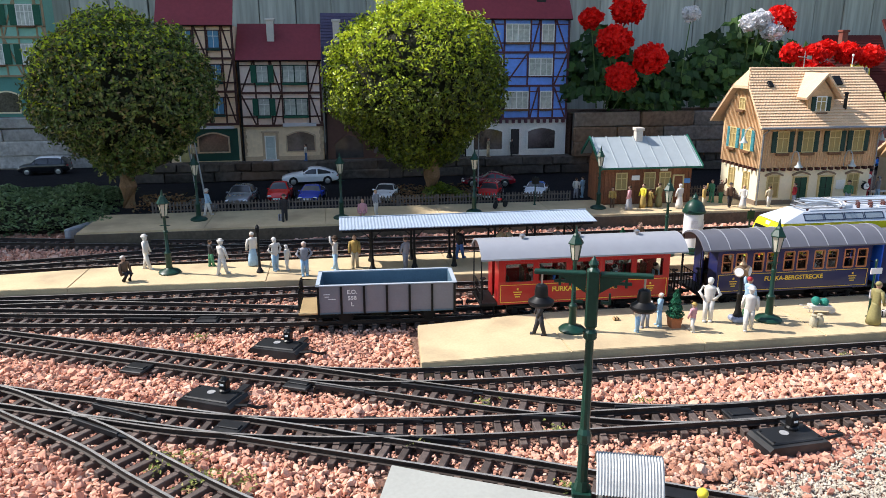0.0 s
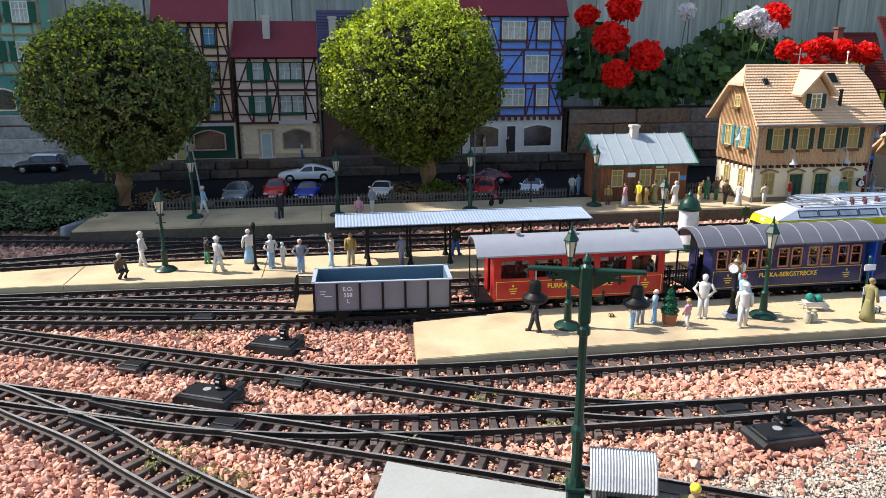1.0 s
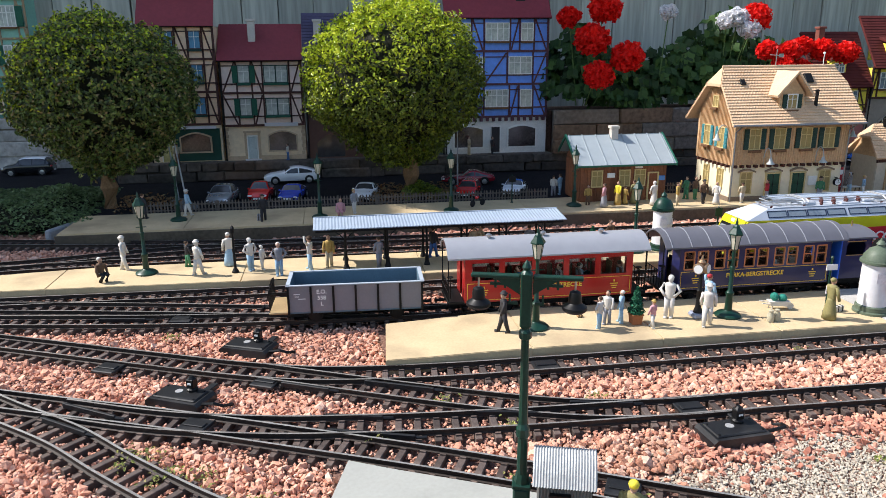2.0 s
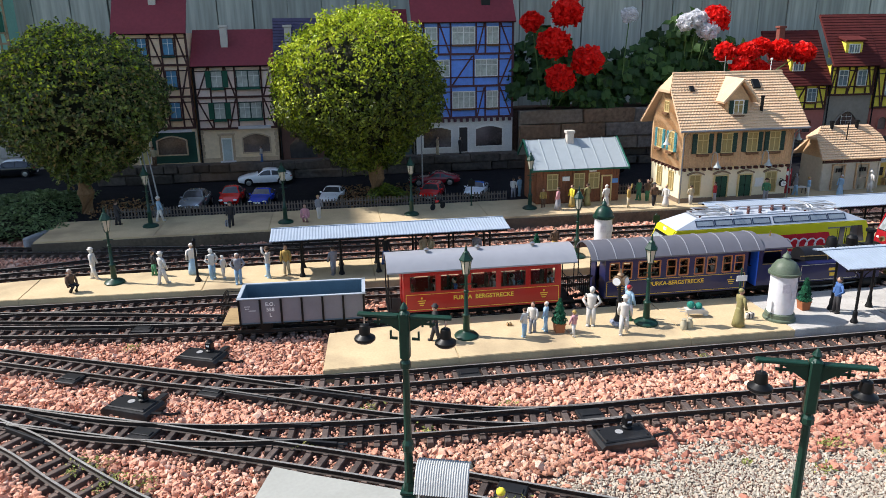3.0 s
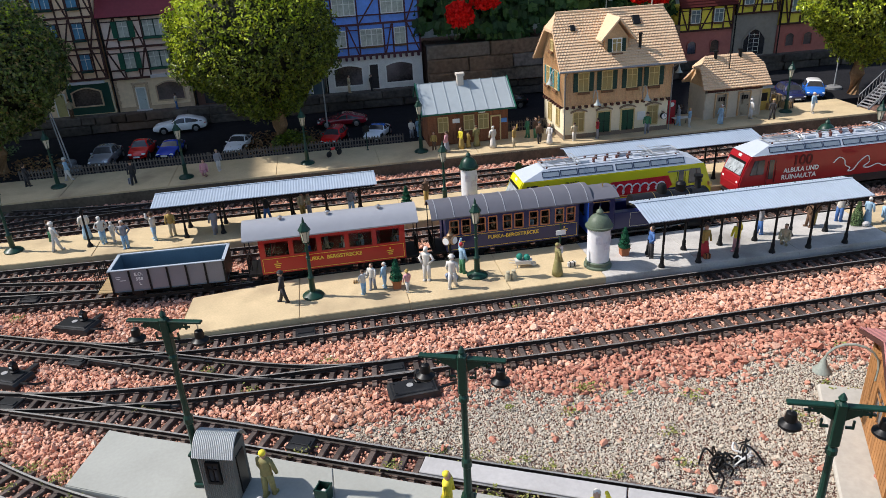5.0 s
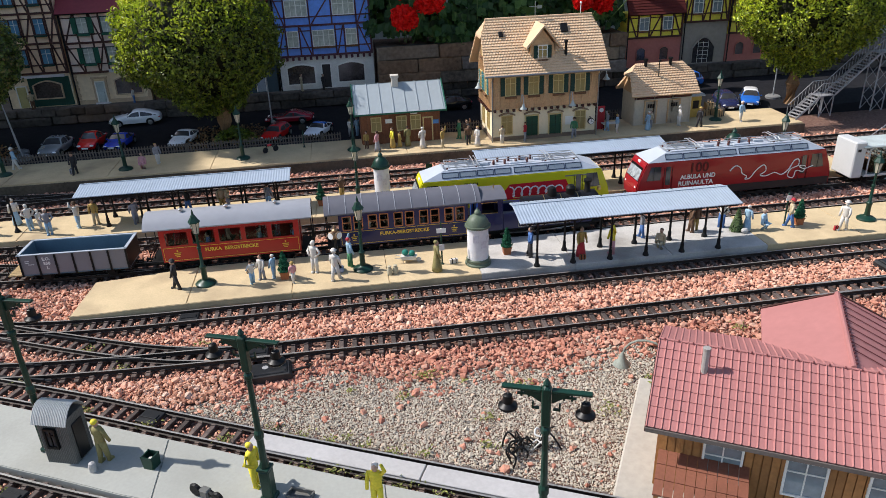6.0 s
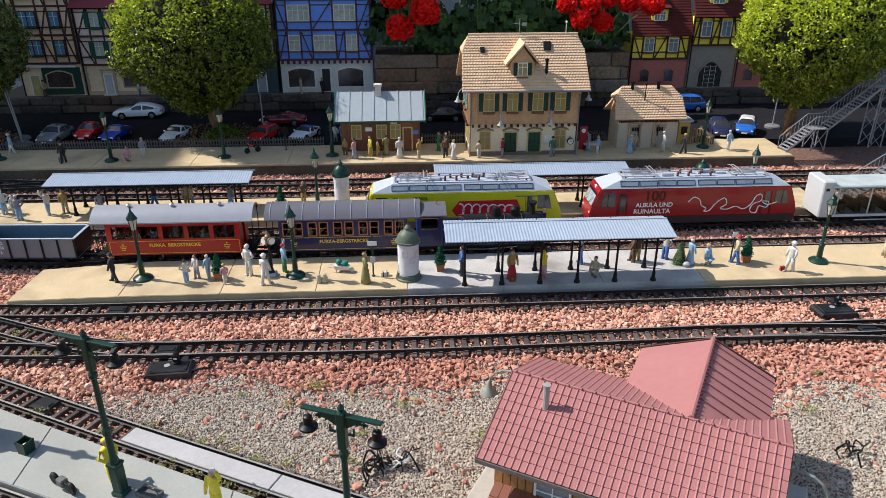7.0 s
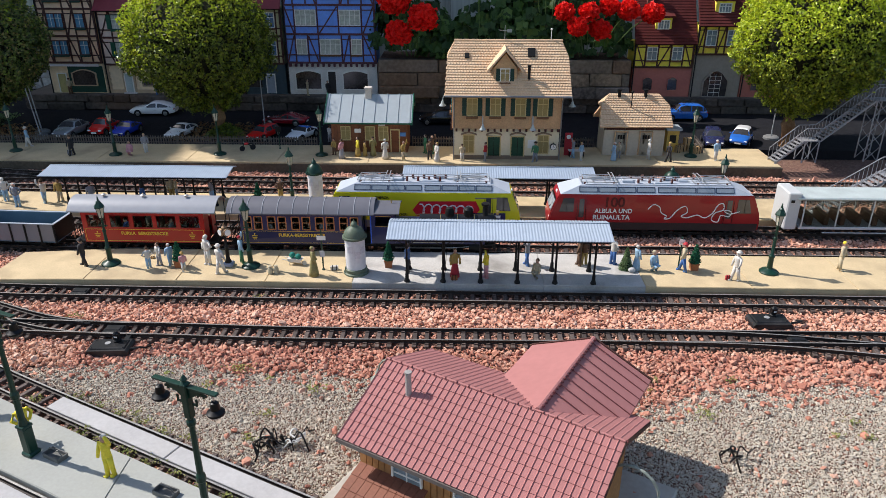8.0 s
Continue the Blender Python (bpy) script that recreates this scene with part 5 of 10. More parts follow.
# dry leaf litter and low weeds round the trees
LITTER = island_mat("dry_leaves", [(0.2, 0.1, 0.04), (0.3, 0.16, 0.07), (0.14, 0.075, 0.04), (0.25, 0.2, 0.1)], 0.8)
carpet("leaf_litter", 5000, (-1.0, 0.5), (1.05, 1.3), lambda a, b: 0.036 + 0.006 * noise.noise(Vector((a * 20, b * 20, 0))) + 0.02, 0.012, 0.007, LITTER, 6, "dry brown leaves and twigs under the trees", "leaf litter", lambda x, y: ((x + 0.1) ** 2 + (y - 1.16) ** 2 < 0.03) | ((x + 0.95) ** 2 + (y - 1.12) ** 2 < 0.02))
carpet("undergrowth", 1400, (-0.14, 0.03), (1.08, 1.2), lambda a, b: 0.05 + 0.03 * max(0, 1 - abs(a + 0.06) / 0.07), 0.016, 0.008, LEAF, 9, "small green weeds at the foot of the tree", "weeds", lambda x, y: (x + 0.05) ** 2 + (y - 1.13) ** 2 < 0.006)


WEEDS = []


def tuft(x, y, z, s, seed):
    r = np.random.default_rng(seed)
    n = int(42 * s)
    p = np.stack([x + r.normal(0, 0.011 * s, n), y + r.normal(0, 0.008 * s, n), z + r.uniform(0, 0.009, n)], 1)
    WEEDS.append(leaf_arrays(p, np.array([0, 0, 1.0]) + 0.8 * unit(n, r), 0.0062, 0.0032, r))


WEED = island_mat("weed_leaf", [(0.16, 0.2, 0.06), (0.27, 0.31, 0.09), (0.4, 0.4, 0.12), (0.3, 0.26, 0.12)], 0.7, trans=0.25)
for i, (x, y, s) in enumerate([(-0.6, -0.3, 1.5), (-0.52, -0.36, 1.2), (-0.45, -0.42, 1.0), (-0.56, -0.345, 0.9), (-0.4, -0.46, 1.1), (-0.3, -0.31, 0.8), (-0.2, -0.215, 0.8), (-0.12, -0.3, 0.7), (0.02, -0.24, 0.7), (-0.15, -0.43, 0.8), (0.1, -0.555, 1.0), (-0.03, -0.49, 0.9), (0.62, -0.5, 1.0), (0.46, -0.44, 1.1), (1.1, -0.4, 0.8), (1.35, -0.56, 1.2), (-0.64, 0.1, 0.8), (0.42, -0.14, 0.6), (0.75, -0.6, 1.0)]):
    tuft(x, y, 0.002, s, 100 + i)
r_ = random.Random(21)
for i in range(11):
    x = 0.24 + 0.05 * i
    tuft(x, t3_y(x) - 0.036 + r_.uniform(-0.004, 0.004), 0.004, r_.uniform(0.6, 1.2), 200 + i)
for i in range(5):
    x = 0.18 + 0.05 * i
    tuft(x, t3_y(x) + 0.04, 0.002, 0.8, 230 + i)
for i in range(26):
    tuft(r_.uniform(0.25, 2.0), r_.uniform(-0.66, -0.42), -0.004, r_.uniform(0.3, 0.7), 260 + i)
for i in range(10):
    x = -0.62 + 0.05 * i
    tuft(x, c_y(x) + r_.uniform(-0.018, 0.018), 0.0, r_.uniform(0.5, 0.9), 300 + i)
k_ = np.cumsum([0] + [len(q[0]) for q in WEEDS])
tagged(new("weeds", fast_mesh("weeds", np.concatenate([q[0] for q in WEEDS]), np.concatenate([q[1] + k for q, k in zip(WEEDS, k_)]), WEED)), "small yellow-green weeds growing in the ballast", "weeds", kind="stuff")


def geranium(x, y, z, heads, seed, label, spread=0.17, leaves=230, lz=0.16):
    """A bushy plant: lobed round leaves, and stems that carry flower heads given in world places."""
    r = np.random.default_rng(seed)
    p = thing("geranium", pose(x, y, z), label, "flower", "geraniums in the raised bed")
    g = Geo()
    for k in range(leaves):
        a, rr = r.uniform(0, 2 * math.pi), spread * math.sqrt(r.random())
        hgt = (1 - (rr / spread) ** 2 * 0.6) * lz * r.uniform(0.35, 1.15)
        c = Vector((rr * math.cos(a), rr * math.sin(a) * 0.6, hgt))
        up = (Vector((math.cos(a) * 0.9, math.sin(a) * 0.9 - 0.5, 0.7)) + Vector(r.normal(0, 0.3, 3))).normalized()
        q = up.to_track_quat("Z", "Y").to_matrix()
        s = r.uniform(0.016, 0.03)
        ring, n = [c + q @ Vector((0, 0, -s * 0.25))], 12
        for i in range(n):
            b = 2 * math.pi * i / n
            w = s * (1 + 0.13 * math.cos(b * 6)) * (0.45 if i == 0 else 1)
            ring.append(c + q @ Vector((w * math.sin(b), -w * math.cos(b), s * 0.12 * math.cos(3 * b))))
        g.add(ring, [(0, i + 1, (i + 1) % n + 1) for i in range(n)])
    part("foliage", g, GERANIUM, p, smooth=False)
    for hx, hy, hz, hr, col in heads:
        e = Vector((hx - x, hy - y, hz - z))
        s0 = Vector((e.x * 0.3, e.y * 0.3, 0.02))
        st_ = part("stem", Geo().tube([s0, s0.lerp(e, 0.55) + Vector((0, 0, 0.02)), e], 0.0022, 5), STEM, p)
        n = int(800 * hr / 0.05)
        u = unit(n, r)
        rad = hr * (1 + 0.34 * np.array([noise.noise(Vector(q) * 4.5 + Vector((hx * 9, 0, 0))) for q in u])) * r.uniform(0.72, 1.05, n)
        pos = np.array(e) + u * rad[:, None] * np.array([1, 1, 0.85])
        v, f = leaf_arrays(pos, u + 0.8 * unit(n, r), 0.02, 0.016, r, 0.3)
        part("flower_head", fast_mesh("flower_head", v, f, PETAL_W if col == "w" else PETAL_R), None, st_, "white blossom cluster" if col == "w" else "bright red blossom cluster")


geranium(0.66, 1.68, 0.26, [(0.61, 1.44, 0.53, 0.058, "r"), (0.73, 1.4, 0.468, 0.055, "r"), (0.63, 1.41, 0.405, 0.05, "r"), (0.675, 1.5, 0.64, 0.055, "r"), (0.545, 1.52, 0.61, 0.038, "r")], 1, "geranium with bright red blossom clusters over dark green leaves", 0.2, 420, 0.3)
geranium(0.98, 1.7, 0.26, [(0.95, 1.55, 0.63, 0.028, "w")], 2, "geranium with a white blossom cluster and dark leaves", 0.17, 260, 0.22)
geranium(1.27, 1.7, 0.26, [(1.235, 1.55, 0.61, 0.036, "w"), (1.275, 1.53, 0.57, 0.036, "w"), (1.195, 1.56, 0.6, 0.032, "w"), (1.31, 1.55, 0.61, 0.052, "r")], 3, "geranium with white and red blossom clusters", 0.2, 420, 0.34)
geranium(1.45, 1.68, 0.26, [(1.31, 1.45, 0.487, 0.036, "r"), (1.41, 1.46, 0.485, 0.038, "r"), (1.36, 1.42, 0.43, 0.036, "r"), (1.58, 1.5, 0.487, 0.042, "r"), (1.68, 1.5, 0.475, 0.042, "r"), (1.46, 1.46, 0.415, 0.04, "r"), (1.5, 1.52, 0.5, 0.036, "r")], 4, "geranium crowded with red blossom clusters", 0.2, 360, 0.24)
geranium(0.84, 1.66, 0.26, [], 5, "low leafy geranium without blossoms", 0.15, 160, 0.12)
geranium(1.12, 1.68, 0.26, [], 6, "leafy geranium without blossoms", 0.16, 220, 0.26)

# ---- garden fence ----
BOARD = mat("weathered_fence_board", (0.42, 0.42, 0.36), 0.85, vary=0.4, scale=60, bump=0.5, rand=0.2, dirt=(0.24, 0.26, 0.2), dirt_amount=0.5, stretch=(1, 1, 0.06))
fence = thing("garden_fence", pose(0, 2.2, -0.05), "tall weathered grey timber board fence", "fence", kind="structure")
bm_ = Geo().cbox(-0.0748, 0.0748, -0.011, 0.011, 0, 2.12, 0.002).mesh("fence_board", BOARD)
rr_ = random.Random(5)
for i in range(44):
    ob = part("fence_board", bm_, None, fence, at=pose(-3.2 + i * 0.152, rr_.uniform(-0.004, 0.004), rr_.uniform(-0.01, 0.01), 0, rr_.uniform(-0.25, 0.25), rr_.uniform(-1, 1)))
# unseen back row, added to keep bright sky out of the gaps
for i in range(45):
    part("fence_board", bm_, None, fence, at=pose(-3.276 + i * 0.152, 0.064 + rr_.uniform(-0.002, 0.002), rr_.uniform(-0.01, 0.01), 0, rr_.uniform(-0.15, 0.15), 0))
for z in (0.25, 1.05, 1.85):
    part("fence_rail", Geo().cbox(-3.3, 3.5, 0.012, 0.05, z, z + 0.08, 0.003), BOARD, fence)
for x in (-2.9, -1.1, 0.7, 2.5):
    part("fence_post", Geo().cbox(x - 0.045, x + 0.045, 0.078, 0.168, 0, 2.14, 0.004), BOARD, fence)

# ---- house-shaped block added behind the fence, out of view, to lay shade on the street ----
nb = thing("shade_block", pose(-5.48, 2.58, -0.05), "unseen house-shaped block added behind the garden fence to cast shade", "house", kind="structure")
part("wall", Geo().box(-3.0, 3.0, 0, 4.0, 0, 4.3), mat("shade_block_plaster", (0.5, 0.48, 0.44), 0.85, scale=20), nb)
part("roof", Geo().prism([(-0.3, 4.25), (4.3, 4.25), (2.0, 5.6)], -3.2, 3.2, "x"), mat("shade_block_tiles", (0.25, 0.1, 0.07), 0.8, scale=20), nb)
# outline cut so the shade ends along the station platform and left tree
part("shade_block_top", Geo().prism([(-3.2, 4.26), (1.45, 4.26), (0.5, 5.55), (-3.2, 5.55)], -0.3, 4.3, "y"), mat("shade_block_slate", (0.12, 0.12, 0.13), 0.7, scale=20), nb)
# ---- rolling stock ----
RED = mat("coach_red", (0.36, 0.013, 0.012), 0.32, vary=0.06, bump=0.02, coat=0.3)
NAVY = mat("coach_navy", (0.013, 0.016, 0.075), 0.3, vary=0.1, bump=0.02, coat=0.3)
LBLUE = mat("bright_blue_paint", (0.02, 0.1, 0.55), 0.35, vary=0.08, bump=0.02)
ROOFG = mat("coach_roof_grey", (0.29, 0.3, 0.33), 0.4, vary=0.06, scale=60, bump=0.02)
ROOFD = mat("coach_roof_dark_grey", (0.12, 0.12, 0.14), 0.45, vary=0.08, scale=60, bump=0.02)
GOLD = mat("gold_lettering", (0.75, 0.5, 0.06), 0.45, vary=0.05, bump=0)
TANF = mat("tan_window_frame", (0.45, 0.17, 0.07), 0.5, vary=0.1)
CGLASS = glass("coach_glass")
TGLASS = glass("tinted_glass", (0.62, 0.66, 0.64))
SEAT = mat("brown_bench", (0.1, 0.05, 0.03), 0.6)
YEL = mat("loco_yellow", (0.66, 0.62, 0.02), 0.3, vary=0.04, bump=0.02, coat=0.4)
LRED = mat("loco_red", (0.3, 0.008, 0.014), 0.3, vary=0.05, bump=0.02, coat=0.4)
LROOF = mat("loco_roof", (0.44, 0.48, 0.54), 0.45, vary=0.06, bump=0.03, dirt=(0.3, 0.32, 0.35))
SKIRT = mat("loco_skirt_grey", (0.2, 0.2, 0.19), 0.5, vary=0.1)
BRASS = mat("brass", (0.6, 0.42, 0.16), 0.3, metal=0.9, vary=0.1, bump=0)
STEEL = mat("steel", (0.5, 0.5, 0.5), 0.3, metal=0.95, vary=0.1, bump=0)
COPPER = mat("red_brown_insulator", (0.09, 0.025, 0.02), 0.4)
CWHITE = mat("white_lettering", (0.78, 0.78, 0.76), 0.5, vary=0.03, bump=0)
RT = 0.0113


def curve3(p):
    out = []
    q = [p[0]] + p + [p[-1]]
    for i in range(1, len(q) - 2):
        a, b, c, d = q[i - 1:i + 3]
        for t in (0, 0.25, 0.5, 0.75):
            out.append(0.5 * (2 * b + (c - a) * t + (2 * a - 5 * b + 4 * c - d) * t * t + (3 * b - a - 3 * c + d) * t ** 3))
    return out + [p[-1]]


def lettering(parent, words, size, at, m, label="", name="lettering", squeeze=1.0):
    cu = bpy.data.curves.new(name, "FONT")
    cu.body, cu.size, cu.align_x, cu.align_y, cu.extrude, cu.offset = words, size, "CENTER", "CENTER", 0.0003, size * 0.02
    tmp = bpy.data.objects.new(name, cu)
    me = bpy.data.meshes.new_from_object(tmp)
    bpy.data.objects.remove(tmp)
    me.name = name
    me.materials.append(m)
    return part(name, me, None, parent, label, at=at @ Matrix.Diagonal((squeeze, 1, 1, 1)))


def wheel(parent, x, y, r, spoked=False):
    w = part("wheel", Geo().lathe([(r * 0.3, -0.0035), (r, -0.0035), (r, 0.0015), (r * 1.12, 0.0015), (r * 1.12, 0.0035), (r * 0.3, 0.0035)], 18, pose(x, y, RT + r - 0.0005, 90)), IRON, parent, smooth=True)
    part("tyre", Geo().lathe([(r * 0.82, -0.0045), (r * 1.0, -0.0045), (r * 1.0, -0.003), (r * 0.82, -0.003)], 18, pose(x, y, RT + r - 0.0005, 90)), STEEL, w)
    return w


def bogie(parent, x, r=0.0125, base=0.05, half=0.031):
    b = part("bogie", Geo().cbox(x - base / 2 - 0.014, x + base / 2 + 0.014, -half - 0.004, half + 0.004, RT + 0.012, RT + 0.021, 0.002), IRON, parent)
    for s in (-1, 1):
        for e in (-1, 1):
            part("axle_box", Geo().cbox(x + e * base / 2 - 0.005, x + e * base / 2 + 0.005, s * (half + 0.004) - 0.003, s * (half + 0.004) + 0.003, RT + 0.006, RT + 0.017, 0.001), IRON, b)
            wheel(b, x + e * base / 2, s * GAUGE, r)
        part("spring", Geo().tube([(x - 0.018, s * (half + 0.005), RT + 0.011), (x, s * (half + 0.005), RT + 0.006), (x + 0.018, s * (half + 0.005), RT + 0.011)], 0.002), IRON, b)
    return b


def arched_roof(g, x0, x1, half, z0, rise, t=0.003, n=10):
    arc = [(-half + 2 * half * i / n, z0 + rise * (1 - abs(2 * i / n - 1) ** 2.2)) for i in range(n + 1)]
    g.prism(arc + [(p[0], p[1] - t) for p in arc[::-1]], x0, x1, "x")


def end_platform(parent, x, s, half, m):
    """An open end platform with railings, steps and a buffer coupling."""
    p = part("end_platform", Geo().cbox(min(x, x + s * 0.032), max(x, x + s * 0.032), -half, half, RT + 0.022, RT + 0.028, 0.001), IRON, parent)
    xe = x + s * 0.03
    for k in range(7):
        y = -half * 0.9 + 2 * half * 0.9 * k / 6
        part("baluster", Geo().rod((xe, y, RT + 0.028), (xe, y, RT + 0.062), 0.0009, n=5), IRON, p)
    for z, r in ((RT + 0.062, 0.0011), (RT + 0.045, 0.0009)):
        part("rail_bar", Geo().rod((xe, -half * 0.9, z), (xe, half * 0.9, z), r, n=5), IRON, p)
    for q in (-1, 1):
        part("roof_post", Geo().rod((xe, q * half * 0.92, RT + 0.028), (xe, q * half * 0.92, RT + 0.125), 0.0012, n=6), IRON, p)
        part("step", Geo().box(x + s * 0.006, x + s * 0.026, q * half - 0.004, q * half + 0.004, RT + 0.008, RT + 0.0095), IRON, p)
        part("step_hanger", Geo().rod((x + s * 0.007, q * half, RT + 0.009), (x + s * 0.007, q * half, RT + 0.024), 0.0008, n=5), IRON, p)
    part("coupling", Geo().rod((xe, 0, RT + 0.02), (xe + s * 0.022, 0, RT + 0.02), 0.003).lathe([(0.006, 0), (0.006, 0.002)], 10, pose(xe + s * 0.02, 0, RT + 0.02, 0, 90)), IRON, p)
    part("hand_brake", Geo().rod((xe - s * 0.006, -half * 0.5, RT + 0.028), (xe - s * 0.006, -half * 0.5, RT + 0.07), 0.001).lathe([(0.006, 0), (0.006, 0.0015)], 10, pose(xe - s * 0.006, -half * 0.5, RT + 0.07)), IRON, p)


def coach(at, L, body, roof, wins, label, words, frame_m, trim, ribs):
    """wins: centre, width of every side window; the walls between them stand as pillars."""
    c = thing("railway_coach", at, label, "railway coach", "museum train")
    half, zf, zs, zt, ztop = 0.045, RT + 0.026, RT + 0.068, RT + 0.104, RT + 0.118
    g = Geo()
    for s in (-1, 1):
        ya, yb = sorted((s * half, s * (half - 0.003)))
        g.box(-L / 2, L / 2, ya, yb, zf, zs).box(-L / 2, L / 2, ya, yb, zt, ztop)
        e = -L / 2
        for cx, w in wins + [(L / 2 + 0.01, 0.02)]:
            g.box(e, cx - w / 2, ya, yb, zs, zt)
            e = cx + w / 2
    for e in (-1, 1):
        xa, xb = sorted((e * L / 2, e * (L / 2 - 0.003)))
        g.box(xa, xb, -half + 0.003, -0.012, zf, ztop).box(xa, xb, 0.012, half - 0.003, zf, ztop).box(xa, xb, -0.012, 0.012, zf + 0.075, ztop)
    b = part("body", g, body, c)
    part("floor", Geo().box(-L / 2 + 0.003, L / 2 - 0.003, -half + 0.003, half - 0.003, zf, zf + 0.003), SEAT, c)
    for s in (-1, 1):
        for cx, w in wins:
            f = Geo()
            o = s * (half + 0.0006)
            for q in (-1, 1):
                f.box(cx + q * (w / 2) - 0.0012, cx + q * (w / 2) + 0.0012, min(o, o - s * 0.004), max(o, o - s * 0.004), zs, zt)
                zz = zs if q < 0 else zt
                f.box(cx - w / 2, cx + w / 2, min(o, o - s * 0.004), max(o, o - s * 0.004), zz - 0.0012, zz + 0.0012)
            f.box(cx - w / 2, cx + w / 2, min(o, o - s * 0.003), max(o, o - s * 0.003), zs + 0.019, zs + 0.0205) if w < 0.04 else None
            wd = part("window", f, frame_m, b)
            part("pane", Geo().box(cx - w / 2, cx + w / 2, s * (half - 0.0022), s * (half - 0.0014), zs, zt), CGLASS, wd)
        line = Geo()
        o = s * (half + 0.0008)
        for z in (zf + 0.004, zs - 0.005):
            line.box(-L / 2 + 0.004, L / 2 - 0.004, min(o, o - s * 0.001), max(o, o - s * 0.001), z, z + 0.0008)
        for x in (-L / 2 + 0.004, L / 2 - 0.0048):
            line.box(x, x + 0.0008, min(o, o - s * 0.001), max(o, o - s * 0.001), zf + 0.004, zs - 0.005)
        part("lining", line, trim, b)
        t = pose(0, s * (half + 0.0009), zf + 0.026, 90) if s < 0 else pose(0, half + 0.0009, zf + 0.026, 90, 0, 180)
        lettering(b, words, 0.0125, t, GOLD, "gold lettering")
        for e in (-1, 1):
            for k in range(4):
                w = (0.003, 0.016, 0.013, 0.009)[k]
                z = zf + 0.028 - k * 0.0045
                x = e * L * 0.39
                part("small_print", Geo().box(x - w / 2, x + w / 2, min(o, o - s * 0.0008), max(o, o - s * 0.0008), z - 0.001, z + (0.003 if k == 0 else 0.0008)), GOLD, b)
    n = int(L / 0.04)
    for i in range(n):
        for s in (-1, 1):
            x = -L / 2 + 0.02 + i * (L - 0.04) / max(1, n - 1)
            part("bench", Geo().cbox(x - 0.008, x + 0.008, s * 0.014 if s > 0 else -0.038, 0.038 if s > 0 else -0.014, zf + 0.003, zf + 0.02, 0.001).box(x - 0.0015, x + 0.0015, s * 0.014 if s > 0 else -0.038, 0.038 if s > 0 else -0.014, zf + 0.02, zf + 0.05), SEAT, c)
    gr = Geo()
    arched_roof(gr, -L / 2 - 0.033, L / 2 + 0.033, half + 0.006, ztop - 0.003, 0.026)
    r = part("roof", gr, roof, c, smooth=True)
    if ribs:
        for i in range(10):
            x = -L / 2 - 0.02 + i * (L + 0.04) / 9
            gg = Geo()
            arched_roof(gg, x - 0.0009, x + 0.0009, half + 0.0065, ztop - 0.002, 0.0262, 0.001)
            part("roof_rib", gg, ROOFG, r)
    else:
        for x in (-L * 0.34, -0.005, L * 0.34):
            part("roof_vent", Geo().lathe([(0.003, 0), (0.003, 0.004), (0.006, 0.0055), (0.006, 0.0085), (0.002, 0.011)], 10, pose(x, -0.006, ztop + 0.021)), STEEL, r, smooth=True)
    part("underframe", Geo().cbox(-L / 2 + 0.01, L / 2 - 0.01, -0.03, 0.03, RT + 0.02, RT + 0.027, 0.001).box(-0.04, 0.04, -0.026, 0.026, RT + 0.01, RT + 0.02), IRON, c)
    for x in (-L * 0.32, L * 0.32):
        bogie(c, x)
    for s in (-1, 1):
        end_platform(c, s * L / 2, s, 0.04, body)
    return c


def on_track(key, x):
    line = LINES[key]
    y = float(np.interp(x, line[:, 0], line[:, 1]))
    y2 = float(np.interp(x + 0.08, line[:, 0], line[:, 1]))
    y1 = float(np.interp(x - 0.08, line[:, 0], line[:, 1]))
    return pose(x, y, 0, 0, 0, math.degrees(math.atan2(y2 - y1, 0.16)))


X0 = -0.11
coach(on_track("T0", X0 + 0.165), 0.328, RED, ROOFG, [(-0.125 + i * 0.0625, 0.054) for i in range(5)], "red museum coach with grey roof and gold lettering", "FURKA  BERGSTRECKE", RED, GOLD, False)
coach(on_track("T0", X0 + 0.586), 0.322, NAVY, ROOFD, [(-0.141 + k * 0.0635 + q * 0.028, 0.0205) for k in range(5) for q in (0, 1)], "dark blue museum coach with ribbed grey roof and gold lettering", "FURKA-BERGSTRECKE", TANF, GOLD, True)


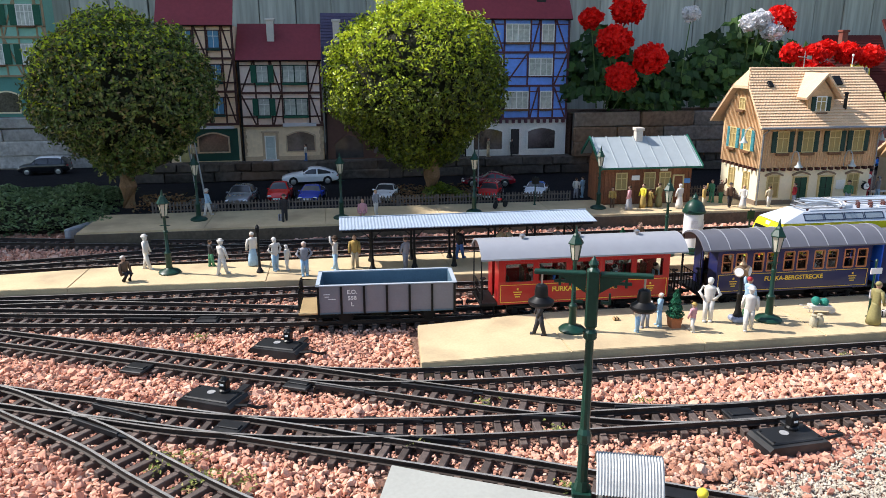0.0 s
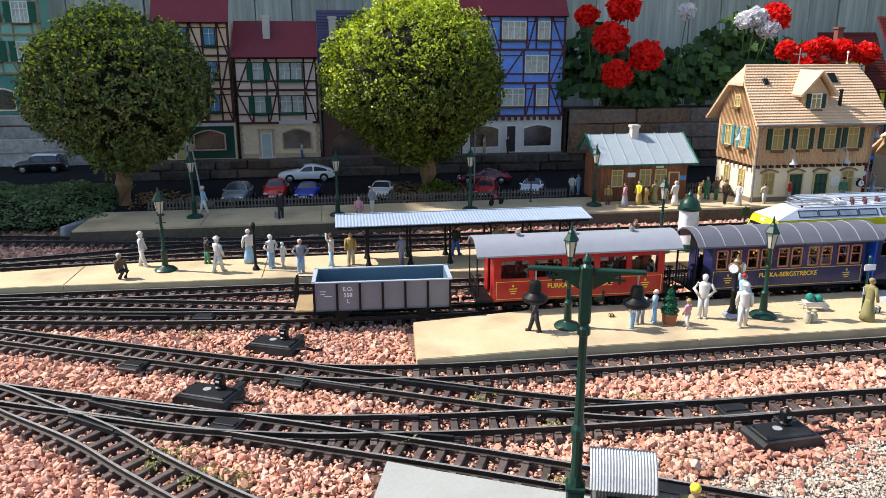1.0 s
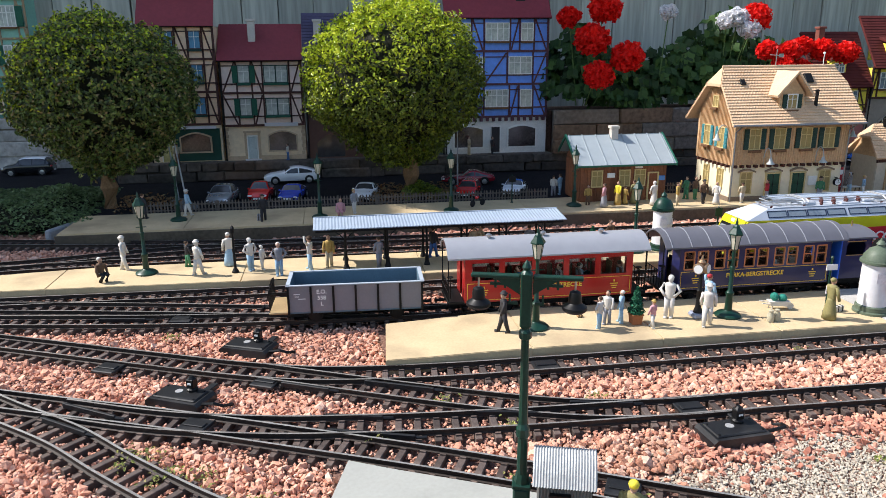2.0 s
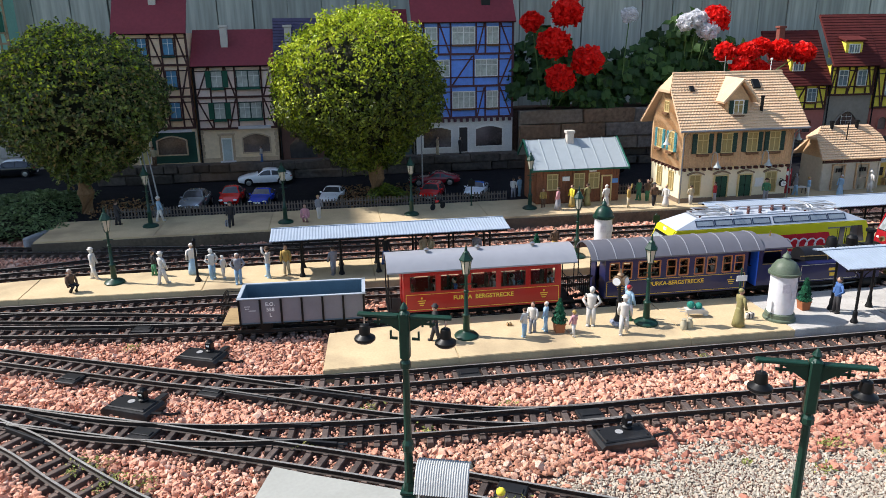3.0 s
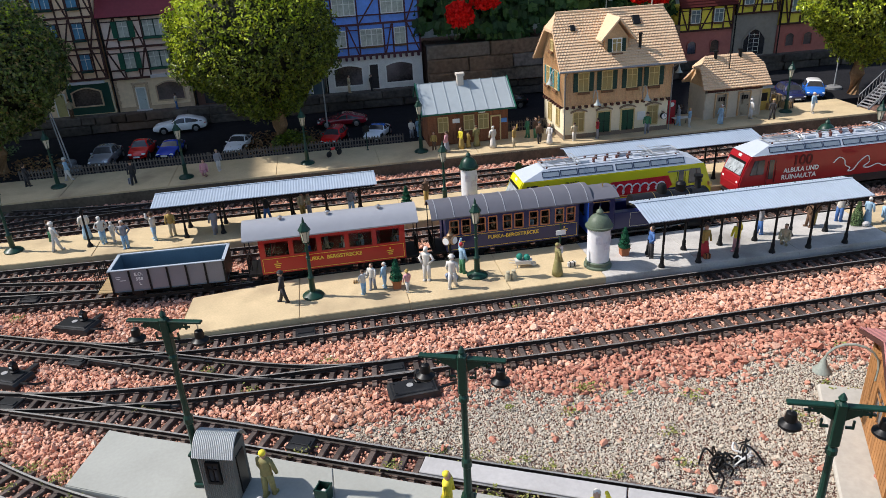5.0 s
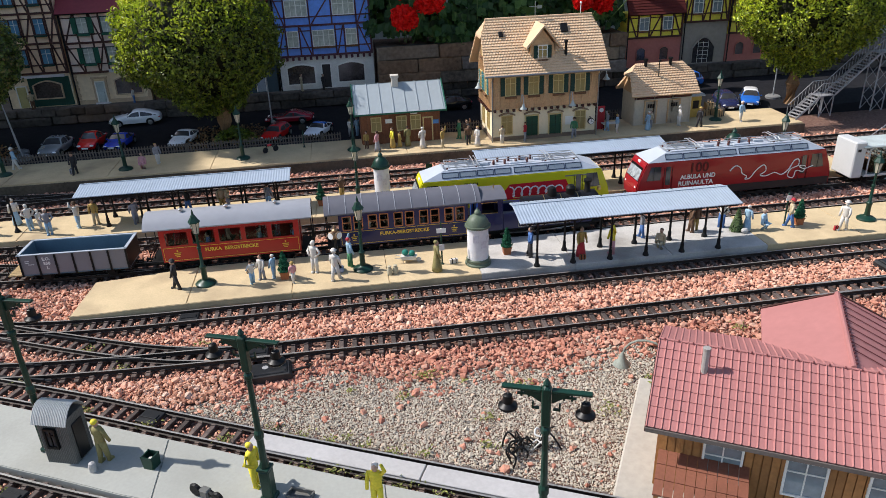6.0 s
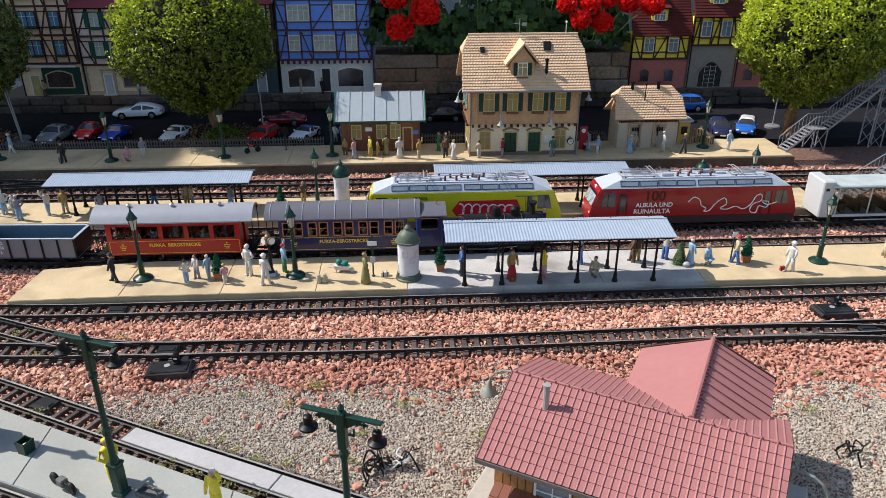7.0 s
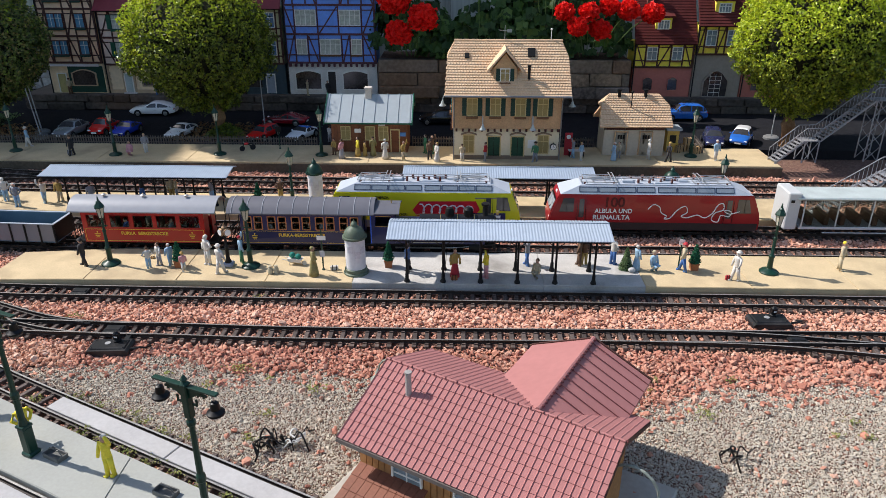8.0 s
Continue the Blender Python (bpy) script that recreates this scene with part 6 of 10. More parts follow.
def open_wagon(at):
    w = thing("open_wagon", at, "grey open goods wagon with dark ribs and brake platform", "railway wagon", "museum train")
    L, half, z0, z1 = 0.248, 0.044, RT + 0.024, RT + 0.075
    PANEL, INSIDE = mat("wagon_panel_grey", (0.2, 0.19, 0.21), 0.5, vary=0.08), mat("wagon_inside_blue_grey", (0.09, 0.15, 0.2), 0.6, vary=0.15)
    part("floor", Geo().cbox(-L / 2, L / 2, -half, half, z0 - 0.003, z0 + 0.002, 0.001), INSIDE, w)
    for s in (-1, 1):
        a, b = sorted((s * half, s * (half - 0.0025)))
        sd = part("side", Geo().box(-L / 2, L / 2, a, b, z0, z1), PANEL, w)
        a2, b2 = sorted((s * (half - 0.0025), s * (half - 0.004)))
        part("inner_lining", Geo().box(-L / 2 + 0.003, L / 2 - 0.003, a2, b2, z0 + 0.002, z1 - 0.001), INSIDE, sd)
        for i in range(7):
            x = -L / 2 + 0.002 + i * (L - 0.004) / 6
            part("rib", Geo().box(x - 0.002, x + 0.002, s * half - 0.0025, s * half + 0.0025, z0 - 0.004, z1 - 0.002), IRON, sd)
        part("rim", Geo().box(-L / 2 - 0.002, L / 2 + 0.002, s * half - 0.003, s * half + 0.003, z1 - 0.0005, z1 + 0.001), SHEET, sd)
        o = s * (half + 0.0006)
        for k, words in enumerate(("E.O.", "558", "L")):
            zc = z1 - 0.013 - k * 0.0115
            lettering(sd, words, 0.0105, pose(-L * 0.25, o, zc, 90) if s < 0 else pose(-L * 0.25, o, zc, 90, 0, 180), CWHITE, "white lettering")
        for k, wdt in enumerate((0.011, 0.008, 0.013)):
            part("small_print", Geo().box(-L * 0.43 + 0.009 * (k == 2) - wdt / 2, -L * 0.43 + 0.009 * (k == 2) + wdt / 2, min(o, o - s * 0.001), max(o, o - s * 0.001), z1 - 0.017 - k * 0.0045, z1 - 0.0158 - k * 0.0045), CWHITE, sd)
    for e in (-1, 1):
        a, b = sorted((e * L / 2, e * (L / 2 - 0.003)))
        en = part("end", Geo().box(a, b, -half, half, z0, z1), IRON, w)
        part("inner_lining", Geo().box(min(a, b) - e * 0.003, max(a, b) - e * 0.003, -half + 0.004, half - 0.004, z0 + 0.002, z1 - 0.001), INSIDE, en)
        part("rim", Geo().box(min(a, b) - 0.002, max(a, b) + 0.002, -half, half, z1 - 0.0005, z1 + 0.001), SHEET, en)
    x = -L / 2
    part("deck", Geo().cbox(x - 0.034, x, -half, half, z0 - 0.003, z0 + 0.001, 0.001), paint("pale_plank_deck", (0.4, 0.28, 0.14)), w)
    rail_ = part("railing", Geo().rod((x - 0.033, -half * 0.92, z0 + 0.042), (x - 0.033, half * 0.92, z0 + 0.042), 0.0011, n=5), IRON, w)
    for k in range(8):
        y = -half * 0.92 + 2 * half * 0.92 * k / 7
        part("baluster", Geo().rod((x - 0.033, y, z0), (x - 0.033, y, z0 + 0.042 + 0.008 * math.sin(k * math.pi / 7)), 0.0009, n=5), IRON, rail_)
    for q in (-1, 1):
        part("side_rail", Geo().rod((x - 0.033, q * half * 0.92, z0 + 0.038), (x, q * half * 0.92, z0 + 0.038), 0.001, n=5), IRON, rail_)
    part("underframe", Geo().cbox(-L / 2, L / 2, -0.028, 0.028, RT + 0.014, RT + 0.022, 0.001), IRON, w)
    for xx in (-0.075, 0.075):
        for q in (-1, 1):
            wheel(w, xx, q * GAUGE, 0.0125)
            part("axle_guard", Geo().box(xx - 0.008, xx + 0.008, q * 0.032 - 0.002, q * 0.032 + 0.002, RT + 0.008, RT + 0.024), IRON, w)
    for e in (-1, 1):
        xe = e * L / 2 - (0.034 if e < 0 else 0)
        part("coupling", Geo().rod((xe, 0, RT + 0.02), (xe + e * 0.018, 0, RT + 0.02), 0.003).lathe([(0.006, 0), (0.006, 0.002)], 10, pose(xe + e * 0.017, 0, RT + 0.02, 0, 90)), IRON, w)


open_wagon(on_track("T0", X0 - 0.2))


def steam_loco(at):
    e = thing("steam_locomotive", at, "dark blue tank steam locomotive with black boiler and brass trim", "locomotive", "museum train")
    half = 0.045
    part("frame", Geo().cbox(-0.16, 0.165, -0.03, 0.03, RT + 0.014, RT + 0.028, 0.001).box(0.16, 0.168, -0.044, 0.044, RT + 0.018, RT + 0.03), IRON, e)
    part("footplate", Geo().cbox(-0.165, 0.165, -half, half, RT + 0.028, RT + 0.031, 0.001), IRON, e)
    # boiler lies along x
    prof = [(0.004, 0.0), (0.026, 0.002), (0.0275, 0.006), (0.0275, 0.045), (0.026, 0.046), (0.026, 0.2)]
    part("boiler", Geo().lathe([(r, z) for r, z in prof], 22, pose(0.165, 0, RT + 0.072, 0, -90)), mat("boiler_black", (0.013, 0.013, 0.015), 0.3, vary=0.2, bump=0.02), e, smooth=True)
    part("smokebox_door", Geo().lathe([(0.022, 0.0), (0.02, 0.003), (0.006, 0.005), (0.003, 0.008)], 18, pose(0.165, 0, RT + 0.072, 0, 90)), IRON, e, smooth=True)
    for x in (0.11, 0.065, 0.02):
        part("boiler_band", Geo().lathe([(0.0266, 0), (0.0266, 0.0016)], 22, pose(x, 0, RT + 0.072, 0, 90)), BRASS, e)
    part("chimney", Geo().lathe([(0.012, 0), (0.008, 0.006), (0.0075, 0.028), (0.011, 0.032), (0.011, 0.037), (0.008, 0.037)], 14, pose(0.14, 0, RT + 0.094)), IRON, e, smooth=True)
    part("sand_dome", Geo().lathe([(0.013, 0), (0.012, 0.018), (0.0125, 0.019), (0.008, 0.025), (0.002, 0.026)], 14, pose(0.095, 0, RT + 0.094)), IRON, e, smooth=True)
    part("steam_dome", Geo().lathe([(0.013, 0), (0.0115, 0.016), (0.009, 0.023), (0.002, 0.026)], 14, pose(0.045, 0, RT + 0.094)), IRON, e, smooth=True)
    for s in (-1, 1):
        a, b = sorted((s * half, s * 0.026))
        t = part("side_tank", Geo().cbox(-0.095, 0.085, a, b, RT + 0.031, RT + 0.074, 0.0015), NAVY, e)
        o = s * (half + 0.0005)
        ln = Geo()
        for z in (RT + 0.035, RT + 0.07):
            ln.box(-0.055, 0.081, min(o, o - s * 0.001), max(o, o - s * 0.001), z, z + 0.0008)
        for x in (-0.055, 0.081):
            ln.box(x, x + 0.0008, min(o, o - s * 0.001), max(o, o - s * 0.001), RT + 0.035, RT + 0.0708)
        part("lining", ln, paint("cream_lining", (0.6, 0.55, 0.4)), t)
        part("number_plate", Geo().box(0.012, 0.032, min(o, o - s * 0.001), max(o, o - s * 0.001), RT + 0.055, RT + 0.061), GOLD, t)
        part("maker_plate", Geo().box(0.015, 0.029, min(o, o - s * 0.001), max(o, o - s * 0.001), RT + 0.042, RT + 0.05), GOLD, t)
        part("front_tank_skirt", Geo().cbox(0.085, 0.14, a, b, RT + 0.031, RT + 0.052, 0.0015), NAVY, e)
        for x in (-0.1, -0.045, 0.01, 0.065):
            wheel(e, x, s * GAUGE, 0.0165)
        wheel(e, 0.125, s * GAUGE, 0.011)
        part("connecting_rod", Geo().box(-0.1, 0.065, s * 0.031 - 0.001, s * 0.031 + 0.001, RT + 0.012, RT + 0.0155), STEEL, e)
        part("piston_rod", Geo().rod((0.01, s * 0.035, RT + 0.015), (0.1, s * 0.035, RT + 0.02), 0.0015), STEEL, e)
        part("cylinder", Geo().lathe([(0.012, 0), (0.012, 0.034)], 14, pose(0.098, s * 0.037, RT + 0.022, 0, 90)), IRON, e, smooth=True)
        part("buffer", Geo().rod((0.168, s * 0.025, RT + 0.022), (0.178, s * 0.025, RT + 0.022), 0.003).lathe([(0.007, 0), (0.007, 0.002)], 12, pose(0.178, s * 0.025, RT + 0.022, 0, 90)), IRON, e)
        part("headlamp", Geo().lathe([(0.005, 0), (0.005, 0.006)], 12, pose(0.166, s * 0.03, RT + 0.036, 0, 90)), BRASS, e)
        part("handrail", Geo().rod((-0.05, s * 0.029, RT + 0.086), (0.15, s * 0.029, RT + 0.084), 0.001, n=5), BRASS, e)
    part("top_headlamp", Geo().lathe([(0.006, 0), (0.006, 0.007)], 12, pose(0.168, 0, RT + 0.105, 0, 90)), BRASS, e)
    # cab with open window sides
    zf, zt = RT + 0.031, RT + 0.118
    cab = part("cab", Geo().box(-0.098, -0.095, -half, half, zf, zt), NAVY, e)
    for s in (-1, 1):
        a, b = sorted((s * half, s * (half - 0.003)))
        hole = [(-0.15, RT + 0.08), (-0.108, RT + 0.08), (-0.108, RT + 0.1), (-0.111, RT + 0.106), (-0.116, RT + 0.108), (-0.142, RT + 0.108), (-0.147, RT + 0.106), (-0.15, RT + 0.1)]
        rim = [(-0.16, zf), (-0.0982, zf), (-0.0982, RT + 0.1), (-0.0982, zt - 0.004), (-0.11, zt), (-0.148, zt), (-0.16, zt - 0.004), (-0.16, RT + 0.1)]
        n = len(hole)
        p = [(x, y, z) for y in (a, b) for ring in (rim, hole) for x, z in ring]
        fs = []
        for i in range(n):
            j = (i + 1) % n
            fs += [(i, j, n + j, n + i), (2 * n + i, 2 * n + j, 3 * n + j, 3 * n + i), (i, 2 * n + i, 2 * n + j, j), (n + i, n + j, 3 * n + j, 3 * n + i)]
        part("cab_side", Geo().add(p, fs), NAVY, cab)
    for y0_, y1_ in ((-half, -0.018), (0.018, half)):
        part("cab_back", Geo().box(-0.163, -0.1602, y0_, y1_, zf, zt), LBLUE, cab, "bright blue back wall")
    part("cab_back_sill", Geo().box(-0.163, -0.1602, -0.018, 0.018, zf, zf + 0.035), LBLUE, cab)
    part("cab_back_lintel", Geo().box(-0.163, -0.1602, -0.018, 0.018, zt - 0.012, zt), LBLUE, cab)
    gr = Geo()
    arched_roof(gr, -0.172, -0.086, half + 0.004, zt - 0.001, 0.012)
    part("cab_roof", gr, ROOFD, cab, smooth=True)
    for s in (-1, 1):
        part("window_frame", Geo().box(-0.15, -0.108, s * (half + 0.0004) - 0.0008, s * (half + 0.0004) + 0.0008, RT + 0.079, RT + 0.0805).box(-0.15, -0.108, s * (half + 0.0004) - 0.0008, s * (half + 0.0004) + 0.0008, RT + 0.1075, RT + 0.109), BRASS, cab)
    part("whistle", Geo().rod((-0.11, 0, zt + 0.01), (-0.11, 0, zt + 0.022), 0.0015), BRASS, cab)
    part("coal_bunker", Geo().cbox(-0.16, -0.1, -0.026, 0.026, RT + 0.031, RT + 0.06, 0.001), IRON, e)


steam_loco(on_track("T0", X0 + 0.932))


def pantograph(parent, cx, z, L, m):
    """A folded pantograph: base frame on insulators, two lower arms, upper arms and the double contact strip."""
    p = part("pantograph", Geo().box(-L / 2, L / 2, -0.0235, -0.0215, 0.004, 0.006).box(-L / 2, L / 2, 0.0215, 0.0235, 0.004, 0.006), m, parent, at=pose(cx, 0, z))
    for x in (-L / 2, -L / 6, L / 6, L / 2):
        part("cross_bar", Geo().box(x - 0.001, x + 0.001, -0.0235, 0.0235, 0.004, 0.006), m, p)
    for s in (-1, 1):
        for e in (-1, 1):
            part("insulator", Geo().lathe([(0.0022, 0), (0.0032, 0.0012), (0.0022, 0.0024), (0.0032, 0.0036), (0.002, 0.0048)], 8, pose(e * L * 0.4, s * 0.0225, 0)), COPPER, p)
        part("lower_arm", Geo().tube([(-L * 0.42, s * 0.008, 0.006), (0, s * 0.012, 0.0115), (L * 0.44, s * 0.018, 0.0135)], 0.0012, 5), m, p)
        part("upper_arm", Geo().tube([(L * 0.44, s * 0.018, 0.0135), (L * 0.1, s * 0.011, 0.0165), (-L * 0.32, s * 0.007, 0.0175)], 0.0009, 5), m, p)
        part("contact_strip", Geo().tube([(-L * 0.36 + s * 0.005, -0.036, 0.0135), (-L * 0.36 + s * 0.005, -0.026, 0.018), (-L * 0.36 + s * 0.005, 0.026, 0.018), (-L * 0.36 + s * 0.005, 0.036, 0.0135)], 0.0012, 5), m, p)
    part("knee_bar", Geo().rod((L * 0.44, -0.019, 0.0135), (L * 0.44, 0.019, 0.0135), 0.0012, n=5), m, p)
    return p


# pale blotchy tint stands for reflections and pale interior in the windscreens
CABGLASS = mat("cab_glass_reflections", (0.3, 0.33, 0.34), 0.08, vary=0.7, scale=90, bump=0, spec=0.9, dirt=(0.6, 0.62, 0.63), dirt_amount=0.7)


def electric_loco(x0, x1, body, name_label, stripe):
    cx, L = (x0 + x1) / 2, x1 - x0
    e = thing("electric_locomotive", on_track("TM1", cx), name_label, "locomotive", "electric locomotives at the platform")
    h, half = L / 2, 0.047
    z0, z1 = RT + 0.018, RT + 0.121
    out = [(-h + 0.004, z0 - 0.004), (-h + 0.001, z0 + 0.024), (-h + 0.006, z0 + 0.048), (-h + 0.026, z1 - 0.006), (-h + 0.031, z1), (h - 0.031, z1), (h - 0.026, z1 - 0.006), (h - 0.006, z0 + 0.048), (h - 0.001, z0 + 0.024), (h - 0.004, z0 - 0.004)]
    g = Geo()
    bm = bmesh.new()
    vs = [[bm.verts.new((a, s * half, b)) for a, b in out] for s in (-1, 1)]
    n = len(out)
    bm.faces.new(vs[0])
    bm.faces.new(vs[1][::-1])
    for i in range(n):
        bm.faces.new((vs[0][(i + 1) % n], vs[0][i], vs[1][i], vs[1][(i + 1) % n]))
    bmesh.ops.recalc_face_normals(bm, faces=bm.faces[:])
    bmesh.ops.bevel(bm, geom=bm.edges[:], offset=0.003, segments=2, affect="EDGES")
    me = bpy.data.meshes.new("body")
    bm.to_mesh(me)
    bm.free()
    me.materials.append(body)
    b = part("body", me, None, e)
    # roof: sloped sides with dark framed vents
    rz = RT + 0.12
    gr = Geo()
    gr.add([(-h + 0.031, -half + 0.001, rz), (h - 0.031, -half + 0.001, rz), (h - 0.031, half - 0.001, rz), (-h + 0.031, half - 0.001, rz), (-h + 0.088, -0.03, rz + 0.022), (h - 0.088, -0.03, rz + 0.022), (h - 0.088, 0.03, rz + 0.022), (-h + 0.088, 0.03, rz + 0.022)],
           [(0, 1, 5, 4), (1, 2, 6, 5), (2, 3, 7, 6), (3, 0, 4, 7), (4, 5, 6, 7), (0, 3, 2, 1)])
    r = part("roof", gr, LROOF, e)
    for s in (-1, 1):
        nrm = Vector((0, s * 0.024, 0.018)).normalized()
        for k in range(8):
            w = (L - 0.17) / 8
            xa = -h + 0.085 + k * w + (0.003 if k >= 4 else -0.003)
            vent = Geo()
            for (u0, u1, v0, v1) in ((0.001, w - 0.001, 0.2, 0.27), (0.001, w - 0.001, 0.74, 0.8), (0.001, 0.0026, 0.2, 0.8), (w - 0.0026, w - 0.001, 0.2, 0.8)):
                p = []
                for o in (0.0002, 0.0012):
                    for u, v in ((u0, v0), (u1, v0), (u1, v1), (u0, v1)):
                        p.append(Vector((xa + u, s * (half - 0.001 + (0.03 - half + 0.001) * v), rz + 0.022 * v)) + nrm * o)
                vent.add(p, [(0, 1, 2, 3), (4, 5, 6, 7), (0, 1, 5, 4), (1, 2, 6, 5), (2, 3, 7, 6), (3, 0, 4, 7)])
            vt = part("roof_vent", vent, paint("vent_navy", (0.02, 0.03, 0.06)), r)
            p = []
            for o in (-0.001, 0.0005):
                for u, v in ((0.002, 0.25), (w - 0.002, 0.25), (w - 0.002, 0.76), (0.002, 0.76)):
                    p.append(Vector((xa + u, s * (half - 0.001 + (0.03 - half + 0.001) * v), rz + 0.022 * v)) + nrm * o)
            part("grille", Geo().add(p, [(0, 1, 2, 3), (4, 5, 6, 7), (0, 1, 5, 4), (1, 2, 6, 5), (2, 3, 7, 6), (3, 0, 4, 7)]), paint("vent_grille", (0.2, 0.24, 0.28), 0.5), vt)
    zt = rz + 0.0225
    PANTO = paint("pantograph_grey", (0.42, 0.43, 0.44), 0.4, metal=0.4)
    for q in (-1, 1):
        pantograph(r, q * (h - 0.14), zt, 0.1 * q, PANTO)
        part("walkway", Geo().cbox(-h + 0.1, h - 0.1, q * 0.0275 - 0.0022, q * 0.0275 + 0.0022, zt - 0.0005, zt + 0.002, 0.0006), LROOF, r)
    for k in range(9):
        x = -0.062 + k * 0.0155
        part("insulator", Geo().lathe([(0.0028, 0), (0.0042, 0.002), (0.0028, 0.004), (0.0042, 0.006), (0.0028, 0.008), (0.0042, 0.01), (0.0015, 0.013)], 9, pose(x, 0.012 * (-1) ** k, zt)), COPPER, r)
    for x, y, w, d, t in ((-0.075, 0.0, 0.03, 0.026, 0.007), (0.02, -0.016, 0.045, 0.01, 0.005), (0.082, 0.008, 0.028, 0.02, 0.006), (0.045, 0.017, 0.02, 0.01, 0.009)):
        part("roof_box", Geo().cbox(x - w / 2, x + w / 2, y - d / 2, y + d / 2, zt - 0.0003, zt + t, 0.001), LROOF, r)
    for y, z in ((0.008, 0.013), (-0.008, 0.012)):
        part("bus_bar", Geo().tube([(-L * 0.3, y, zt + 0.007), (-0.06, y, zt + z), (0.06, y, zt + z), (L * 0.3, y, zt + 0.007)], 0.0011, 5), STEEL, r)
    # cab glass, side windows, doors, lamps
    for s in (-1, 1):
        pts = [Vector((s * (h - 0.007), 0, z0 + 0.051)), Vector((s * (h - 0.0208), 0, z1 - 0.0185))]
        d = Vector((s * 1.0, 0, 0.45)).normalized() * 0.0012
        p = []
        for o in (0.2, 1.0):
            for a, y in ((0, -0.04), (0, 0.04), (1, 0.036), (1, -0.036)):
                q = pts[a] + d * o
                p.append((q.x, y, q.z))
        part("windscreen_seal", Geo().add([(q_[0] - s * 0.0006 * (i_ > 3), q_[1] * 1.05, q_[2] + (0.0022 if i_ % 4 > 1 else -0.0022)) for i_, q_ in enumerate(p)], [(0, 1, 2, 3), (4, 5, 6, 7), (0, 1, 5, 4), (1, 2, 6, 5), (2, 3, 7, 6), (3, 0, 4, 7)]), BLACK, b)
        part("lamp_housing", Geo().cbox(s * (h - 0.027) - 0.003, s * (h - 0.027) + 0.003, -0.007, 0.007, z1 - 0.012, z1 - 0.004, 0.001), CWHITE, b)
        ws = part("windscreen", Geo().add(p, [(0, 1, 2, 3), (4, 5, 6, 7), (0, 1, 5, 4), (1, 2, 6, 5), (2, 3, 7, 6), (3, 0, 4, 7)]), CABGLASS, b)
        for y in (-0.012, 0.016):
            part("wiper", Geo().rod(tuple(pts[0] + d * 1.4 + Vector((0, y, 0.002))), tuple(pts[1] + d * 1.4 + Vector((0, y - 0.014, -0.01))), 0.0007, n=5), BLACK, ws)
        for y in (-0.034, 0.034):
            part("headlight", Geo().lathe([(0.0045, 0), (0.0045, 0.002)], 12, pose(s * (h - 0.004), y, z0 + 0.03, 0, 90 * s)), CWHITE, b)
        part("bumper", Geo().cbox(min(s * h, s * (h + 0.01)), max(s * h, s * (h + 0.01)), -0.02, 0.02, RT + 0.012, RT + 0.02, 0.002), IRON, e)
        for sy in (-1, 1):
            y = sy * (half + 0.0004)
            x = s * (h - 0.05)
            part("cab_window", Geo().prism([(x - 0.02, z0 + 0.05), (x + 0.02, z0 + 0.05), (x + 0.02 - (0.01 if s > 0 else 0), z0 + 0.09), (x - 0.02 + (0.01 if s < 0 else 0), z0 + 0.09)], y - 0.0008, y + 0.0008, "y"), PANE_DARK, b)
            part("cab_window_bar", Geo().box(x - 0.0007, x + 0.0007, y - 0.0012, y + 0.0012, z0 + 0.05, z0 + 0.09), BLACK, b)
            for q in (-1, 1):
                part("grab_rail", Geo().rod((s * (h - 0.092) + q * 0.0138, y + sy * 0.0012, z0 + 0.02), (s * (h - 0.092) + q * 0.0138, y + sy * 0.0012, z0 + 0.06), 0.0009, n=5), body, b)
            part("cab_door_window", Geo().cbox(s * (h - 0.092) - 0.007, s * (h - 0.092) + 0.007, y - 0.001, y + 0.001, z0 + 0.034, z0 + 0.088, 0.0005), PANE_DARK, b)
            part("cab_door_outline", Geo().box(s * (h - 0.092) - 0.0118, s * (h - 0.092) - 0.011, y - 0.0006, y + 0.0006, z0 + 0.002, z0 + 0.086).box(s * (h - 0.092) + 0.011, s * (h - 0.092) + 0.0118, y - 0.0006, y + 0.0006, z0 + 0.002, z0 + 0.086), BLACK, b)
    for sy in (-1, 1):
        y = sy * (half + 0.0006)
        part("skirt_stripe", Geo().box(-h + 0.008, h - 0.008, y - 0.0008, y + 0.0008, z0 - 0.002, z0 + 0.019), stripe, b)
    part("underframe", Geo().cbox(-h + 0.03, h - 0.03, -0.034, 0.034, RT + 0.008, RT + 0.018, 0.002), IRON, e)
    for k in (-0.33, 0.0, 0.33):
        bogie(e, k * L, 0.014, 0.052, 0.036)
    return e, b, half, z0, L


e, b, half, z0, L = electric_loco(0.514, 1.066, YEL, "yellow electric locomotive with grey roof and black lettering", SKIRT)
yb = -(half + 0.0009)
for words, x, z, s in (("EINFACH,", -0.115, 0.087, 0.0105), ("RETOUR,", -0.102, 0.07, 0.017), ("ODER", -0.085, 0.052, 0.0105), ("EINFACH EINFACHER?", -0.085, 0.037, 0.0095)):
    lettering(b, words, s, pose(x, yb, z0 + z - 0.001, 90), BLACK, "black lettering", squeeze=0.85)
PX = -0.03
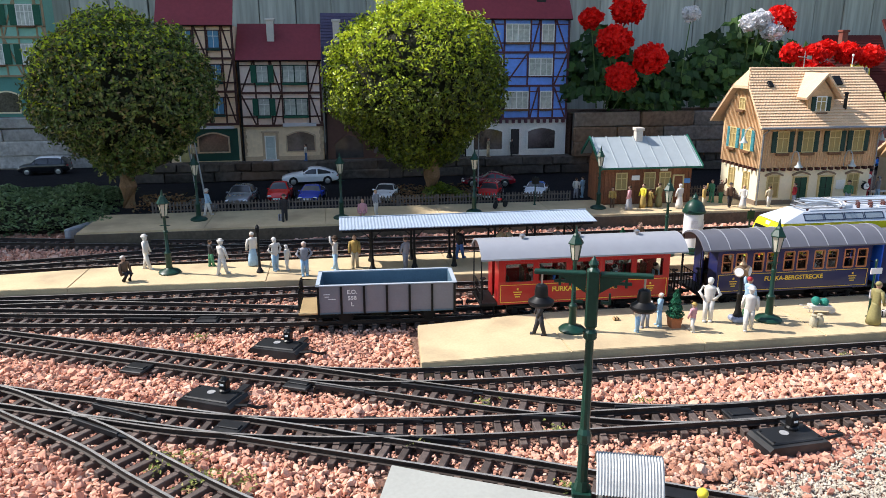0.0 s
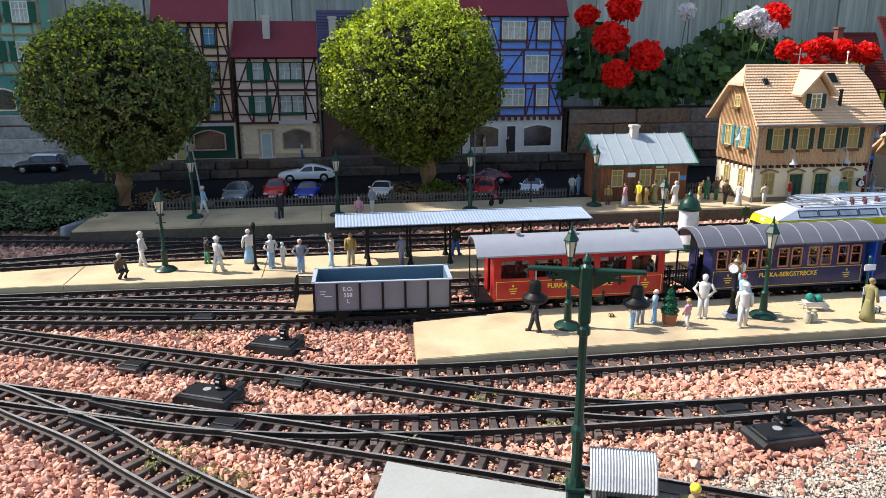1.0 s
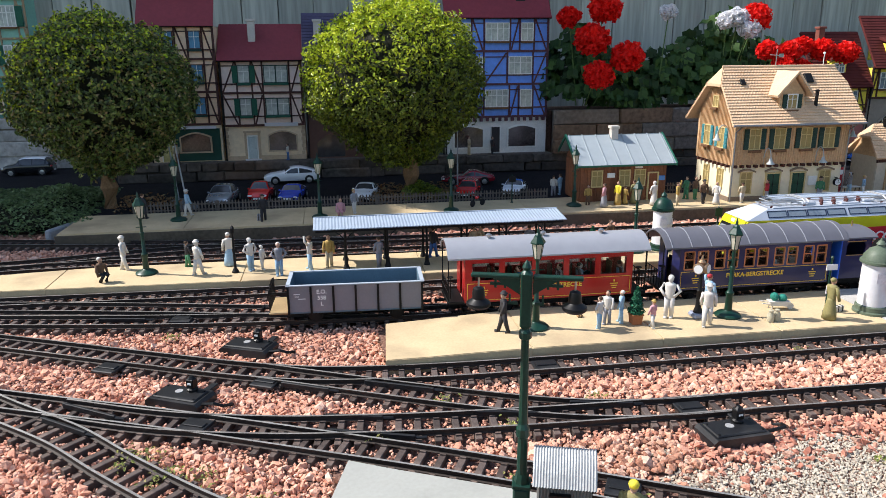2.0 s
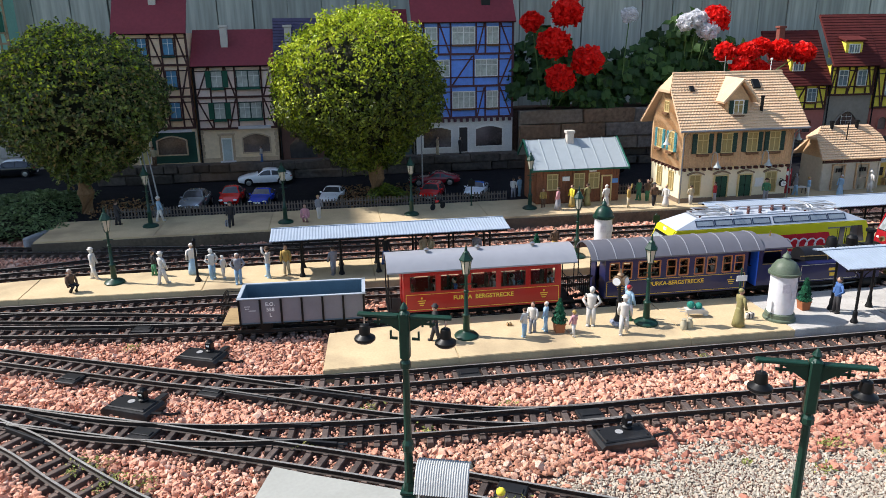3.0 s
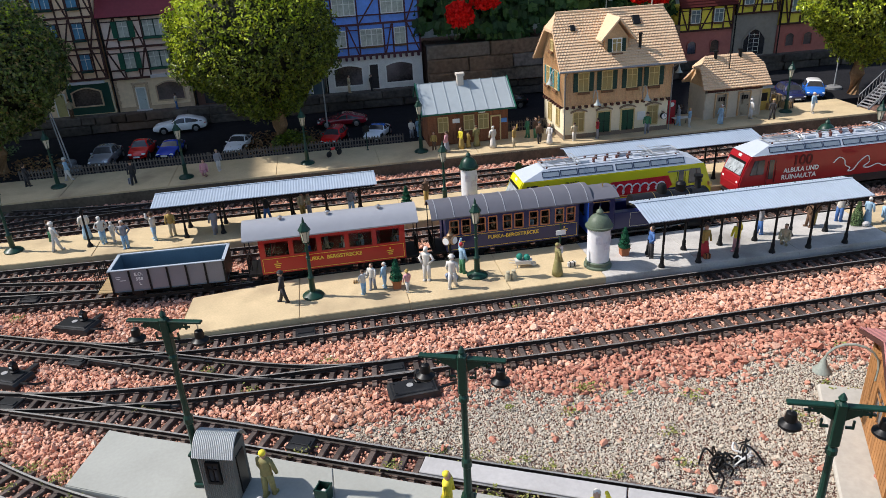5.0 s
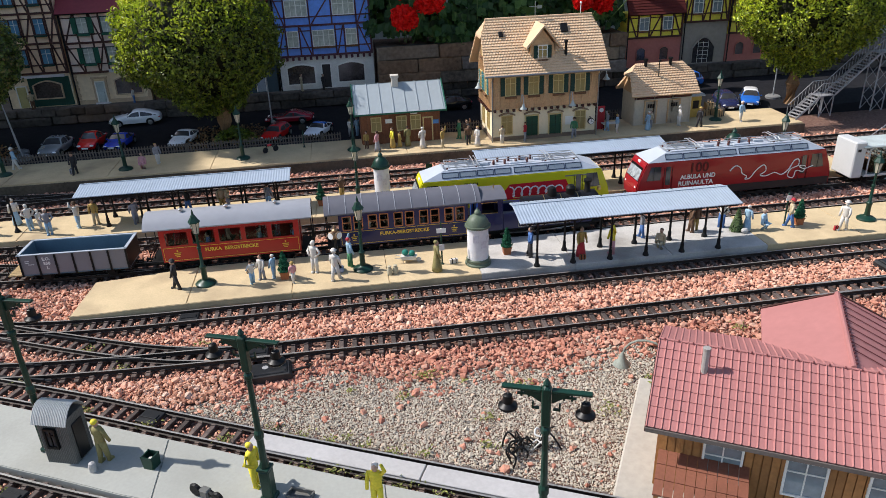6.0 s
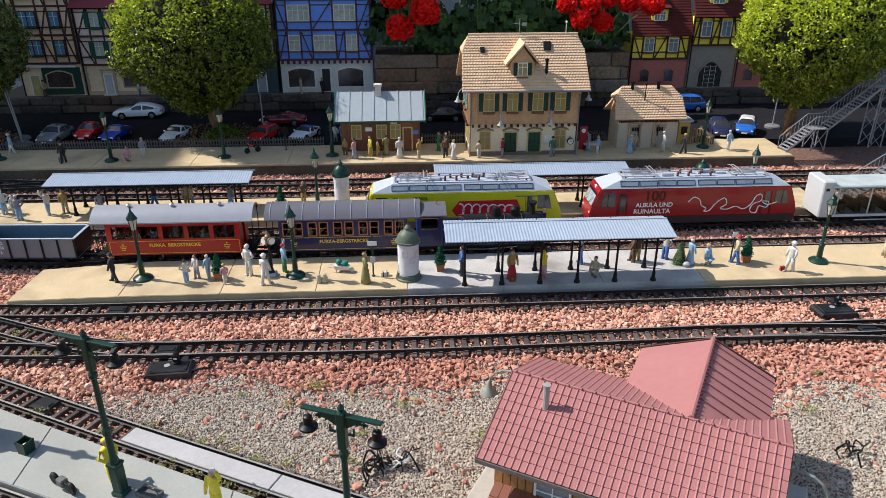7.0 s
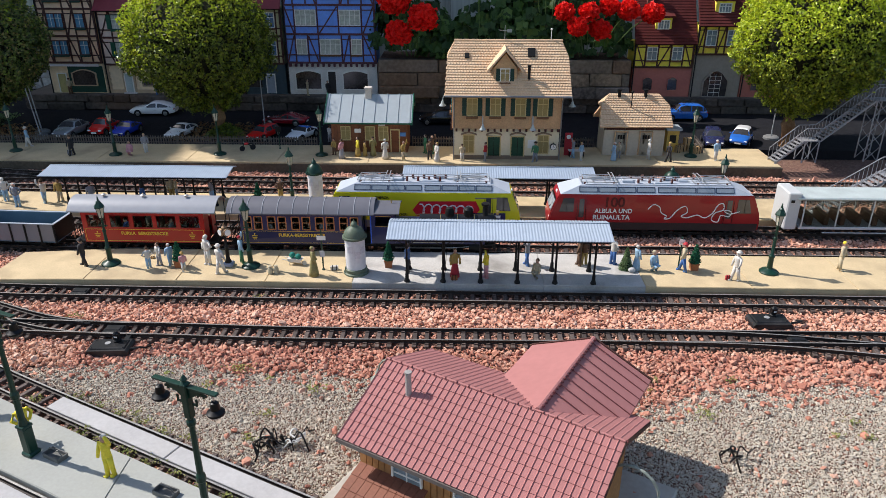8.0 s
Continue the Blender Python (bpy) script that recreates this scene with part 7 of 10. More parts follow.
part("red_panel", Geo().prism([(PX, 0.05 + z0), (PX + 0.012, 0.033 + z0), (PX + 0.17, 0.03 + z0), (PX + 0.19, 0.052 + z0), (PX + 0.178, 0.078 + z0), (PX + 0.02, 0.076 + z0)], yb, yb + 0.0008, "y"), paint("panel_red", (0.6, 0.015, 0.03)), b, "red panel with a plain white emblem")
wave = [(PX + 0.02 + 0.145 * t + 0.007 * math.sin(40 * t), yb - 0.0004, z0 + 0.054 + 0.012 * math.sin(40 * t + 1.3) * (1.25 - 0.5 * t)) for t in [i / 60 for i in range(61)]]
part("emblem", Geo().tube(wave, 0.0021, 5), CWHITE, b, "plain white emblem line")
navy = part("navy_panel", Geo().box(0.12, 0.232, yb, yb + 0.0008, z0 + 0.022, z0 + 0.043), paint("panel_navy", (0.02, 0.02, 0.11)), b, "dark blue panel with white print")
for k, (x, w) in enumerate(((0.15, 0.03), (0.186, 0.022), (0.21, 0.016))):
    part("small_print", Geo().box(x - w / 2, x + w / 2, yb - 0.0004, yb, z0 + 0.028, z0 + 0.036), CWHITE, navy)
part("small_print", Geo().box(0.145, 0.225, yb, yb + 0.0006, z0 + 0.0855, z0 + 0.089), SKIRT, b)
part("small_print", Geo().box(-0.215, -0.17, yb, yb + 0.0006, z0 + 0.022, z0 + 0.025), paint("panel_red", (0.6, 0.015, 0.03)), b)
part("front_plate", Geo().cbox(-0.2745, -0.2725, -0.024, 0.024, z0 + 0.026, z0 + 0.037, 0.0005), paint("panel_red", (0.6, 0.015, 0.03)), b)
part("swiss_cross", Geo().box(-0.222, -0.212, yb, yb + 0.001, z0 + 0.032, z0 + 0.035).box(-0.2185, -0.2155, yb, yb + 0.001, z0 + 0.0285, z0 + 0.0385), BLACK, b)
e, b, half, z0, L = electric_loco(1.142, 1.735, LRED, "red electric locomotive with grey roof and white lettering", paint("stripe_dark", (0.03, 0.02, 0.02)))
lettering(b, "100", 0.04, pose(-0.115, yb, z0 + 0.078, 90), paint("dark_red_letter", (0.1, 0.01, 0.01)), "dark red lettering")
lettering(b, "ALBULA UND", 0.018, pose(-0.115, yb, z0 + 0.053, 90), CWHITE, "white lettering", squeeze=0.95)
lettering(b, "RUINAULTA", 0.019, pose(-0.12, yb, z0 + 0.034, 90), CWHITE, "white lettering")
rope = [(-0.02, 0.06), (-0.005, 0.074), (0.012, 0.066), (0.018, 0.05), (0.034, 0.04), (0.028, 0.032), (0.044, 0.034), (0.06, 0.056), (0.082, 0.07), (0.09, 0.052), (0.074, 0.04), (0.092, 0.036), (0.118, 0.044),
        (0.14, 0.036), (0.16, 0.05), (0.172, 0.074), (0.186, 0.078), (0.188, 0.06), (0.166, 0.05), (0.16, 0.03), (0.178, 0.024), (0.184, 0.044), (0.206, 0.04), (0.21, 0.056), (0.19, 0.058), (0.208, 0.048), (0.235, 0.056)]
knot = [(q.x, yb, z0 + q.y) for q in curve3([Vector((x, z, 0)) for x, z in rope])]
part("white_loop_line", Geo().tube(knot, 0.0015, 6), CWHITE, b, "white looped rope line")
# white panorama car behind the red locomotive
wc = thing("railway_coach", on_track("TM1", 2.06), "white open panorama coach with grey-green roof", "railway coach")
WH = mat("coach_white", (0.52, 0.53, 0.53), 0.4, vary=0.05)
part("body", Geo().cbox(-0.258, -0.222, -0.045, 0.045, RT + 0.02, RT + 0.128, 0.003), WH, wc)
part("roof", Geo().cbox(-0.235, 0.27, -0.049, 0.049, RT + 0.108, RT + 0.116, 0.003), mat("grey_green_roof", (0.42, 0.47, 0.46), 0.5), wc)
part("side_sill", Geo().cbox(-0.215, 0.27, -0.047, 0.047, RT + 0.022, RT + 0.03, 0.001), WH, wc)
for s in (-1, 1):
    part("side_glass", Geo().box(-0.21, 0.26, s * 0.044 - 0.001, s * 0.044 + 0.001, RT + 0.03, RT + 0.108), TGLASS, wc)
    part("guard_rail", Geo().rod((-0.15, s * 0.05, RT + 0.014), (0.25, s * 0.05, RT + 0.014), 0.0015), WH, wc)
    for k in range(6):
        part("pillar", Geo().box(-0.21 + k * 0.094 - 0.0015, -0.21 + k * 0.094 + 0.0015, s * 0.0455 - 0.0015, s * 0.0455 + 0.0015, RT + 0.03, RT + 0.108), WH, wc)
for k in range(10):
    part("bench", Geo().cbox(-0.19 + k * 0.045, -0.175 + k * 0.045, -0.036, 0.036, RT + 0.03, RT + 0.06, 0.002), SEAT, wc)
part("underframe", Geo().cbox(-0.25, 0.26, -0.03, 0.03, RT + 0.012, RT + 0.022, 0.001), IRON, wc)
for x in (-0.17, 0.18):
    bogie(wc, x)
bx(wc, "side_mark", -0.25, -0.24, -0.046, -0.045, RT + 0.1, RT + 0.108, BLACK)
# ---- platform canopies ----
CANOPY = mat("canopy_sheet", (0.3, 0.36, 0.44), 0.4, vary=0.12, scale=40, bump=0.02, dirt=(0.42, 0.46, 0.5))


def canopy(x0, x1, yf, yb, zf, zb, zp, posts, label):
    c = thing("platform_canopy", Matrix(), label, "canopy", "platform canopies")
    n = int((x1 - x0) / 0.0036)
    yr, zr, ze = yf + (yb - yf) * 0.72, zf + (zb - zf) * 0.72 + 0.004, zb - 0.006
    v, f = [], []
    for i in range(n + 1):
        x = x0 + (x1 - x0) * i / n
        w = 0.00045 * (1 if i % 2 else -1)
        v += [(x, yf, zf + w), (x, yr, zr + w), (x, yb, ze + w), (x, yf, zf + w - 0.002), (x, yr, zr + w - 0.002), (x, yb, ze + w - 0.002)]
    for i in range(n):
        a, b = 6 * i, 6 * (i + 1)
        f += [(a, b, b + 1, a + 1), (a + 1, b + 1, b + 2, a + 2), (a + 3, a + 4, b + 4, b + 3), (a + 4, a + 5, b + 5, b + 4), (a, a + 3, b + 3, b), (a + 2, b + 2, b + 5, a + 5)]
    part("roof", Geo().add(v, f), CANOPY, c)
    part("ridge_strip", Geo().cbox(x0, x1, yr - 0.002, yr + 0.002, zr + 0.0002, zr + 0.0016, 0.0004), CANOPY, c)
    for y, z in ((yf + 0.012, zf - 0.006), (yb - 0.012, zb - 0.006)):
        part("purlin", Geo().box(x0 + 0.005, x1 - 0.005, y - 0.0015, y + 0.0015, z - 0.004, z + 0.002), IRON, c)
    for px in posts:
        for y, z in ((yf + 0.02, zf - 0.008), (yb - 0.02, zb - 0.008)):
            p = part("post", Geo().lathe([(0.0072, 0), (0.0072, 0.003), (0.0045, 0.01), (0.0042, 0.022), (0.0028, 0.026), (0.0026, z - zp)], 10, pose(px, y, zp)), IRON, c)
            for s in (-1, 1):
                part("brace", Geo().tube([(px, y, z - 0.026), (px + s * 0.01, y, z - 0.012), (px + s * 0.026, y, z)], 0.0011, 5), IRON, p)
        truss = Geo().rod((px, yf + 0.006, zf - 0.004), (px, yb - 0.006, zb - 0.004), 0.0014, n=5).rod((px, yf + 0.02, zf - 0.02), (px, yb - 0.02, zb - 0.02), 0.0012, n=5)
        for k in range(4):
            ya, yc = yf + 0.02 + (yb - yf - 0.04) * k / 4, yf + 0.02 + (yb - yf - 0.04) * (k + 1) / 4
            truss.rod((px, ya, zf - 0.02), (px, yc, zf - 0.004), 0.0009, n=5)
        part("truss", truss, IRON, c)


canopy(-0.392, 0.187, 0.4, 0.51, 0.118, 0.126, 0.02, [-0.322, -0.228, -0.138, -0.045, 0.048, 0.14], "long pale corrugated metal canopy on black iron posts")
canopy(0.722, 1.257, -0.098, 0.012, 0.141, 0.155, 0.02, [0.768, 0.856, 0.947, 1.036, 1.127, 1.22], "pale corrugated metal canopy on black iron posts, front platform")
canopy(0.72, 1.295, 0.385, 0.48, 0.13, 0.142, 0.02, [0.77, 0.9, 1.03, 1.16, 1.26], "pale sheet metal canopy on black posts behind the locomotives")

# ---- lamps ----
LGLASS = mat("lantern_glass", (0.5, 0.47, 0.37), 0.2, vary=0.08, bump=0)


def lantern_lamp(x, y, z, h=0.178):
    p = thing("street_lamp", pose(x, y, z), "dark green cast-iron lantern lamp on a round foot", "street lamp", "lantern lamps of the station")
    part("foot", Geo().lathe([(0.023, 0), (0.0235, 0.003), (0.019, 0.007), (0.009, 0.01), (0.007, 0.012)], 20), GREEN, p, smooth=True)
    part("post", Geo().lathe([(0.007, 0.01), (0.0062, 0.04), (0.0075, 0.042), (0.0075, 0.046), (0.0042, 0.05), (0.0036, h * 0.5), (0.005, h * 0.505), (0.005, h * 0.53), (0.0032, h * 0.54), (0.003, h - 0.055), (0.0055, h - 0.052)], 12), GREEN, p, smooth=True)
    part("ladder_bar", Geo().rod((-0.011, 0, h * 0.6), (0.011, 0, h * 0.6), 0.0011, n=6), GREEN, p)
    part("lantern_glass", Geo().lathe([(0.0058, h - 0.05), (0.0105, h - 0.022)], 6), LGLASS, p)
    g = Geo()
    for k in range(6):
        a = 2 * math.pi * k / 6
        g.rod((0.006 * math.cos(a), 0.006 * math.sin(a), h - 0.051), (0.0108 * math.cos(a), 0.0108 * math.sin(a), h - 0.021), 0.0008, n=4)
    part("lantern_frame", g, GREEN, p)
    part("lantern_roof", Geo().lathe([(0.0135, h - 0.023), (0.0135, h - 0.021), (0.007, h - 0.011), (0.0062, h - 0.008), (0.003, h - 0.005), (0.0024, h), (0.0012, h + 0.005), (0.0003, h + 0.008)], 6), GREEN, p)


for x, y, z in ((0.0, 0.0, 0.02), (0.364, -0.005, 0.02), (1.67, 0.0, 0.02), (-0.764, 0.462, 0.02), (0.374, 0.44, 0.02), (1.667, 0.4, 0.02), (-0.78, 0.925, 0.036), (-0.384, 0.888, 0.036), (0.0, 0.905, 0.036), (0.379, 0.905, 0.036), (1.735, 0.93, 0.036)):
    lantern_lamp(x, y, z)


def yard_lamp(x, y, z, top, turn, lean=0.0):
    p = thing("yard_lamp", pose(x, y, z, 0, lean, turn), "tall dark green yard lamp with two hanging bell lamps", "street lamp", "yard lamps")
    h = top - z
    part("foot", Geo().cbox(-0.0085, 0.0085, -0.0085, 0.0085, 0, 0.055, 0.002).cbox(-0.011, 0.011, -0.011, 0.011, 0, 0.008, 0.002), GREEN, p)
    part("foot_collar", Geo().cbox(-0.0095, 0.0095, -0.0095, 0.0095, 0.055, 0.06, 0.001).lathe([(0.008, 0.06), (0.006, 0.07)], 8), GREEN, p)
    part("post", Geo().lathe([(0.0055, 0.06), (0.005, 0.11), (0.0068, 0.112), (0.0068, 0.12), (0.0046, 0.125), (0.0038, h - 0.075), (0.0062, h - 0.073), (0.0062, h - 0.067), (0.0042, h - 0.064), (0.005, h - 0.02)], 10), GREEN, p)
    part("head", Geo().cbox(-0.0055, 0.0055, -0.0055, 0.0055, h - 0.062, h - 0.008, 0.0015).lathe([(0.006, h - 0.009), (0.003, h - 0.006), (0.0045, h - 0.003), (0.0025, h + 0.001), (0.0005, h + 0.004)], 10), GREEN, p)
    for s in (-1, 1):
        a = Geo()
        a.cbox(min(s * 0.006, s * 0.052), max(s * 0.006, s * 0.052), -0.004, 0.004, h - 0.014, h - 0.0105, 0.0008)
        a.box(min(s * 0.006, s * 0.034), max(s * 0.006, s * 0.034), -0.0012, 0.0012, h - 0.0215, h - 0.019)
        a.prism([(s * 0.006, h - 0.03), (s * 0.006, h - 0.0145), (s * 0.03, h - 0.0145)], -0.0015, 0.0015, "y")
        for k in range(3):
            xx = s * (0.011 + k * 0.009)
            a.box(xx - 0.0012, xx + 0.0012, -0.0012, 0.0012, h - 0.024, h - 0.013)
        a.box(min(s * 0.008, s * 0.016), max(s * 0.008, s * 0.016), -0.0012, 0.0012, h - 0.04, h - 0.0375).box(s * 0.0155 - 0.001, s * 0.0155 + 0.001, -0.0012, 0.0012, h - 0.04, h - 0.03)
        arm = part("arm", a, GREEN, p)
        part("hanger", Geo().rod((s * 0.045, 0, h - 0.014), (s * 0.045, 0, h - 0.026), 0.0009, n=6), STEEL, arm)
        part("bell_shade", Geo().lathe([(0.0028, h - 0.024), (0.0052, h - 0.0255), (0.006, h - 0.03), (0.0062, h - 0.0355), (0.0085, h - 0.0375), (0.0115, h - 0.0395), (0.0118, h - 0.042), (0.0095, h - 0.0445), (0.0045, h - 0.0455)], 18, pose(s * 0.045, 0, 0)), BLACK, arm, "black enamelled bell shade", smooth=True)


yard_lamp(-0.17, -0.537, 0.016, 0.305, -18)
yard_lamp(0.192, -0.715, 0.016, 0.301, -22)
yard_lamp(0.551, -0.89, 0.016, 0.295, -22)

# ---- advertising columns ----
POSTERW = mat("torn_white_poster", (0.68, 0.68, 0.7), 0.75, vary=0.1, scale=120, dirt=(0.3, 0.3, 0.34), dirt_amount=0.75)
OLIVEG = mat("olive_column_paint", (0.1, 0.13, 0.09), 0.5, vary=0.2)


def column(x, y, z, r, h, m, label):
    c = thing("advertising_column", pose(x, y, z), label, "advertising column", "advertising columns")
    part("base", Geo().lathe([(r * 1.25, 0), (r * 1.25, 0.004), (r * 1.12, 0.006), (r * 1.12, 0.014), (r * 1.02, 0.016)], 22), m, c, smooth=True)
    part("shaft", Geo().lathe([(r, 0.015), (r, h * 0.66)], 24), POSTERW, c, smooth=True)
    part("cornice", Geo().lathe([(r * 1.03, h * 0.655), (r * 1.22, h * 0.67), (r * 1.22, h * 0.7), (r * 1.05, h * 0.71)], 22), m, c, smooth=True)
    part("dome", Geo().lathe([(r * 1.1, h * 0.71), (r * 1.0, h * 0.77), (r * 0.72, h * 0.84), (r * 0.3, h * 0.88), (r * 0.26, h * 0.9), (r * 0.34, h * 0.91), (r * 0.2, h * 0.95), (r * 0.1, h * 0.96), (0.0006, h)], 18), m, c, smooth=True)
    for a, zc in ((-70, 0.4), (-110, 0.5), (-40, 0.48)):
        part("poster", Geo().box(-0.007, 0.007, -0.0008, 0.0, -0.009, 0.009), PINKP, c, at=pose(r * math.cos(radians(a)) * 1.01, r * math.sin(radians(a)) * 1.01, h * zc, 0, 0, a + 90))


PINKP = mat("faded_poster", (0.62, 0.6, 0.63), 0.7, vary=0.25, scale=200, dirt=(0.25, 0.28, 0.4), dirt_amount=0.6)
column(0.637, -0.03, 0.02, 0.025, 0.143, OLIVEG, "white advertising column with weathered olive dome, posters torn")
column(0.446, 0.45, 0.02, 0.0225, 0.147, GREEN, "white advertising column with glossy green dome")
column(1.53, 0.44, 0.02, 0.0225, 0.135, GREEN, "white advertising column with green dome behind the locomotive")

# ---- figures ----
SKIN = mat("figure_skin", (0.45, 0.28, 0.2), 0.6, vary=0.1)
FIGW = mat("unpainted_white_figure", (0.6, 0.57, 0.52), 0.6, vary=0.06)
COL = {"w": FIGW, "k": mat("figure_black", (0.03, 0.028, 0.03), 0.7), "b": mat("figure_blue", (0.06, 0.14, 0.35), 0.7), "l": mat("figure_light_blue", (0.3, 0.45, 0.58), 0.7), "g": mat("figure_green", (0.06, 0.2, 0.1), 0.7), "r": mat("figure_red", (0.4, 0.03, 0.04), 0.7), "p": mat("figure_pink", (0.55, 0.28, 0.3), 0.7),
       "y": mat("figure_yellow", (0.75, 0.62, 0.05), 0.65), "o": mat("figure_ochre", (0.4, 0.27, 0.08), 0.7), "n": mat("figure_brown", (0.13, 0.075, 0.045), 0.7), "e": mat("figure_beige", (0.5, 0.42, 0.28), 0.7), "h": mat("figure_khaki", (0.25, 0.22, 0.09), 0.7), "s": mat("figure_grey", (0.28, 0.28, 0.3), 0.7), "t": mat("figure_hair", (0.06, 0.035, 0.02), 0.8)}


def figure(x, y, z, cols, turn=0.0, h=0.072, pose_kind=0, label=None):
    """A plain standing figurine: trousers or skirt, coat, arms, head and hat in one mesh. cols: legs, coat, hair."""
    s = h / 0.075
    g, idx = Geo(), []

    def mark(k):
        idx.extend([k] * (len(g.f) - len(idx)))
    stride = (0.004, 0.009, 0.002, 0.006)[pose_kind % 4]
    if cols[0] == "skirt":
        pass
    if pose_kind == 4:
        g.tube([(-0.005, -0.001, 0.002), (-0.005, -0.014, 0.018), (-0.004, 0, 0.02)], [0.004, 0.0045, 0.005], 7)
        g.tube([(0.006, -0.006, 0.002), (0.006, -0.015, 0.017), (0.004, 0, 0.02)], [0.004, 0.0045, 0.005], 7)
        base = 0.014
    elif pose_kind == 5:
        g.lathe([(0.0125, 0.002), (0.011, 0.015), (0.0075, 0.036), (0.0068, 0.04)], 10)
        g.box(-0.006, -0.001, -0.006, 0.004, 0, 0.004).box(0.001, 0.006, -0.006, 0.004, 0, 0.004)
        base = 0.036
    else:
        for q in (-1, 1):
            g.tube([(q * 0.0045, q * stride, 0.001), (q * 0.0045, q * stride * 0.4, 0.02), (q * 0.0038, 0, 0.038)], [0.0034, 0.0042, 0.0052], 7)
            g.box(q * 0.0045 - 0.0026, q * 0.0045 + 0.0026, q * stride - 0.0065, q * stride + 0.003, 0, 0.0035)
        base = 0.035
    mark(0)
    g.lathe([(0.0066, 0), (0.0082, 0.003), (0.0074, 0.012), (0.0092, 0.023), (0.0088, 0.0265), (0.0035, 0.0295)], 10, pose(0, 0, base) @ Matrix.Diagonal((1.08, 0.72, 1, 1)))
    up = pose_kind in (3, 6)
    for q in (-1, 1):
        if up and q > 0:
            g.tube([(q * 0.0095, 0, base + 0.026), (q * 0.0145, -0.004, base + 0.034), (q * 0.011, -0.006, base + 0.046)], [0.0032, 0.003, 0.0025], 6)
        elif pose_kind == 2:
            g.tube([(q * 0.0095, 0, base + 0.026), (q * 0.0165, 0.001, base + 0.015), (q * 0.008, -0.005, base + 0.006)], [0.0032, 0.003, 0.0025], 6)
        else:
            g.tube([(q * 0.0095, 0, base + 0.026), (q * 0.012, -0.002, base + 0.013), (q * 0.0115, -0.0065, base + 0.001)], [0.0032, 0.003, 0.0025], 6)
    mark(1)
    g.lathe([(0.003, 0.028), (0.003, 0.031)], 8, pose(0, 0, base)).ball((0, -0.0004, base + 0.0355), (0.0047, 0.0054, 0.006), 10, 7)
    mark(2)
    g.ball((0, 0.0012, base + 0.0378), (0.0051, 0.0053, 0.0045), 10, 6)
    if pose_kind in (1, 3):
        g.lathe([(0.0075, 0), (0.0075, 0.0008), (0.0048, 0.001), (0.0044, 0.0045), (0.002, 0.005)], 12, pose(0, 0, base + 0.0395))
    mark(3)
    me = g.mesh("figurine", COL[cols[0]])
    slots = [COL[cols[0]], COL[cols[1]], SKIN if cols[3:4] != "w" else FIGW, COL[cols[2]]]
    me.materials.clear()
    for m_ in slots:
        me.materials.append(m_)
    me.polygons.foreach_set("material_index", idx[:len(me.polygons)] + [3] * max(0, len(me.polygons) - len(idx)))
    me.shade_smooth()
    ob = new("figurine", me)
    ob.matrix_basis = pose(x, y, z, 0, 0, turn) @ Matrix.Scale(s, 4)
    names = {"w": "white", "k": "black", "b": "blue", "l": "pale blue", "g": "green", "r": "red", "p": "pink", "y": "yellow", "o": "ochre", "n": "brown", "e": "beige", "h": "khaki", "s": "grey", "t": "dark"}
    return tagged(ob, label or "small model railway figurine in %s and %s" % (names[cols[1]], names[cols[0]]), "figurine", "model figures")


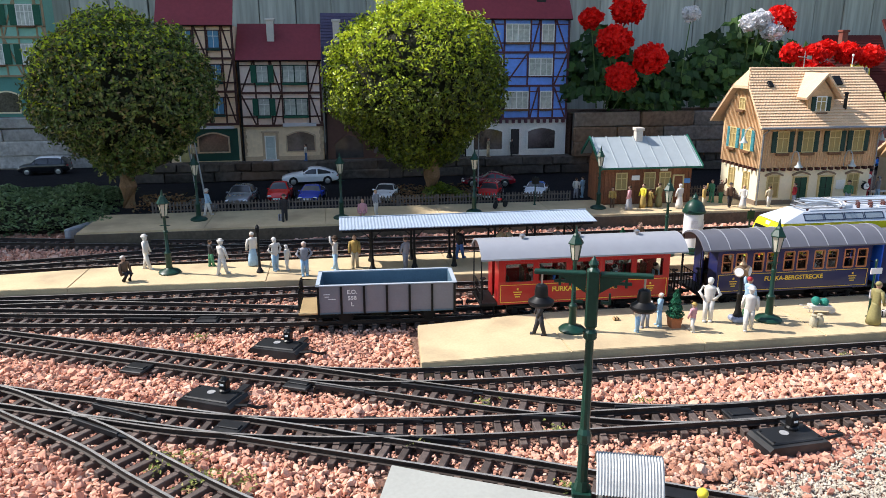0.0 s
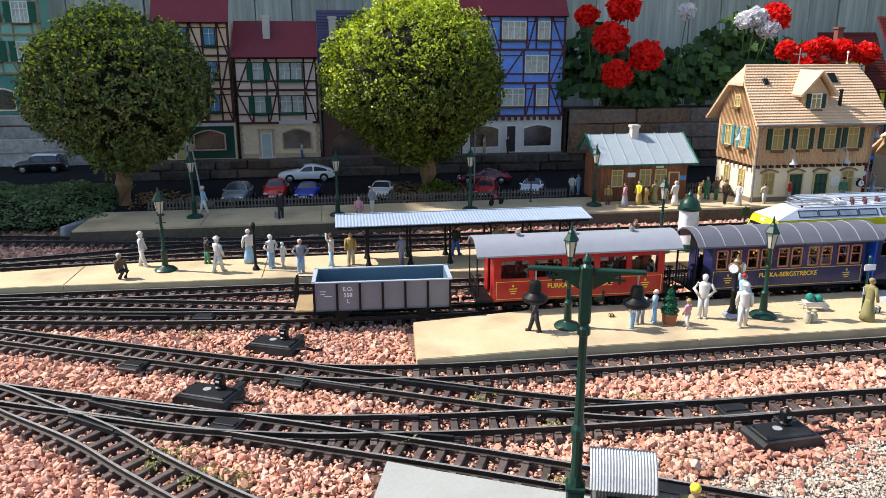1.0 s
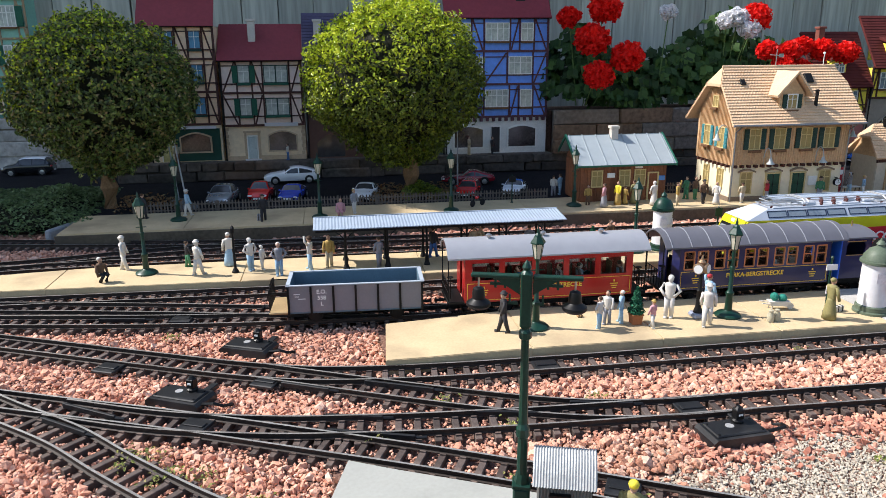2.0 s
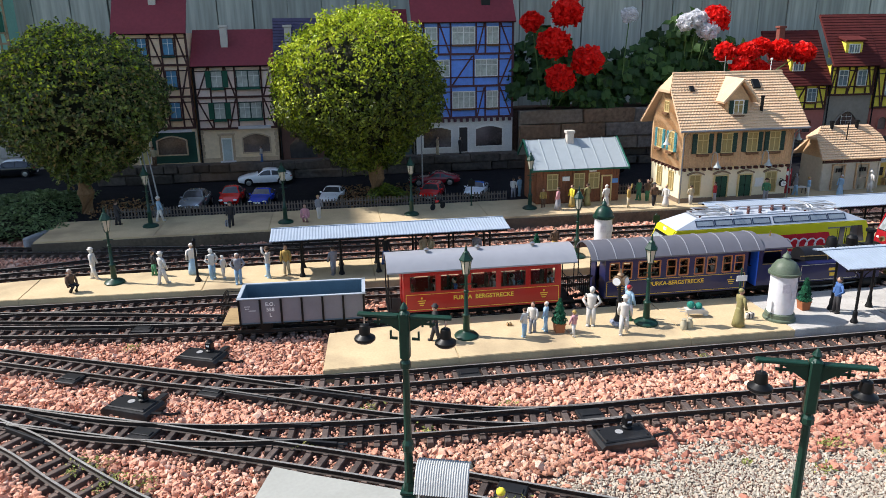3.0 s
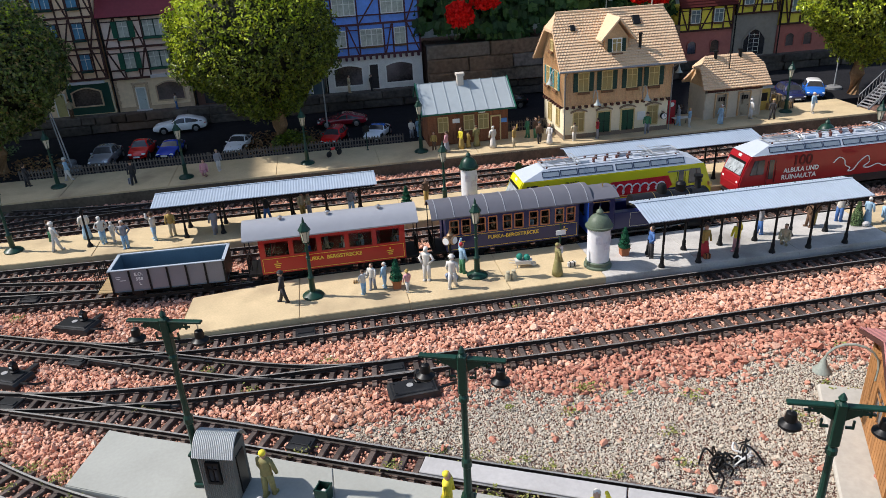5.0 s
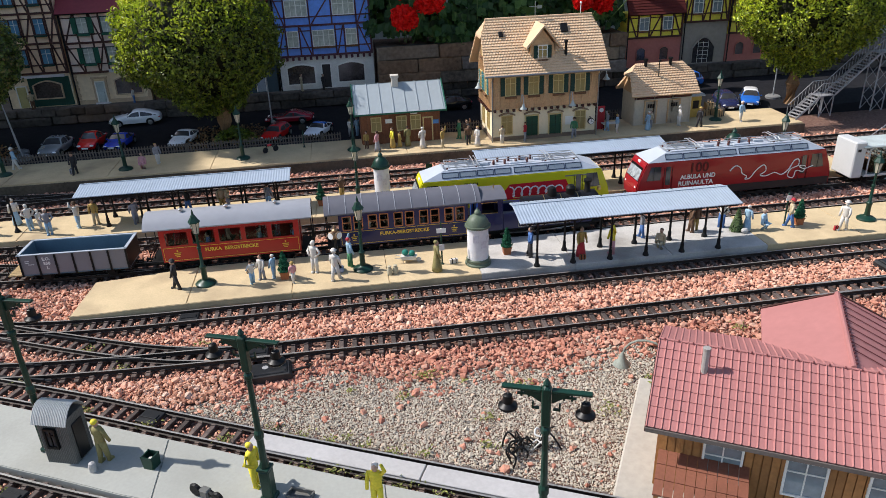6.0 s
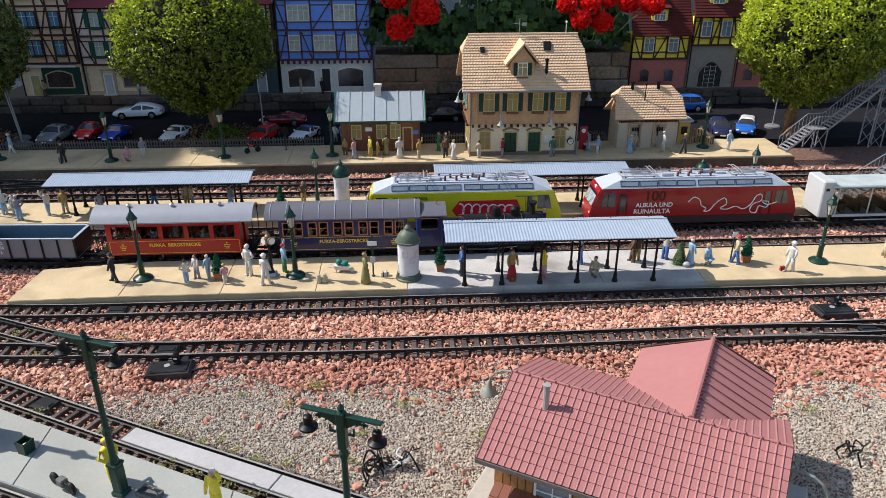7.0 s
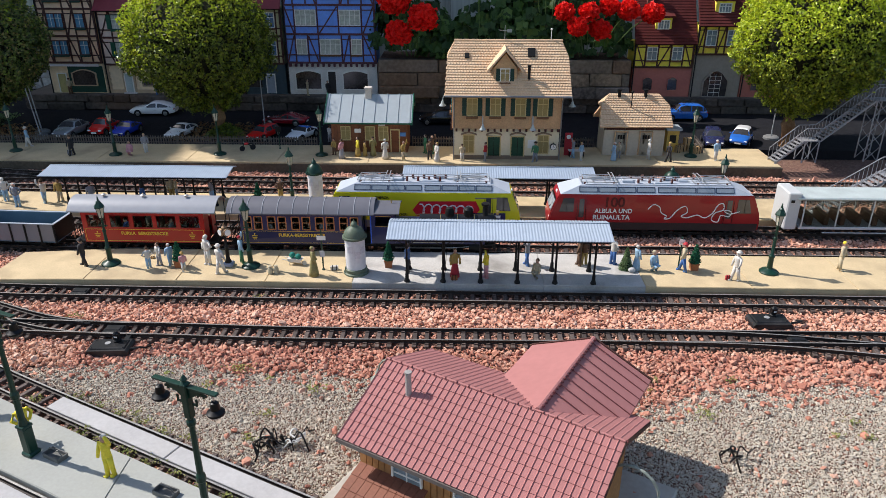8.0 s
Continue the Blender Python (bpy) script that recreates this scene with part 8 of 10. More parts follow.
rf = random.Random(4)
FIG = [
    # front platform
    (-0.062, -0.012, "kkkn", 1, 0.02, 0.072), (0.109, -0.023, "lwt", 2, 0.02, 0.058), (0.13, -0.006, "swt", 0, 0.02, 0.062), (0.157, -0.004, "llw", 0, 0.02, 0.06), (0.203, -0.036, "wpo", 1, 0.02, 0.05), (0.252, 0.004, "wwww", 2, 0.02, 0.08), (0.3, -0.046, "wwww", 1, 0.02, 0.076), (0.335, 0.017, "glr", 6, 0.02, 0.074), (0.535, -0.052, "hhh", 5, 0.02, 0.076), (0.766, -0.026, "kbk", 2, 0.02, 0.076),
    (0.884, -0.05, "ront", 5, 0.02, 0.074), (0.961, -0.052, "pyt", 6, 0.02, 0.074), (1.067, 0.022, "bst", 3, 0.02, 0.072), (1.086, -0.048, "eet", 4, 0.02, 0.07), (1.2, 0.026, "nnt", 0, 0.02, 0.076), (1.213, 0.03, "ont", 0, 0.02, 0.072), (1.287, 0.035, "bwt", 2, 0.02, 0.076), (1.34, 0.004, "llw", 5, 0.02, 0.066), (1.381, 0.0, "lle", 4, 0.02, 0.075), (1.455, 0.0, "ber", 1, 0.02, 0.074), (1.569, -0.049, "wwww", 1, 0.02, 0.076), (1.853, 0.019, "eey", 0, 0.02, 0.076),
    # middle platform
    (-0.82, 0.5, "wwww", 1, 0.02, 0.076), (-0.681, 0.5, "gkt", 0, 0.02, 0.06), (-0.647, 0.432, "wwww", 1, 0.02, 0.076), (-0.588, 0.493, "lww", 5, 0.02, 0.076), (-0.535, 0.445, "lwww", 2, 0.02, 0.074), (-0.51, 0.447, "wwww", 0, 0.02, 0.056), (-0.469, 0.395, "lsw", 2, 0.02, 0.074), (-0.403, 0.429, "lwt", 3, 0.02, 0.074), (-0.36, 0.442, "eot", 0, 0.02, 0.074), (-0.248, 0.42, "sst", 0, 0.02, 0.07), (-0.844, 0.413, "knw", 4, 0.02, 0.075), (-0.115, 0.48, "bkt", 1, 0.02, 0.072), (-0.018, 0.475, "oet", 0, 0.02, 0.072), (0.0, 0.47, "set", 2, 0.02, 0.072), (0.115, 0.46, "lst", 0, 0.02, 0.072), (0.327, 0.48, "ont", 2, 0.02, 0.07),
    # station platform
    (-0.882, 0.964, "kkt", 0, 0.036, 0.072), (-0.765, 0.985, "wlw", 1, 0.036, 0.074), (-0.541, 0.877, "kkt", 1, 0.036, 0.072), (-0.325, 0.884, "ppt", 4, 0.036, 0.074), (-0.285, 0.925, "wso", 0, 0.036, 0.07), (0.425, 0.911, "not", 0, 0.036, 0.06), (0.46, 0.868, "spt", 5, 0.036, 0.07), (0.515, 0.895, "oyt", 5, 0.036, 0.07), (0.54, 0.9, "oot", 5, 0.036, 0.055), (0.57, 0.905, "hht", 5, 0.036, 0.07), (0.618, 0.867, "wwww", 5, 0.036, 0.072), (0.686, 0.85, "eot", 6, 0.036, 0.07), (0.76, 0.94, "ggt", 0, 0.036, 0.07), (0.785, 0.93, "gnt", 6, 0.036, 0.07), (0.78, 0.868, "knk", 1, 0.036, 0.07), (0.807, 0.84, "wwo", 5, 0.036, 0.068), (0.897, 0.85, "wet", 0, 0.036, 0.062), (0.98, 0.852, "srt", 2, 0.036, 0.068), (1.158, 0.85, "sgt", 1, 0.036, 0.07), (1.3, 0.901, "lst", 3, 0.036, 0.07), (1.325, 0.87, "wlo", 2, 0.036, 0.066), (1.442, 0.869, "llw", 5, 0.036, 0.066), (1.465, 0.9, "set", 0, 0.036, 0.06), (1.571, 0.892, "wwww", 6, 0.036, 0.072), (1.636, 0.86, "kko", 1, 0.036, 0.07), (1.81, 0.885, "wlw", 0, 0.036, 0.074),
    # street and shop fronts
    (0.375, 1.1, "swt", 0, 0.03, 0.066), (0.4, 1.11, "llt", 0, 0.03, 0.068), (-0.905, 1.612, "net", 0, 0.1, 0.072), (-0.505, 1.612, "bwt", 0, 0.1, 0.06), (0.19, 1.613, "eet", 2, 0.1, 0.072), (0.283, 1.613, "kkt", 0, 0.1, 0.066),
]
for x, y, cols, kind, z, h_ in FIG:
    figure(x, y, z, cols, rf.uniform(-180, 180) if kind not in (4,) else rf.uniform(-60, 60), h_, kind)
figure(-0.072, -0.585, 0.016, "hhy", 150, 0.08, 0, "model worker figurine in olive rain clothes and yellow hood")
figure(0.17, -0.685, 0.016, "yyy", 60, 0.078, 2, "model worker figurine in yellow rain clothes beside the lamp")
figure(0.347, -0.762, 0.016, "yyw", -20, 0.078, 6, "model worker figurine in yellow coat with raised arm")

# passengers in the museum train
for cx, off, seats in ((X0 + 0.165, 0.326, "rwbewsrl"), (X0 + 0.586, 0.32, "ewnslwe")):
    for i, c_ in enumerate(seats):
        p_ = on_track("T0", cx) @ Vector((-0.5 * off + off * (i + 0.6) / len(seats), -0.024 if i % 3 else 0.022, 0))
        figure(p_.x, p_.y, RT + 0.034, "k" + c_ + "t", 90 if i % 2 else -90, 0.073, 4, "seated model passenger figurine inside the coach")

# ---- platform furniture ----
TOPI = island_mat("topiary_leaf", [(0.01, 0.07, 0.035), (0.015, 0.11, 0.055), (0.03, 0.16, 0.08)], 0.6)
TERRA = mat("terracotta", (0.33, 0.12, 0.05), 0.75, vary=0.15)


def topiary(x, y, z, seed):
    t = thing("potted_conifer", pose(x, y, z), "clipped green spiral conifer in a square terracotta planter", "potted plant", "potted conifers on the platforms")
    part("planter", Geo().prism([(-0.008, 0), (0.008, 0), (0.0105, 0.018), (-0.0105, 0.018)], -0.009, 0.009, "y"), TERRA, t)
    part("planter_rim", Geo().cbox(-0.0115, 0.0115, -0.0105, 0.0105, 0.0165, 0.0195, 0.0008), TERRA, t)
    r = np.random.default_rng(seed)
    n = 1500
    zz = r.uniform(0.019, 0.068, n)
    a = r.uniform(0, 2 * np.pi, n)
    rad = (0.0135 * (1 - (zz - 0.019) / 0.054) + 0.001) * (1 + 0.2 * np.sin(zz * 560)) * r.uniform(0.75, 1.05, n)
    p = np.stack([rad * np.cos(a), rad * np.sin(a), zz], 1)
    nr = np.stack([np.cos(a), np.sin(a), np.full(n, 0.4)], 1) + 0.6 * unit(n, r)
    v, f = leaf_arrays(p, nr, 0.0042, 0.0026, r)
    part("foliage", fast_mesh("foliage", v, f, TOPI), None, t)
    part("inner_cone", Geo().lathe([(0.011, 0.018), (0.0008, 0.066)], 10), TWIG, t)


for i, (x, y, z) in enumerate(((0.182, -0.011, 0.02), (0.715, 0.005, 0.02), (1.486, 0.01, 0.02), (0.266, 0.44, 0.02), (1.3, 0.44, 0.02))):
    topiary(x, y, z, 40 + i)
bush = thing("cone_bush", pose(1.315, 0.008, 0.02), "dark green cone bush beside a stone on the platform", "shrub")
r = np.random.default_rng(77)
zz, aa = r.uniform(0, 0.058, 1500), r.uniform(0, 2 * np.pi, 1500)
ra = 0.017 * (1 - zz / 0.066) * r.uniform(0.7, 1.1, 1500)
v, f = leaf_arrays(np.stack([ra * np.cos(aa), ra * np.sin(aa), zz], 1), np.stack([np.cos(aa), np.sin(aa), np.full(1500, 0.4)], 1) + 0.6 * unit(1500, r), 0.005, 0.003, r)
part("foliage", fast_mesh("foliage", v, f, LEAF_DARK), None, bush)
part("inner_cone", Geo().lathe([(0.014, 0), (0.001, 0.056)], 10), TWIG, bush)
part("stone", Geo().ball((0.012, -0.018, 0.006), (0.01, 0.008, 0.007), 8, 5), paint("pale_stone", (0.42, 0.41, 0.4)), bush)

clk = thing("platform_clock", pose(0.306, -0.002, 0.02), "ornate black platform clock with bronze double dial", "clock")
part("foot", Geo().cbox(-0.013, 0.013, -0.013, 0.013, 0, 0.01, 0.003), paint("blue_grey_stone", (0.25, 0.28, 0.36)), clk)
part("post", Geo().lathe([(0.009, 0.01), (0.0055, 0.02), (0.0045, 0.05), (0.006, 0.052), (0.0035, 0.056), (0.003, 0.085)], 10), IRON, clk, smooth=True)
for s in (-1, 1):
    d = part("clock_case", Geo().lathe([(0.009, -0.003), (0.0105, 0), (0.009, 0.003)], 18, pose(s * 0.008, -0.004, 0.094, 90, 0, s * 40)), paint("bronze", (0.3, 0.2, 0.12), 0.4, metal=0.6), clk)
    part("dial", Geo().lathe([(0.0078, 0.0032), (0.0078, 0.004)], 18, pose(s * 0.008, -0.004, 0.094, 90, 0, s * 40)), CWHITE, d)
part("finial", Geo().lathe([(0.006, 0.1), (0.007, 0.106), (0.003, 0.11), (0.001, 0.118)], 10), paint("bronze", (0.3, 0.2, 0.12)), clk)

CAN = mat("milk_can_beige", (0.42, 0.38, 0.27), 0.5, vary=0.1)
for dx_, dy_ in ((0, 0), (0.014, 0.003)):
    c = thing("milk_can", pose(0.424 + dx_, -0.045 + dy_, 0.02), "beige metal milk can standing on the platform", "milk can", "milk cans")
    part("body", Geo().lathe([(0.0062, 0), (0.0066, 0.002), (0.0066, 0.013), (0.004, 0.017), (0.004, 0.019)], 14), CAN, c, smooth=True)
    part("lid", Geo().lathe([(0.0048, 0.019), (0.0048, 0.021), (0.002, 0.022)], 12), CAN, c)
brw = thing("wheelbarrow", pose(0.475, 0.012, 0.02, 0, 0, -10), "pale wheelbarrow loaded with round green plants", "wheelbarrow")
part("tray", Geo().prism([(-0.016, 0.009), (0.014, 0.009), (0.02, 0.017), (-0.019, 0.017)], -0.009, 0.009, "y"), FIGW, brw)
part("wheel", Geo().lathe([(0.006, -0.001), (0.006, 0.001)], 14, pose(0.024, 0, 0.006, 90)), FIGW, brw)
for s in (-1, 1):
    part("handle", Geo().rod((0.024, s * 0.004, 0.006), (-0.032, s * 0.008, 0.014), 0.0011, n=6), FIGW, brw)
    part("leg", Geo().rod((-0.012, s * 0.007, 0.01), (-0.014, s * 0.007, 0), 0.001, n=6), FIGW, brw)
for dx_ in (-0.008, 0.008):
    part("plant", Geo().ball((dx_, 0, 0.022 + 0.003 * (dx_ < 0)), 0.0078, 12, 8), paint("teal_plant", (0.02, 0.2, 0.15), 0.7, vary=0.4, scale=900, bump=1.0), brw)


def sign_post(x, y, z, h, label, plates):
    s = thing("platform_sign", pose(x, y, z), label, "sign", "platform signs")
    part("pole", Geo().lathe([(0.0045, 0), (0.0045, 0.002), (0.002, 0.004), (0.002, h), (0.003, h + 0.001), (0.001, h + 0.004)], 8), GREEN, s)
    for zc, w, hh, m_ in plates:
        part("plate", Geo().box(-w / 2, w / 2, -0.0034, -0.002, zc - hh / 2, zc + hh / 2), m_, s)


sign_post(0.552, -0.018, 0.02, 0.105, "slim green platform sign post with small white plates", [(0.088, 0.022, 0.011, CWHITE), (0.045, 0.012, 0.016, SIGNW)])
sign_post(0.585, 0.44, 0.02, 0.1, "slim green sign post with a round green plate", [(0.09, 0.018, 0.02, GREEN)])
sign_post(1.448, 0.012, 0.02, 0.085, "green signal post with a round white disc", [(0.075, 0.014, 0.014, CWHITE)])
ps = thing("signal_post", pose(-0.568, 0.435, 0.02), "slim black signal post with a small lantern head", "signal post")
part("foot", Geo().lathe([(0.008, 0), (0.008, 0.003), (0.005, 0.008), (0.003, 0.012)], 12), IRON, ps)
part("pole", Geo().lathe([(0.003, 0.01), (0.0024, 0.09)], 8), IRON, ps)
part("lantern_head", Geo().cbox(-0.004, 0.004, -0.004, 0.004, 0.09, 0.102, 0.001).lathe([(0.005, 0.102), (0.001, 0.108)], 8), IRON, ps)
sign_post(0.205, 0.985, 0.036, 0.085, "dark sign post on the station platform", [(0.075, 0.022, 0.02, IRON)])


def crate(x, y, z, w, d, hh, m, label, turn=0, name="suitcase", cat="suitcase"):
    c = thing(name, pose(x, y, z, 0, 0, turn), label, cat, "luggage and crates")
    part("box", Geo().cbox(-w / 2, w / 2, -d / 2, d / 2, 0, hh, 0.0012), m, c)
    part("band", Geo().box(-w * 0.28, -w * 0.18, -d / 2 - 0.0005, d / 2 + 0.0005, -0.0001, hh + 0.0005), IRON, c)
    part("band", Geo().box(w * 0.18, w * 0.28, -d / 2 - 0.0005, d / 2 + 0.0005, -0.0001, hh + 0.0005), IRON, c)


CRATE = mat("pale_crate_wood", (0.42, 0.27, 0.13), 0.75, vary=0.25)
crate(0.58, -0.018, 0.02, 0.02, 0.008, 0.011, FIGW, "small white suitcase on the platform", 10)
crate(1.553, -0.046, 0.02, 0.012, 0.006, 0.012, COL["r"], "small red suitcase on the platform")
crate(0.883, -0.066, 0.02, 0.016, 0.007, 0.012, TERRA, "brown suitcase under the canopy")
crate(0.094, 0.036, 0.02, 0.011, 0.008, 0.005, CRATE, "little open wooden box on the platform")
crate(-0.552, 0.882, 0.036, 0.014, 0.012, 0.018, COL["s"], "grey upright suitcase on the station platform")
for i, (x, y, z, w) in enumerate(((1.72, 1.0, 0.036, 0.03), (1.755, 1.005, 0.036, 0.03), (1.74, 1.0, 0.061, 0.028), (1.7, 0.985, 0.036, 0.02), (1.768, 0.975, 0.036, 0.026))):
    crate(x, y, z, w, 0.026, 0.025, CRATE, "pale wooden goods crate stacked on the platform", 8 * i - 12, "crate", "crate")

# billboard man, post box and seats beside the station
col = thing("figure_cutout", pose(1.285, 0.93, 0.036), "red and white painted display board beside the station", "sign")
part("board", Geo().cbox(-0.014, 0.014, -0.002, 0.002, 0, 0.085, 0.001), COL["r"], col)
part("face_disc", Geo().lathe([(0.008, 0), (0.008, 0.001)], 14, pose(0, -0.002, 0.07, 90)), CWHITE, col)
tbl = thing("table", pose(1.315, 0.915, 0.036), "small dark bench table beside the station", "table")
part("tabletop", Geo().cbox(-0.03, 0.03, -0.012, 0.012, 0.022, 0.025, 0.001), FIGW, tbl)
for a in (-1, 1):
    for b_ in (-1, 1):
        part("leg", Geo().rod((a * 0.026, b_ * 0.009, 0), (a * 0.026, b_ * 0.009, 0.022), 0.0013, n=6), IRON, tbl)
# ---- point machines ----
MOTOR = mat("point_machine_black", (0.014, 0.0145, 0.016), 0.42, vary=0.35, bump=0.1, dirt=(0.1, 0.095, 0.09), dirt_amount=0.5)


def point_machine(x, y, turn, lantern=True):
    p = thing("point_machine", pose(x, y, 0.001, 0, 0, turn), "black plastic point machine beside the turnout", "point machine", "point machines")
    part("case", Geo().prism([(-0.044, -0.004), (0.044, -0.004), (0.044, 0.006), (0.039, 0.0105), (-0.039, 0.0105), (-0.044, 0.006)], -0.024, 0.024, "y"), MOTOR, p)
    part("cover", Geo().cbox(-0.036, 0.036, -0.018, 0.018, 0.0095, 0.013, 0.0015), MOTOR, p)
    part("badge", Geo().lathe([(0.006, 0.0128), (0.006, 0.0136)], 14, pose(-0.005, 0.004, 0)), paint("badge_grey", (0.3, 0.3, 0.3)), p)
    for a in (-1, 1):
        for b_ in (-1, 1):
            part("screw", Geo().lathe([(0.002, 0.0125), (0.0015, 0.0142)], 8, pose(a * 0.032, b_ * 0.014, 0)), IRON, p)
    part("switch_lever", Geo().cbox(0.018, 0.03, 0.026, 0.052, 0.0, 0.008, 0.001), MOTOR, p)
    part("cable", Geo().tube([(0.044, -0.01, 0.006), (0.066, -0.014, 0.012), (0.076, -0.006, 0.006), (0.08, 0.01, 0.001), (0.07, 0.02, -0.004)], 0.0024, 6), BLACK, p)
    if lantern:
        ln = part("lantern", Geo().lathe([(0.0085, 0.0125), (0.0085, 0.016), (0.006, 0.018)], 12, pose(0.012, 0.012, 0)).cbox(0.006, 0.018, 0.006, 0.018, 0.018, 0.032, 0.001).lathe([(0.006, 0.032), (0.003, 0.036)], 8, pose(0.012, 0.012, 0)), BLACK, p)
        part("arrow", Geo().box(0.009, 0.015, 0.0052, 0.0058, 0.024, 0.027), CWHITE, ln)


point_machine(-0.58, -0.145, -26)
point_machine(-0.5, 0.03, -24)
point_machine(0.165, -0.372, 4)
point_machine(1.59, -0.222, 2)
point_machine(-0.43, 0.245, 8)
bxs = [(-0.715, -0.02, -24), (-0.46, -0.115, -26), (-0.545, -0.235, -24), (0.14, -0.302, 0), (-0.02, -0.128, 0), (1.62, -0.3, 0), (-0.64, 0.19, -8), (-0.32, 0.16, -4), (-0.2, -0.63, -26), (-0.03, -0.47, -28)]
for x, y, a in bxs:
    c = thing("track_box", pose(x, y, 0.003, 0, 0, a), "flat dark cover plate over the turnout rods", "cover plate", "turnout covers")
    part("plate", Geo().cbox(-0.02, 0.02, -0.017, 0.017, 0, 0.0055, 0.0012), MOTOR, c)
    part("lug", Geo().cbox(-0.016, 0.016, -0.006, 0.006, 0.0052, 0.0075, 0.0008), MOTOR, c)
# check rails and frogs of the turnouts
for x, y, a, L_ in ((-0.26, -0.165, -24, 0.11), (-0.4, -0.145, -26, 0.08), (-0.12, -0.275, -12, 0.09), (-0.31, -0.3, -18, 0.12), (-0.33, -0.25, -14, 0.08), (0.02, -0.27, -12, 0.09), (-0.7, -0.17, -32, 0.1), (-0.72, -0.21, -36, 0.09), (-0.75, 0.2, -10, 0.09), (1.76, -0.31, -4, 0.1)):
    c = thing("check_rail", pose(x, y, 0.0032, 0, 0, a), "short dark check rail of a turnout", "check rail", "check rails", kind="structure")
    part("rail", Geo().cbox(-L_ / 2, L_ / 2, -0.0022, 0.0022, 0, 0.0085, 0.0008), MOTOR, c)
    part("flared_end", Geo().tube([(L_ / 2, 0, 0.005), (L_ / 2 + 0.014, 0.003, 0.0045)], 0.0022, 6), MOTOR, c)

# ---- yard: boards in the track, keeper's hut, bins ----
bd = thing("crossing_boards", Matrix(), "long pale grey boards laid between the rails", "board", kind="structure")
xs = [0.15, 0.42, 0.7, 1.0]
for a, b_ in zip(xs[:-1], xs[1:]):
    ya, yb_ = t3_y(a), t3_y(b_)
    d = Vector((b_ - a, yb_ - ya, 0))
    part("board", Geo().cbox(0.001, d.length - 0.001, -0.0175, 0.0175, 0.002, 0.0105, 0.001), PLANK, bd, at=pose(a, ya, 0, 0, 0, math.degrees(math.atan2(d.y, d.x))))
for a, b_ in ((0.16, 0.5), (0.5, 0.9)):
    d = Vector((b_ - a, c_y(b_) - c_y(a), 0))
    part("board", Geo().cbox(0.001, d.length - 0.001, -0.0175, 0.0175, 0.002, 0.0105, 0.001), PLANK, bd, at=pose(a, c_y(a), 0, 0, 0, math.degrees(math.atan2(d.y, d.x))))

CORR = mat("grey_corrugated", (0.13, 0.13, 0.12), 0.5, vary=0.15, scale=120, dirt=(0.08, 0.075, 0.07))
kh = thing("keeper_hut", pose(-0.132, -0.556, 0.016, 0, 0, -18) @ Matrix.Diagonal((0.95, 1, 1.38, 1)), "small grey corrugated metal keeper's hut with curved roof", "hut")
corners = [(-0.027, -0.022), (0.027, -0.022), (0.027, 0.022), (-0.027, 0.022)]
ring = []
for i in range(4):
    p, q = Vector(corners[i]), Vector(corners[(i + 1) % 4])
    out = Vector(((q - p).y, -(q - p).x)).normalized()
    k = int((q - p).length / 0.0016)
    ring += [tuple(p.lerp(q, j / k) + out * (0.0006 if j % 2 else -0.0006)) for j in range(k)]
part("wall", Geo().prism(ring, 0, 0.06, "z"), CORR, kh)
part("inner_wall", Geo().box(-0.0255, 0.0255, -0.0205, 0.0205, 0, 0.058), BLACK, kh)
v, f, n = [], [], 44
for i in range(n + 1):
    x = -0.032 + 0.064 * i / n
    for k in range(9):
        a = -1 + 2 * k / 8
        v.append((x, a * 0.028, 0.075 - 0.019 * a * a + (0.00045 if i % 2 else -0.00045)))
f = [(i * 9 + k, (i + 1) * 9 + k, (i + 1) * 9 + k + 1, i * 9 + k + 1) for i in range(n) for k in range(8)]
part("roof", Geo().add(v, f), mat("hut_roof_sheet", (0.42, 0.43, 0.42), 0.5), kh)
window(kh, -0.004, 0.036, 0.018, 0.024, -0.0235, frame=BLACK, pane=PANE_DARK)
part("door", Geo().cbox(0.0265, 0.029, -0.012, 0.012, 0.002, 0.05, 0.0006), BLACK, kh)
mk = thing("marker_stone", pose(-0.085, -0.605, 0.016), "small rounded grey marker stone", "stone")
part("stone", Geo().lathe([(0.006, 0), (0.006, 0.01), (0.0045, 0.015), (0.001, 0.017)], 12), paint("pale_stone", (0.42, 0.41, 0.4)), mk)
bn = thing("litter_bin", pose(0.004, -0.61, 0.016, 0, 0, -25), "open dark green square litter bin", "bin")
g = Geo()
for s in (-1, 1):
    g.prism([(-0.008, 0), (0.008, 0), (0.0105, 0.022), (-0.0105, 0.022)], s * 0.009 - 0.0008, s * 0.009 + 0.0008, "y")
    g.prism([(-0.008, 0), (0.008, 0), (0.0105, 0.022), (-0.0105, 0.022)], s * 0.009 - 0.0008, s * 0.009 + 0.0008, "x")
part("side", g, GREEN, bn)
part("bottom", Geo().box(-0.008, 0.008, -0.008, 0.008, 0.001, 0.002), GREEN, bn)
part("rubbish", Geo().ball((0, 0, 0.011), (0.006, 0.006, 0.005), 7, 5), FIGW, bn)
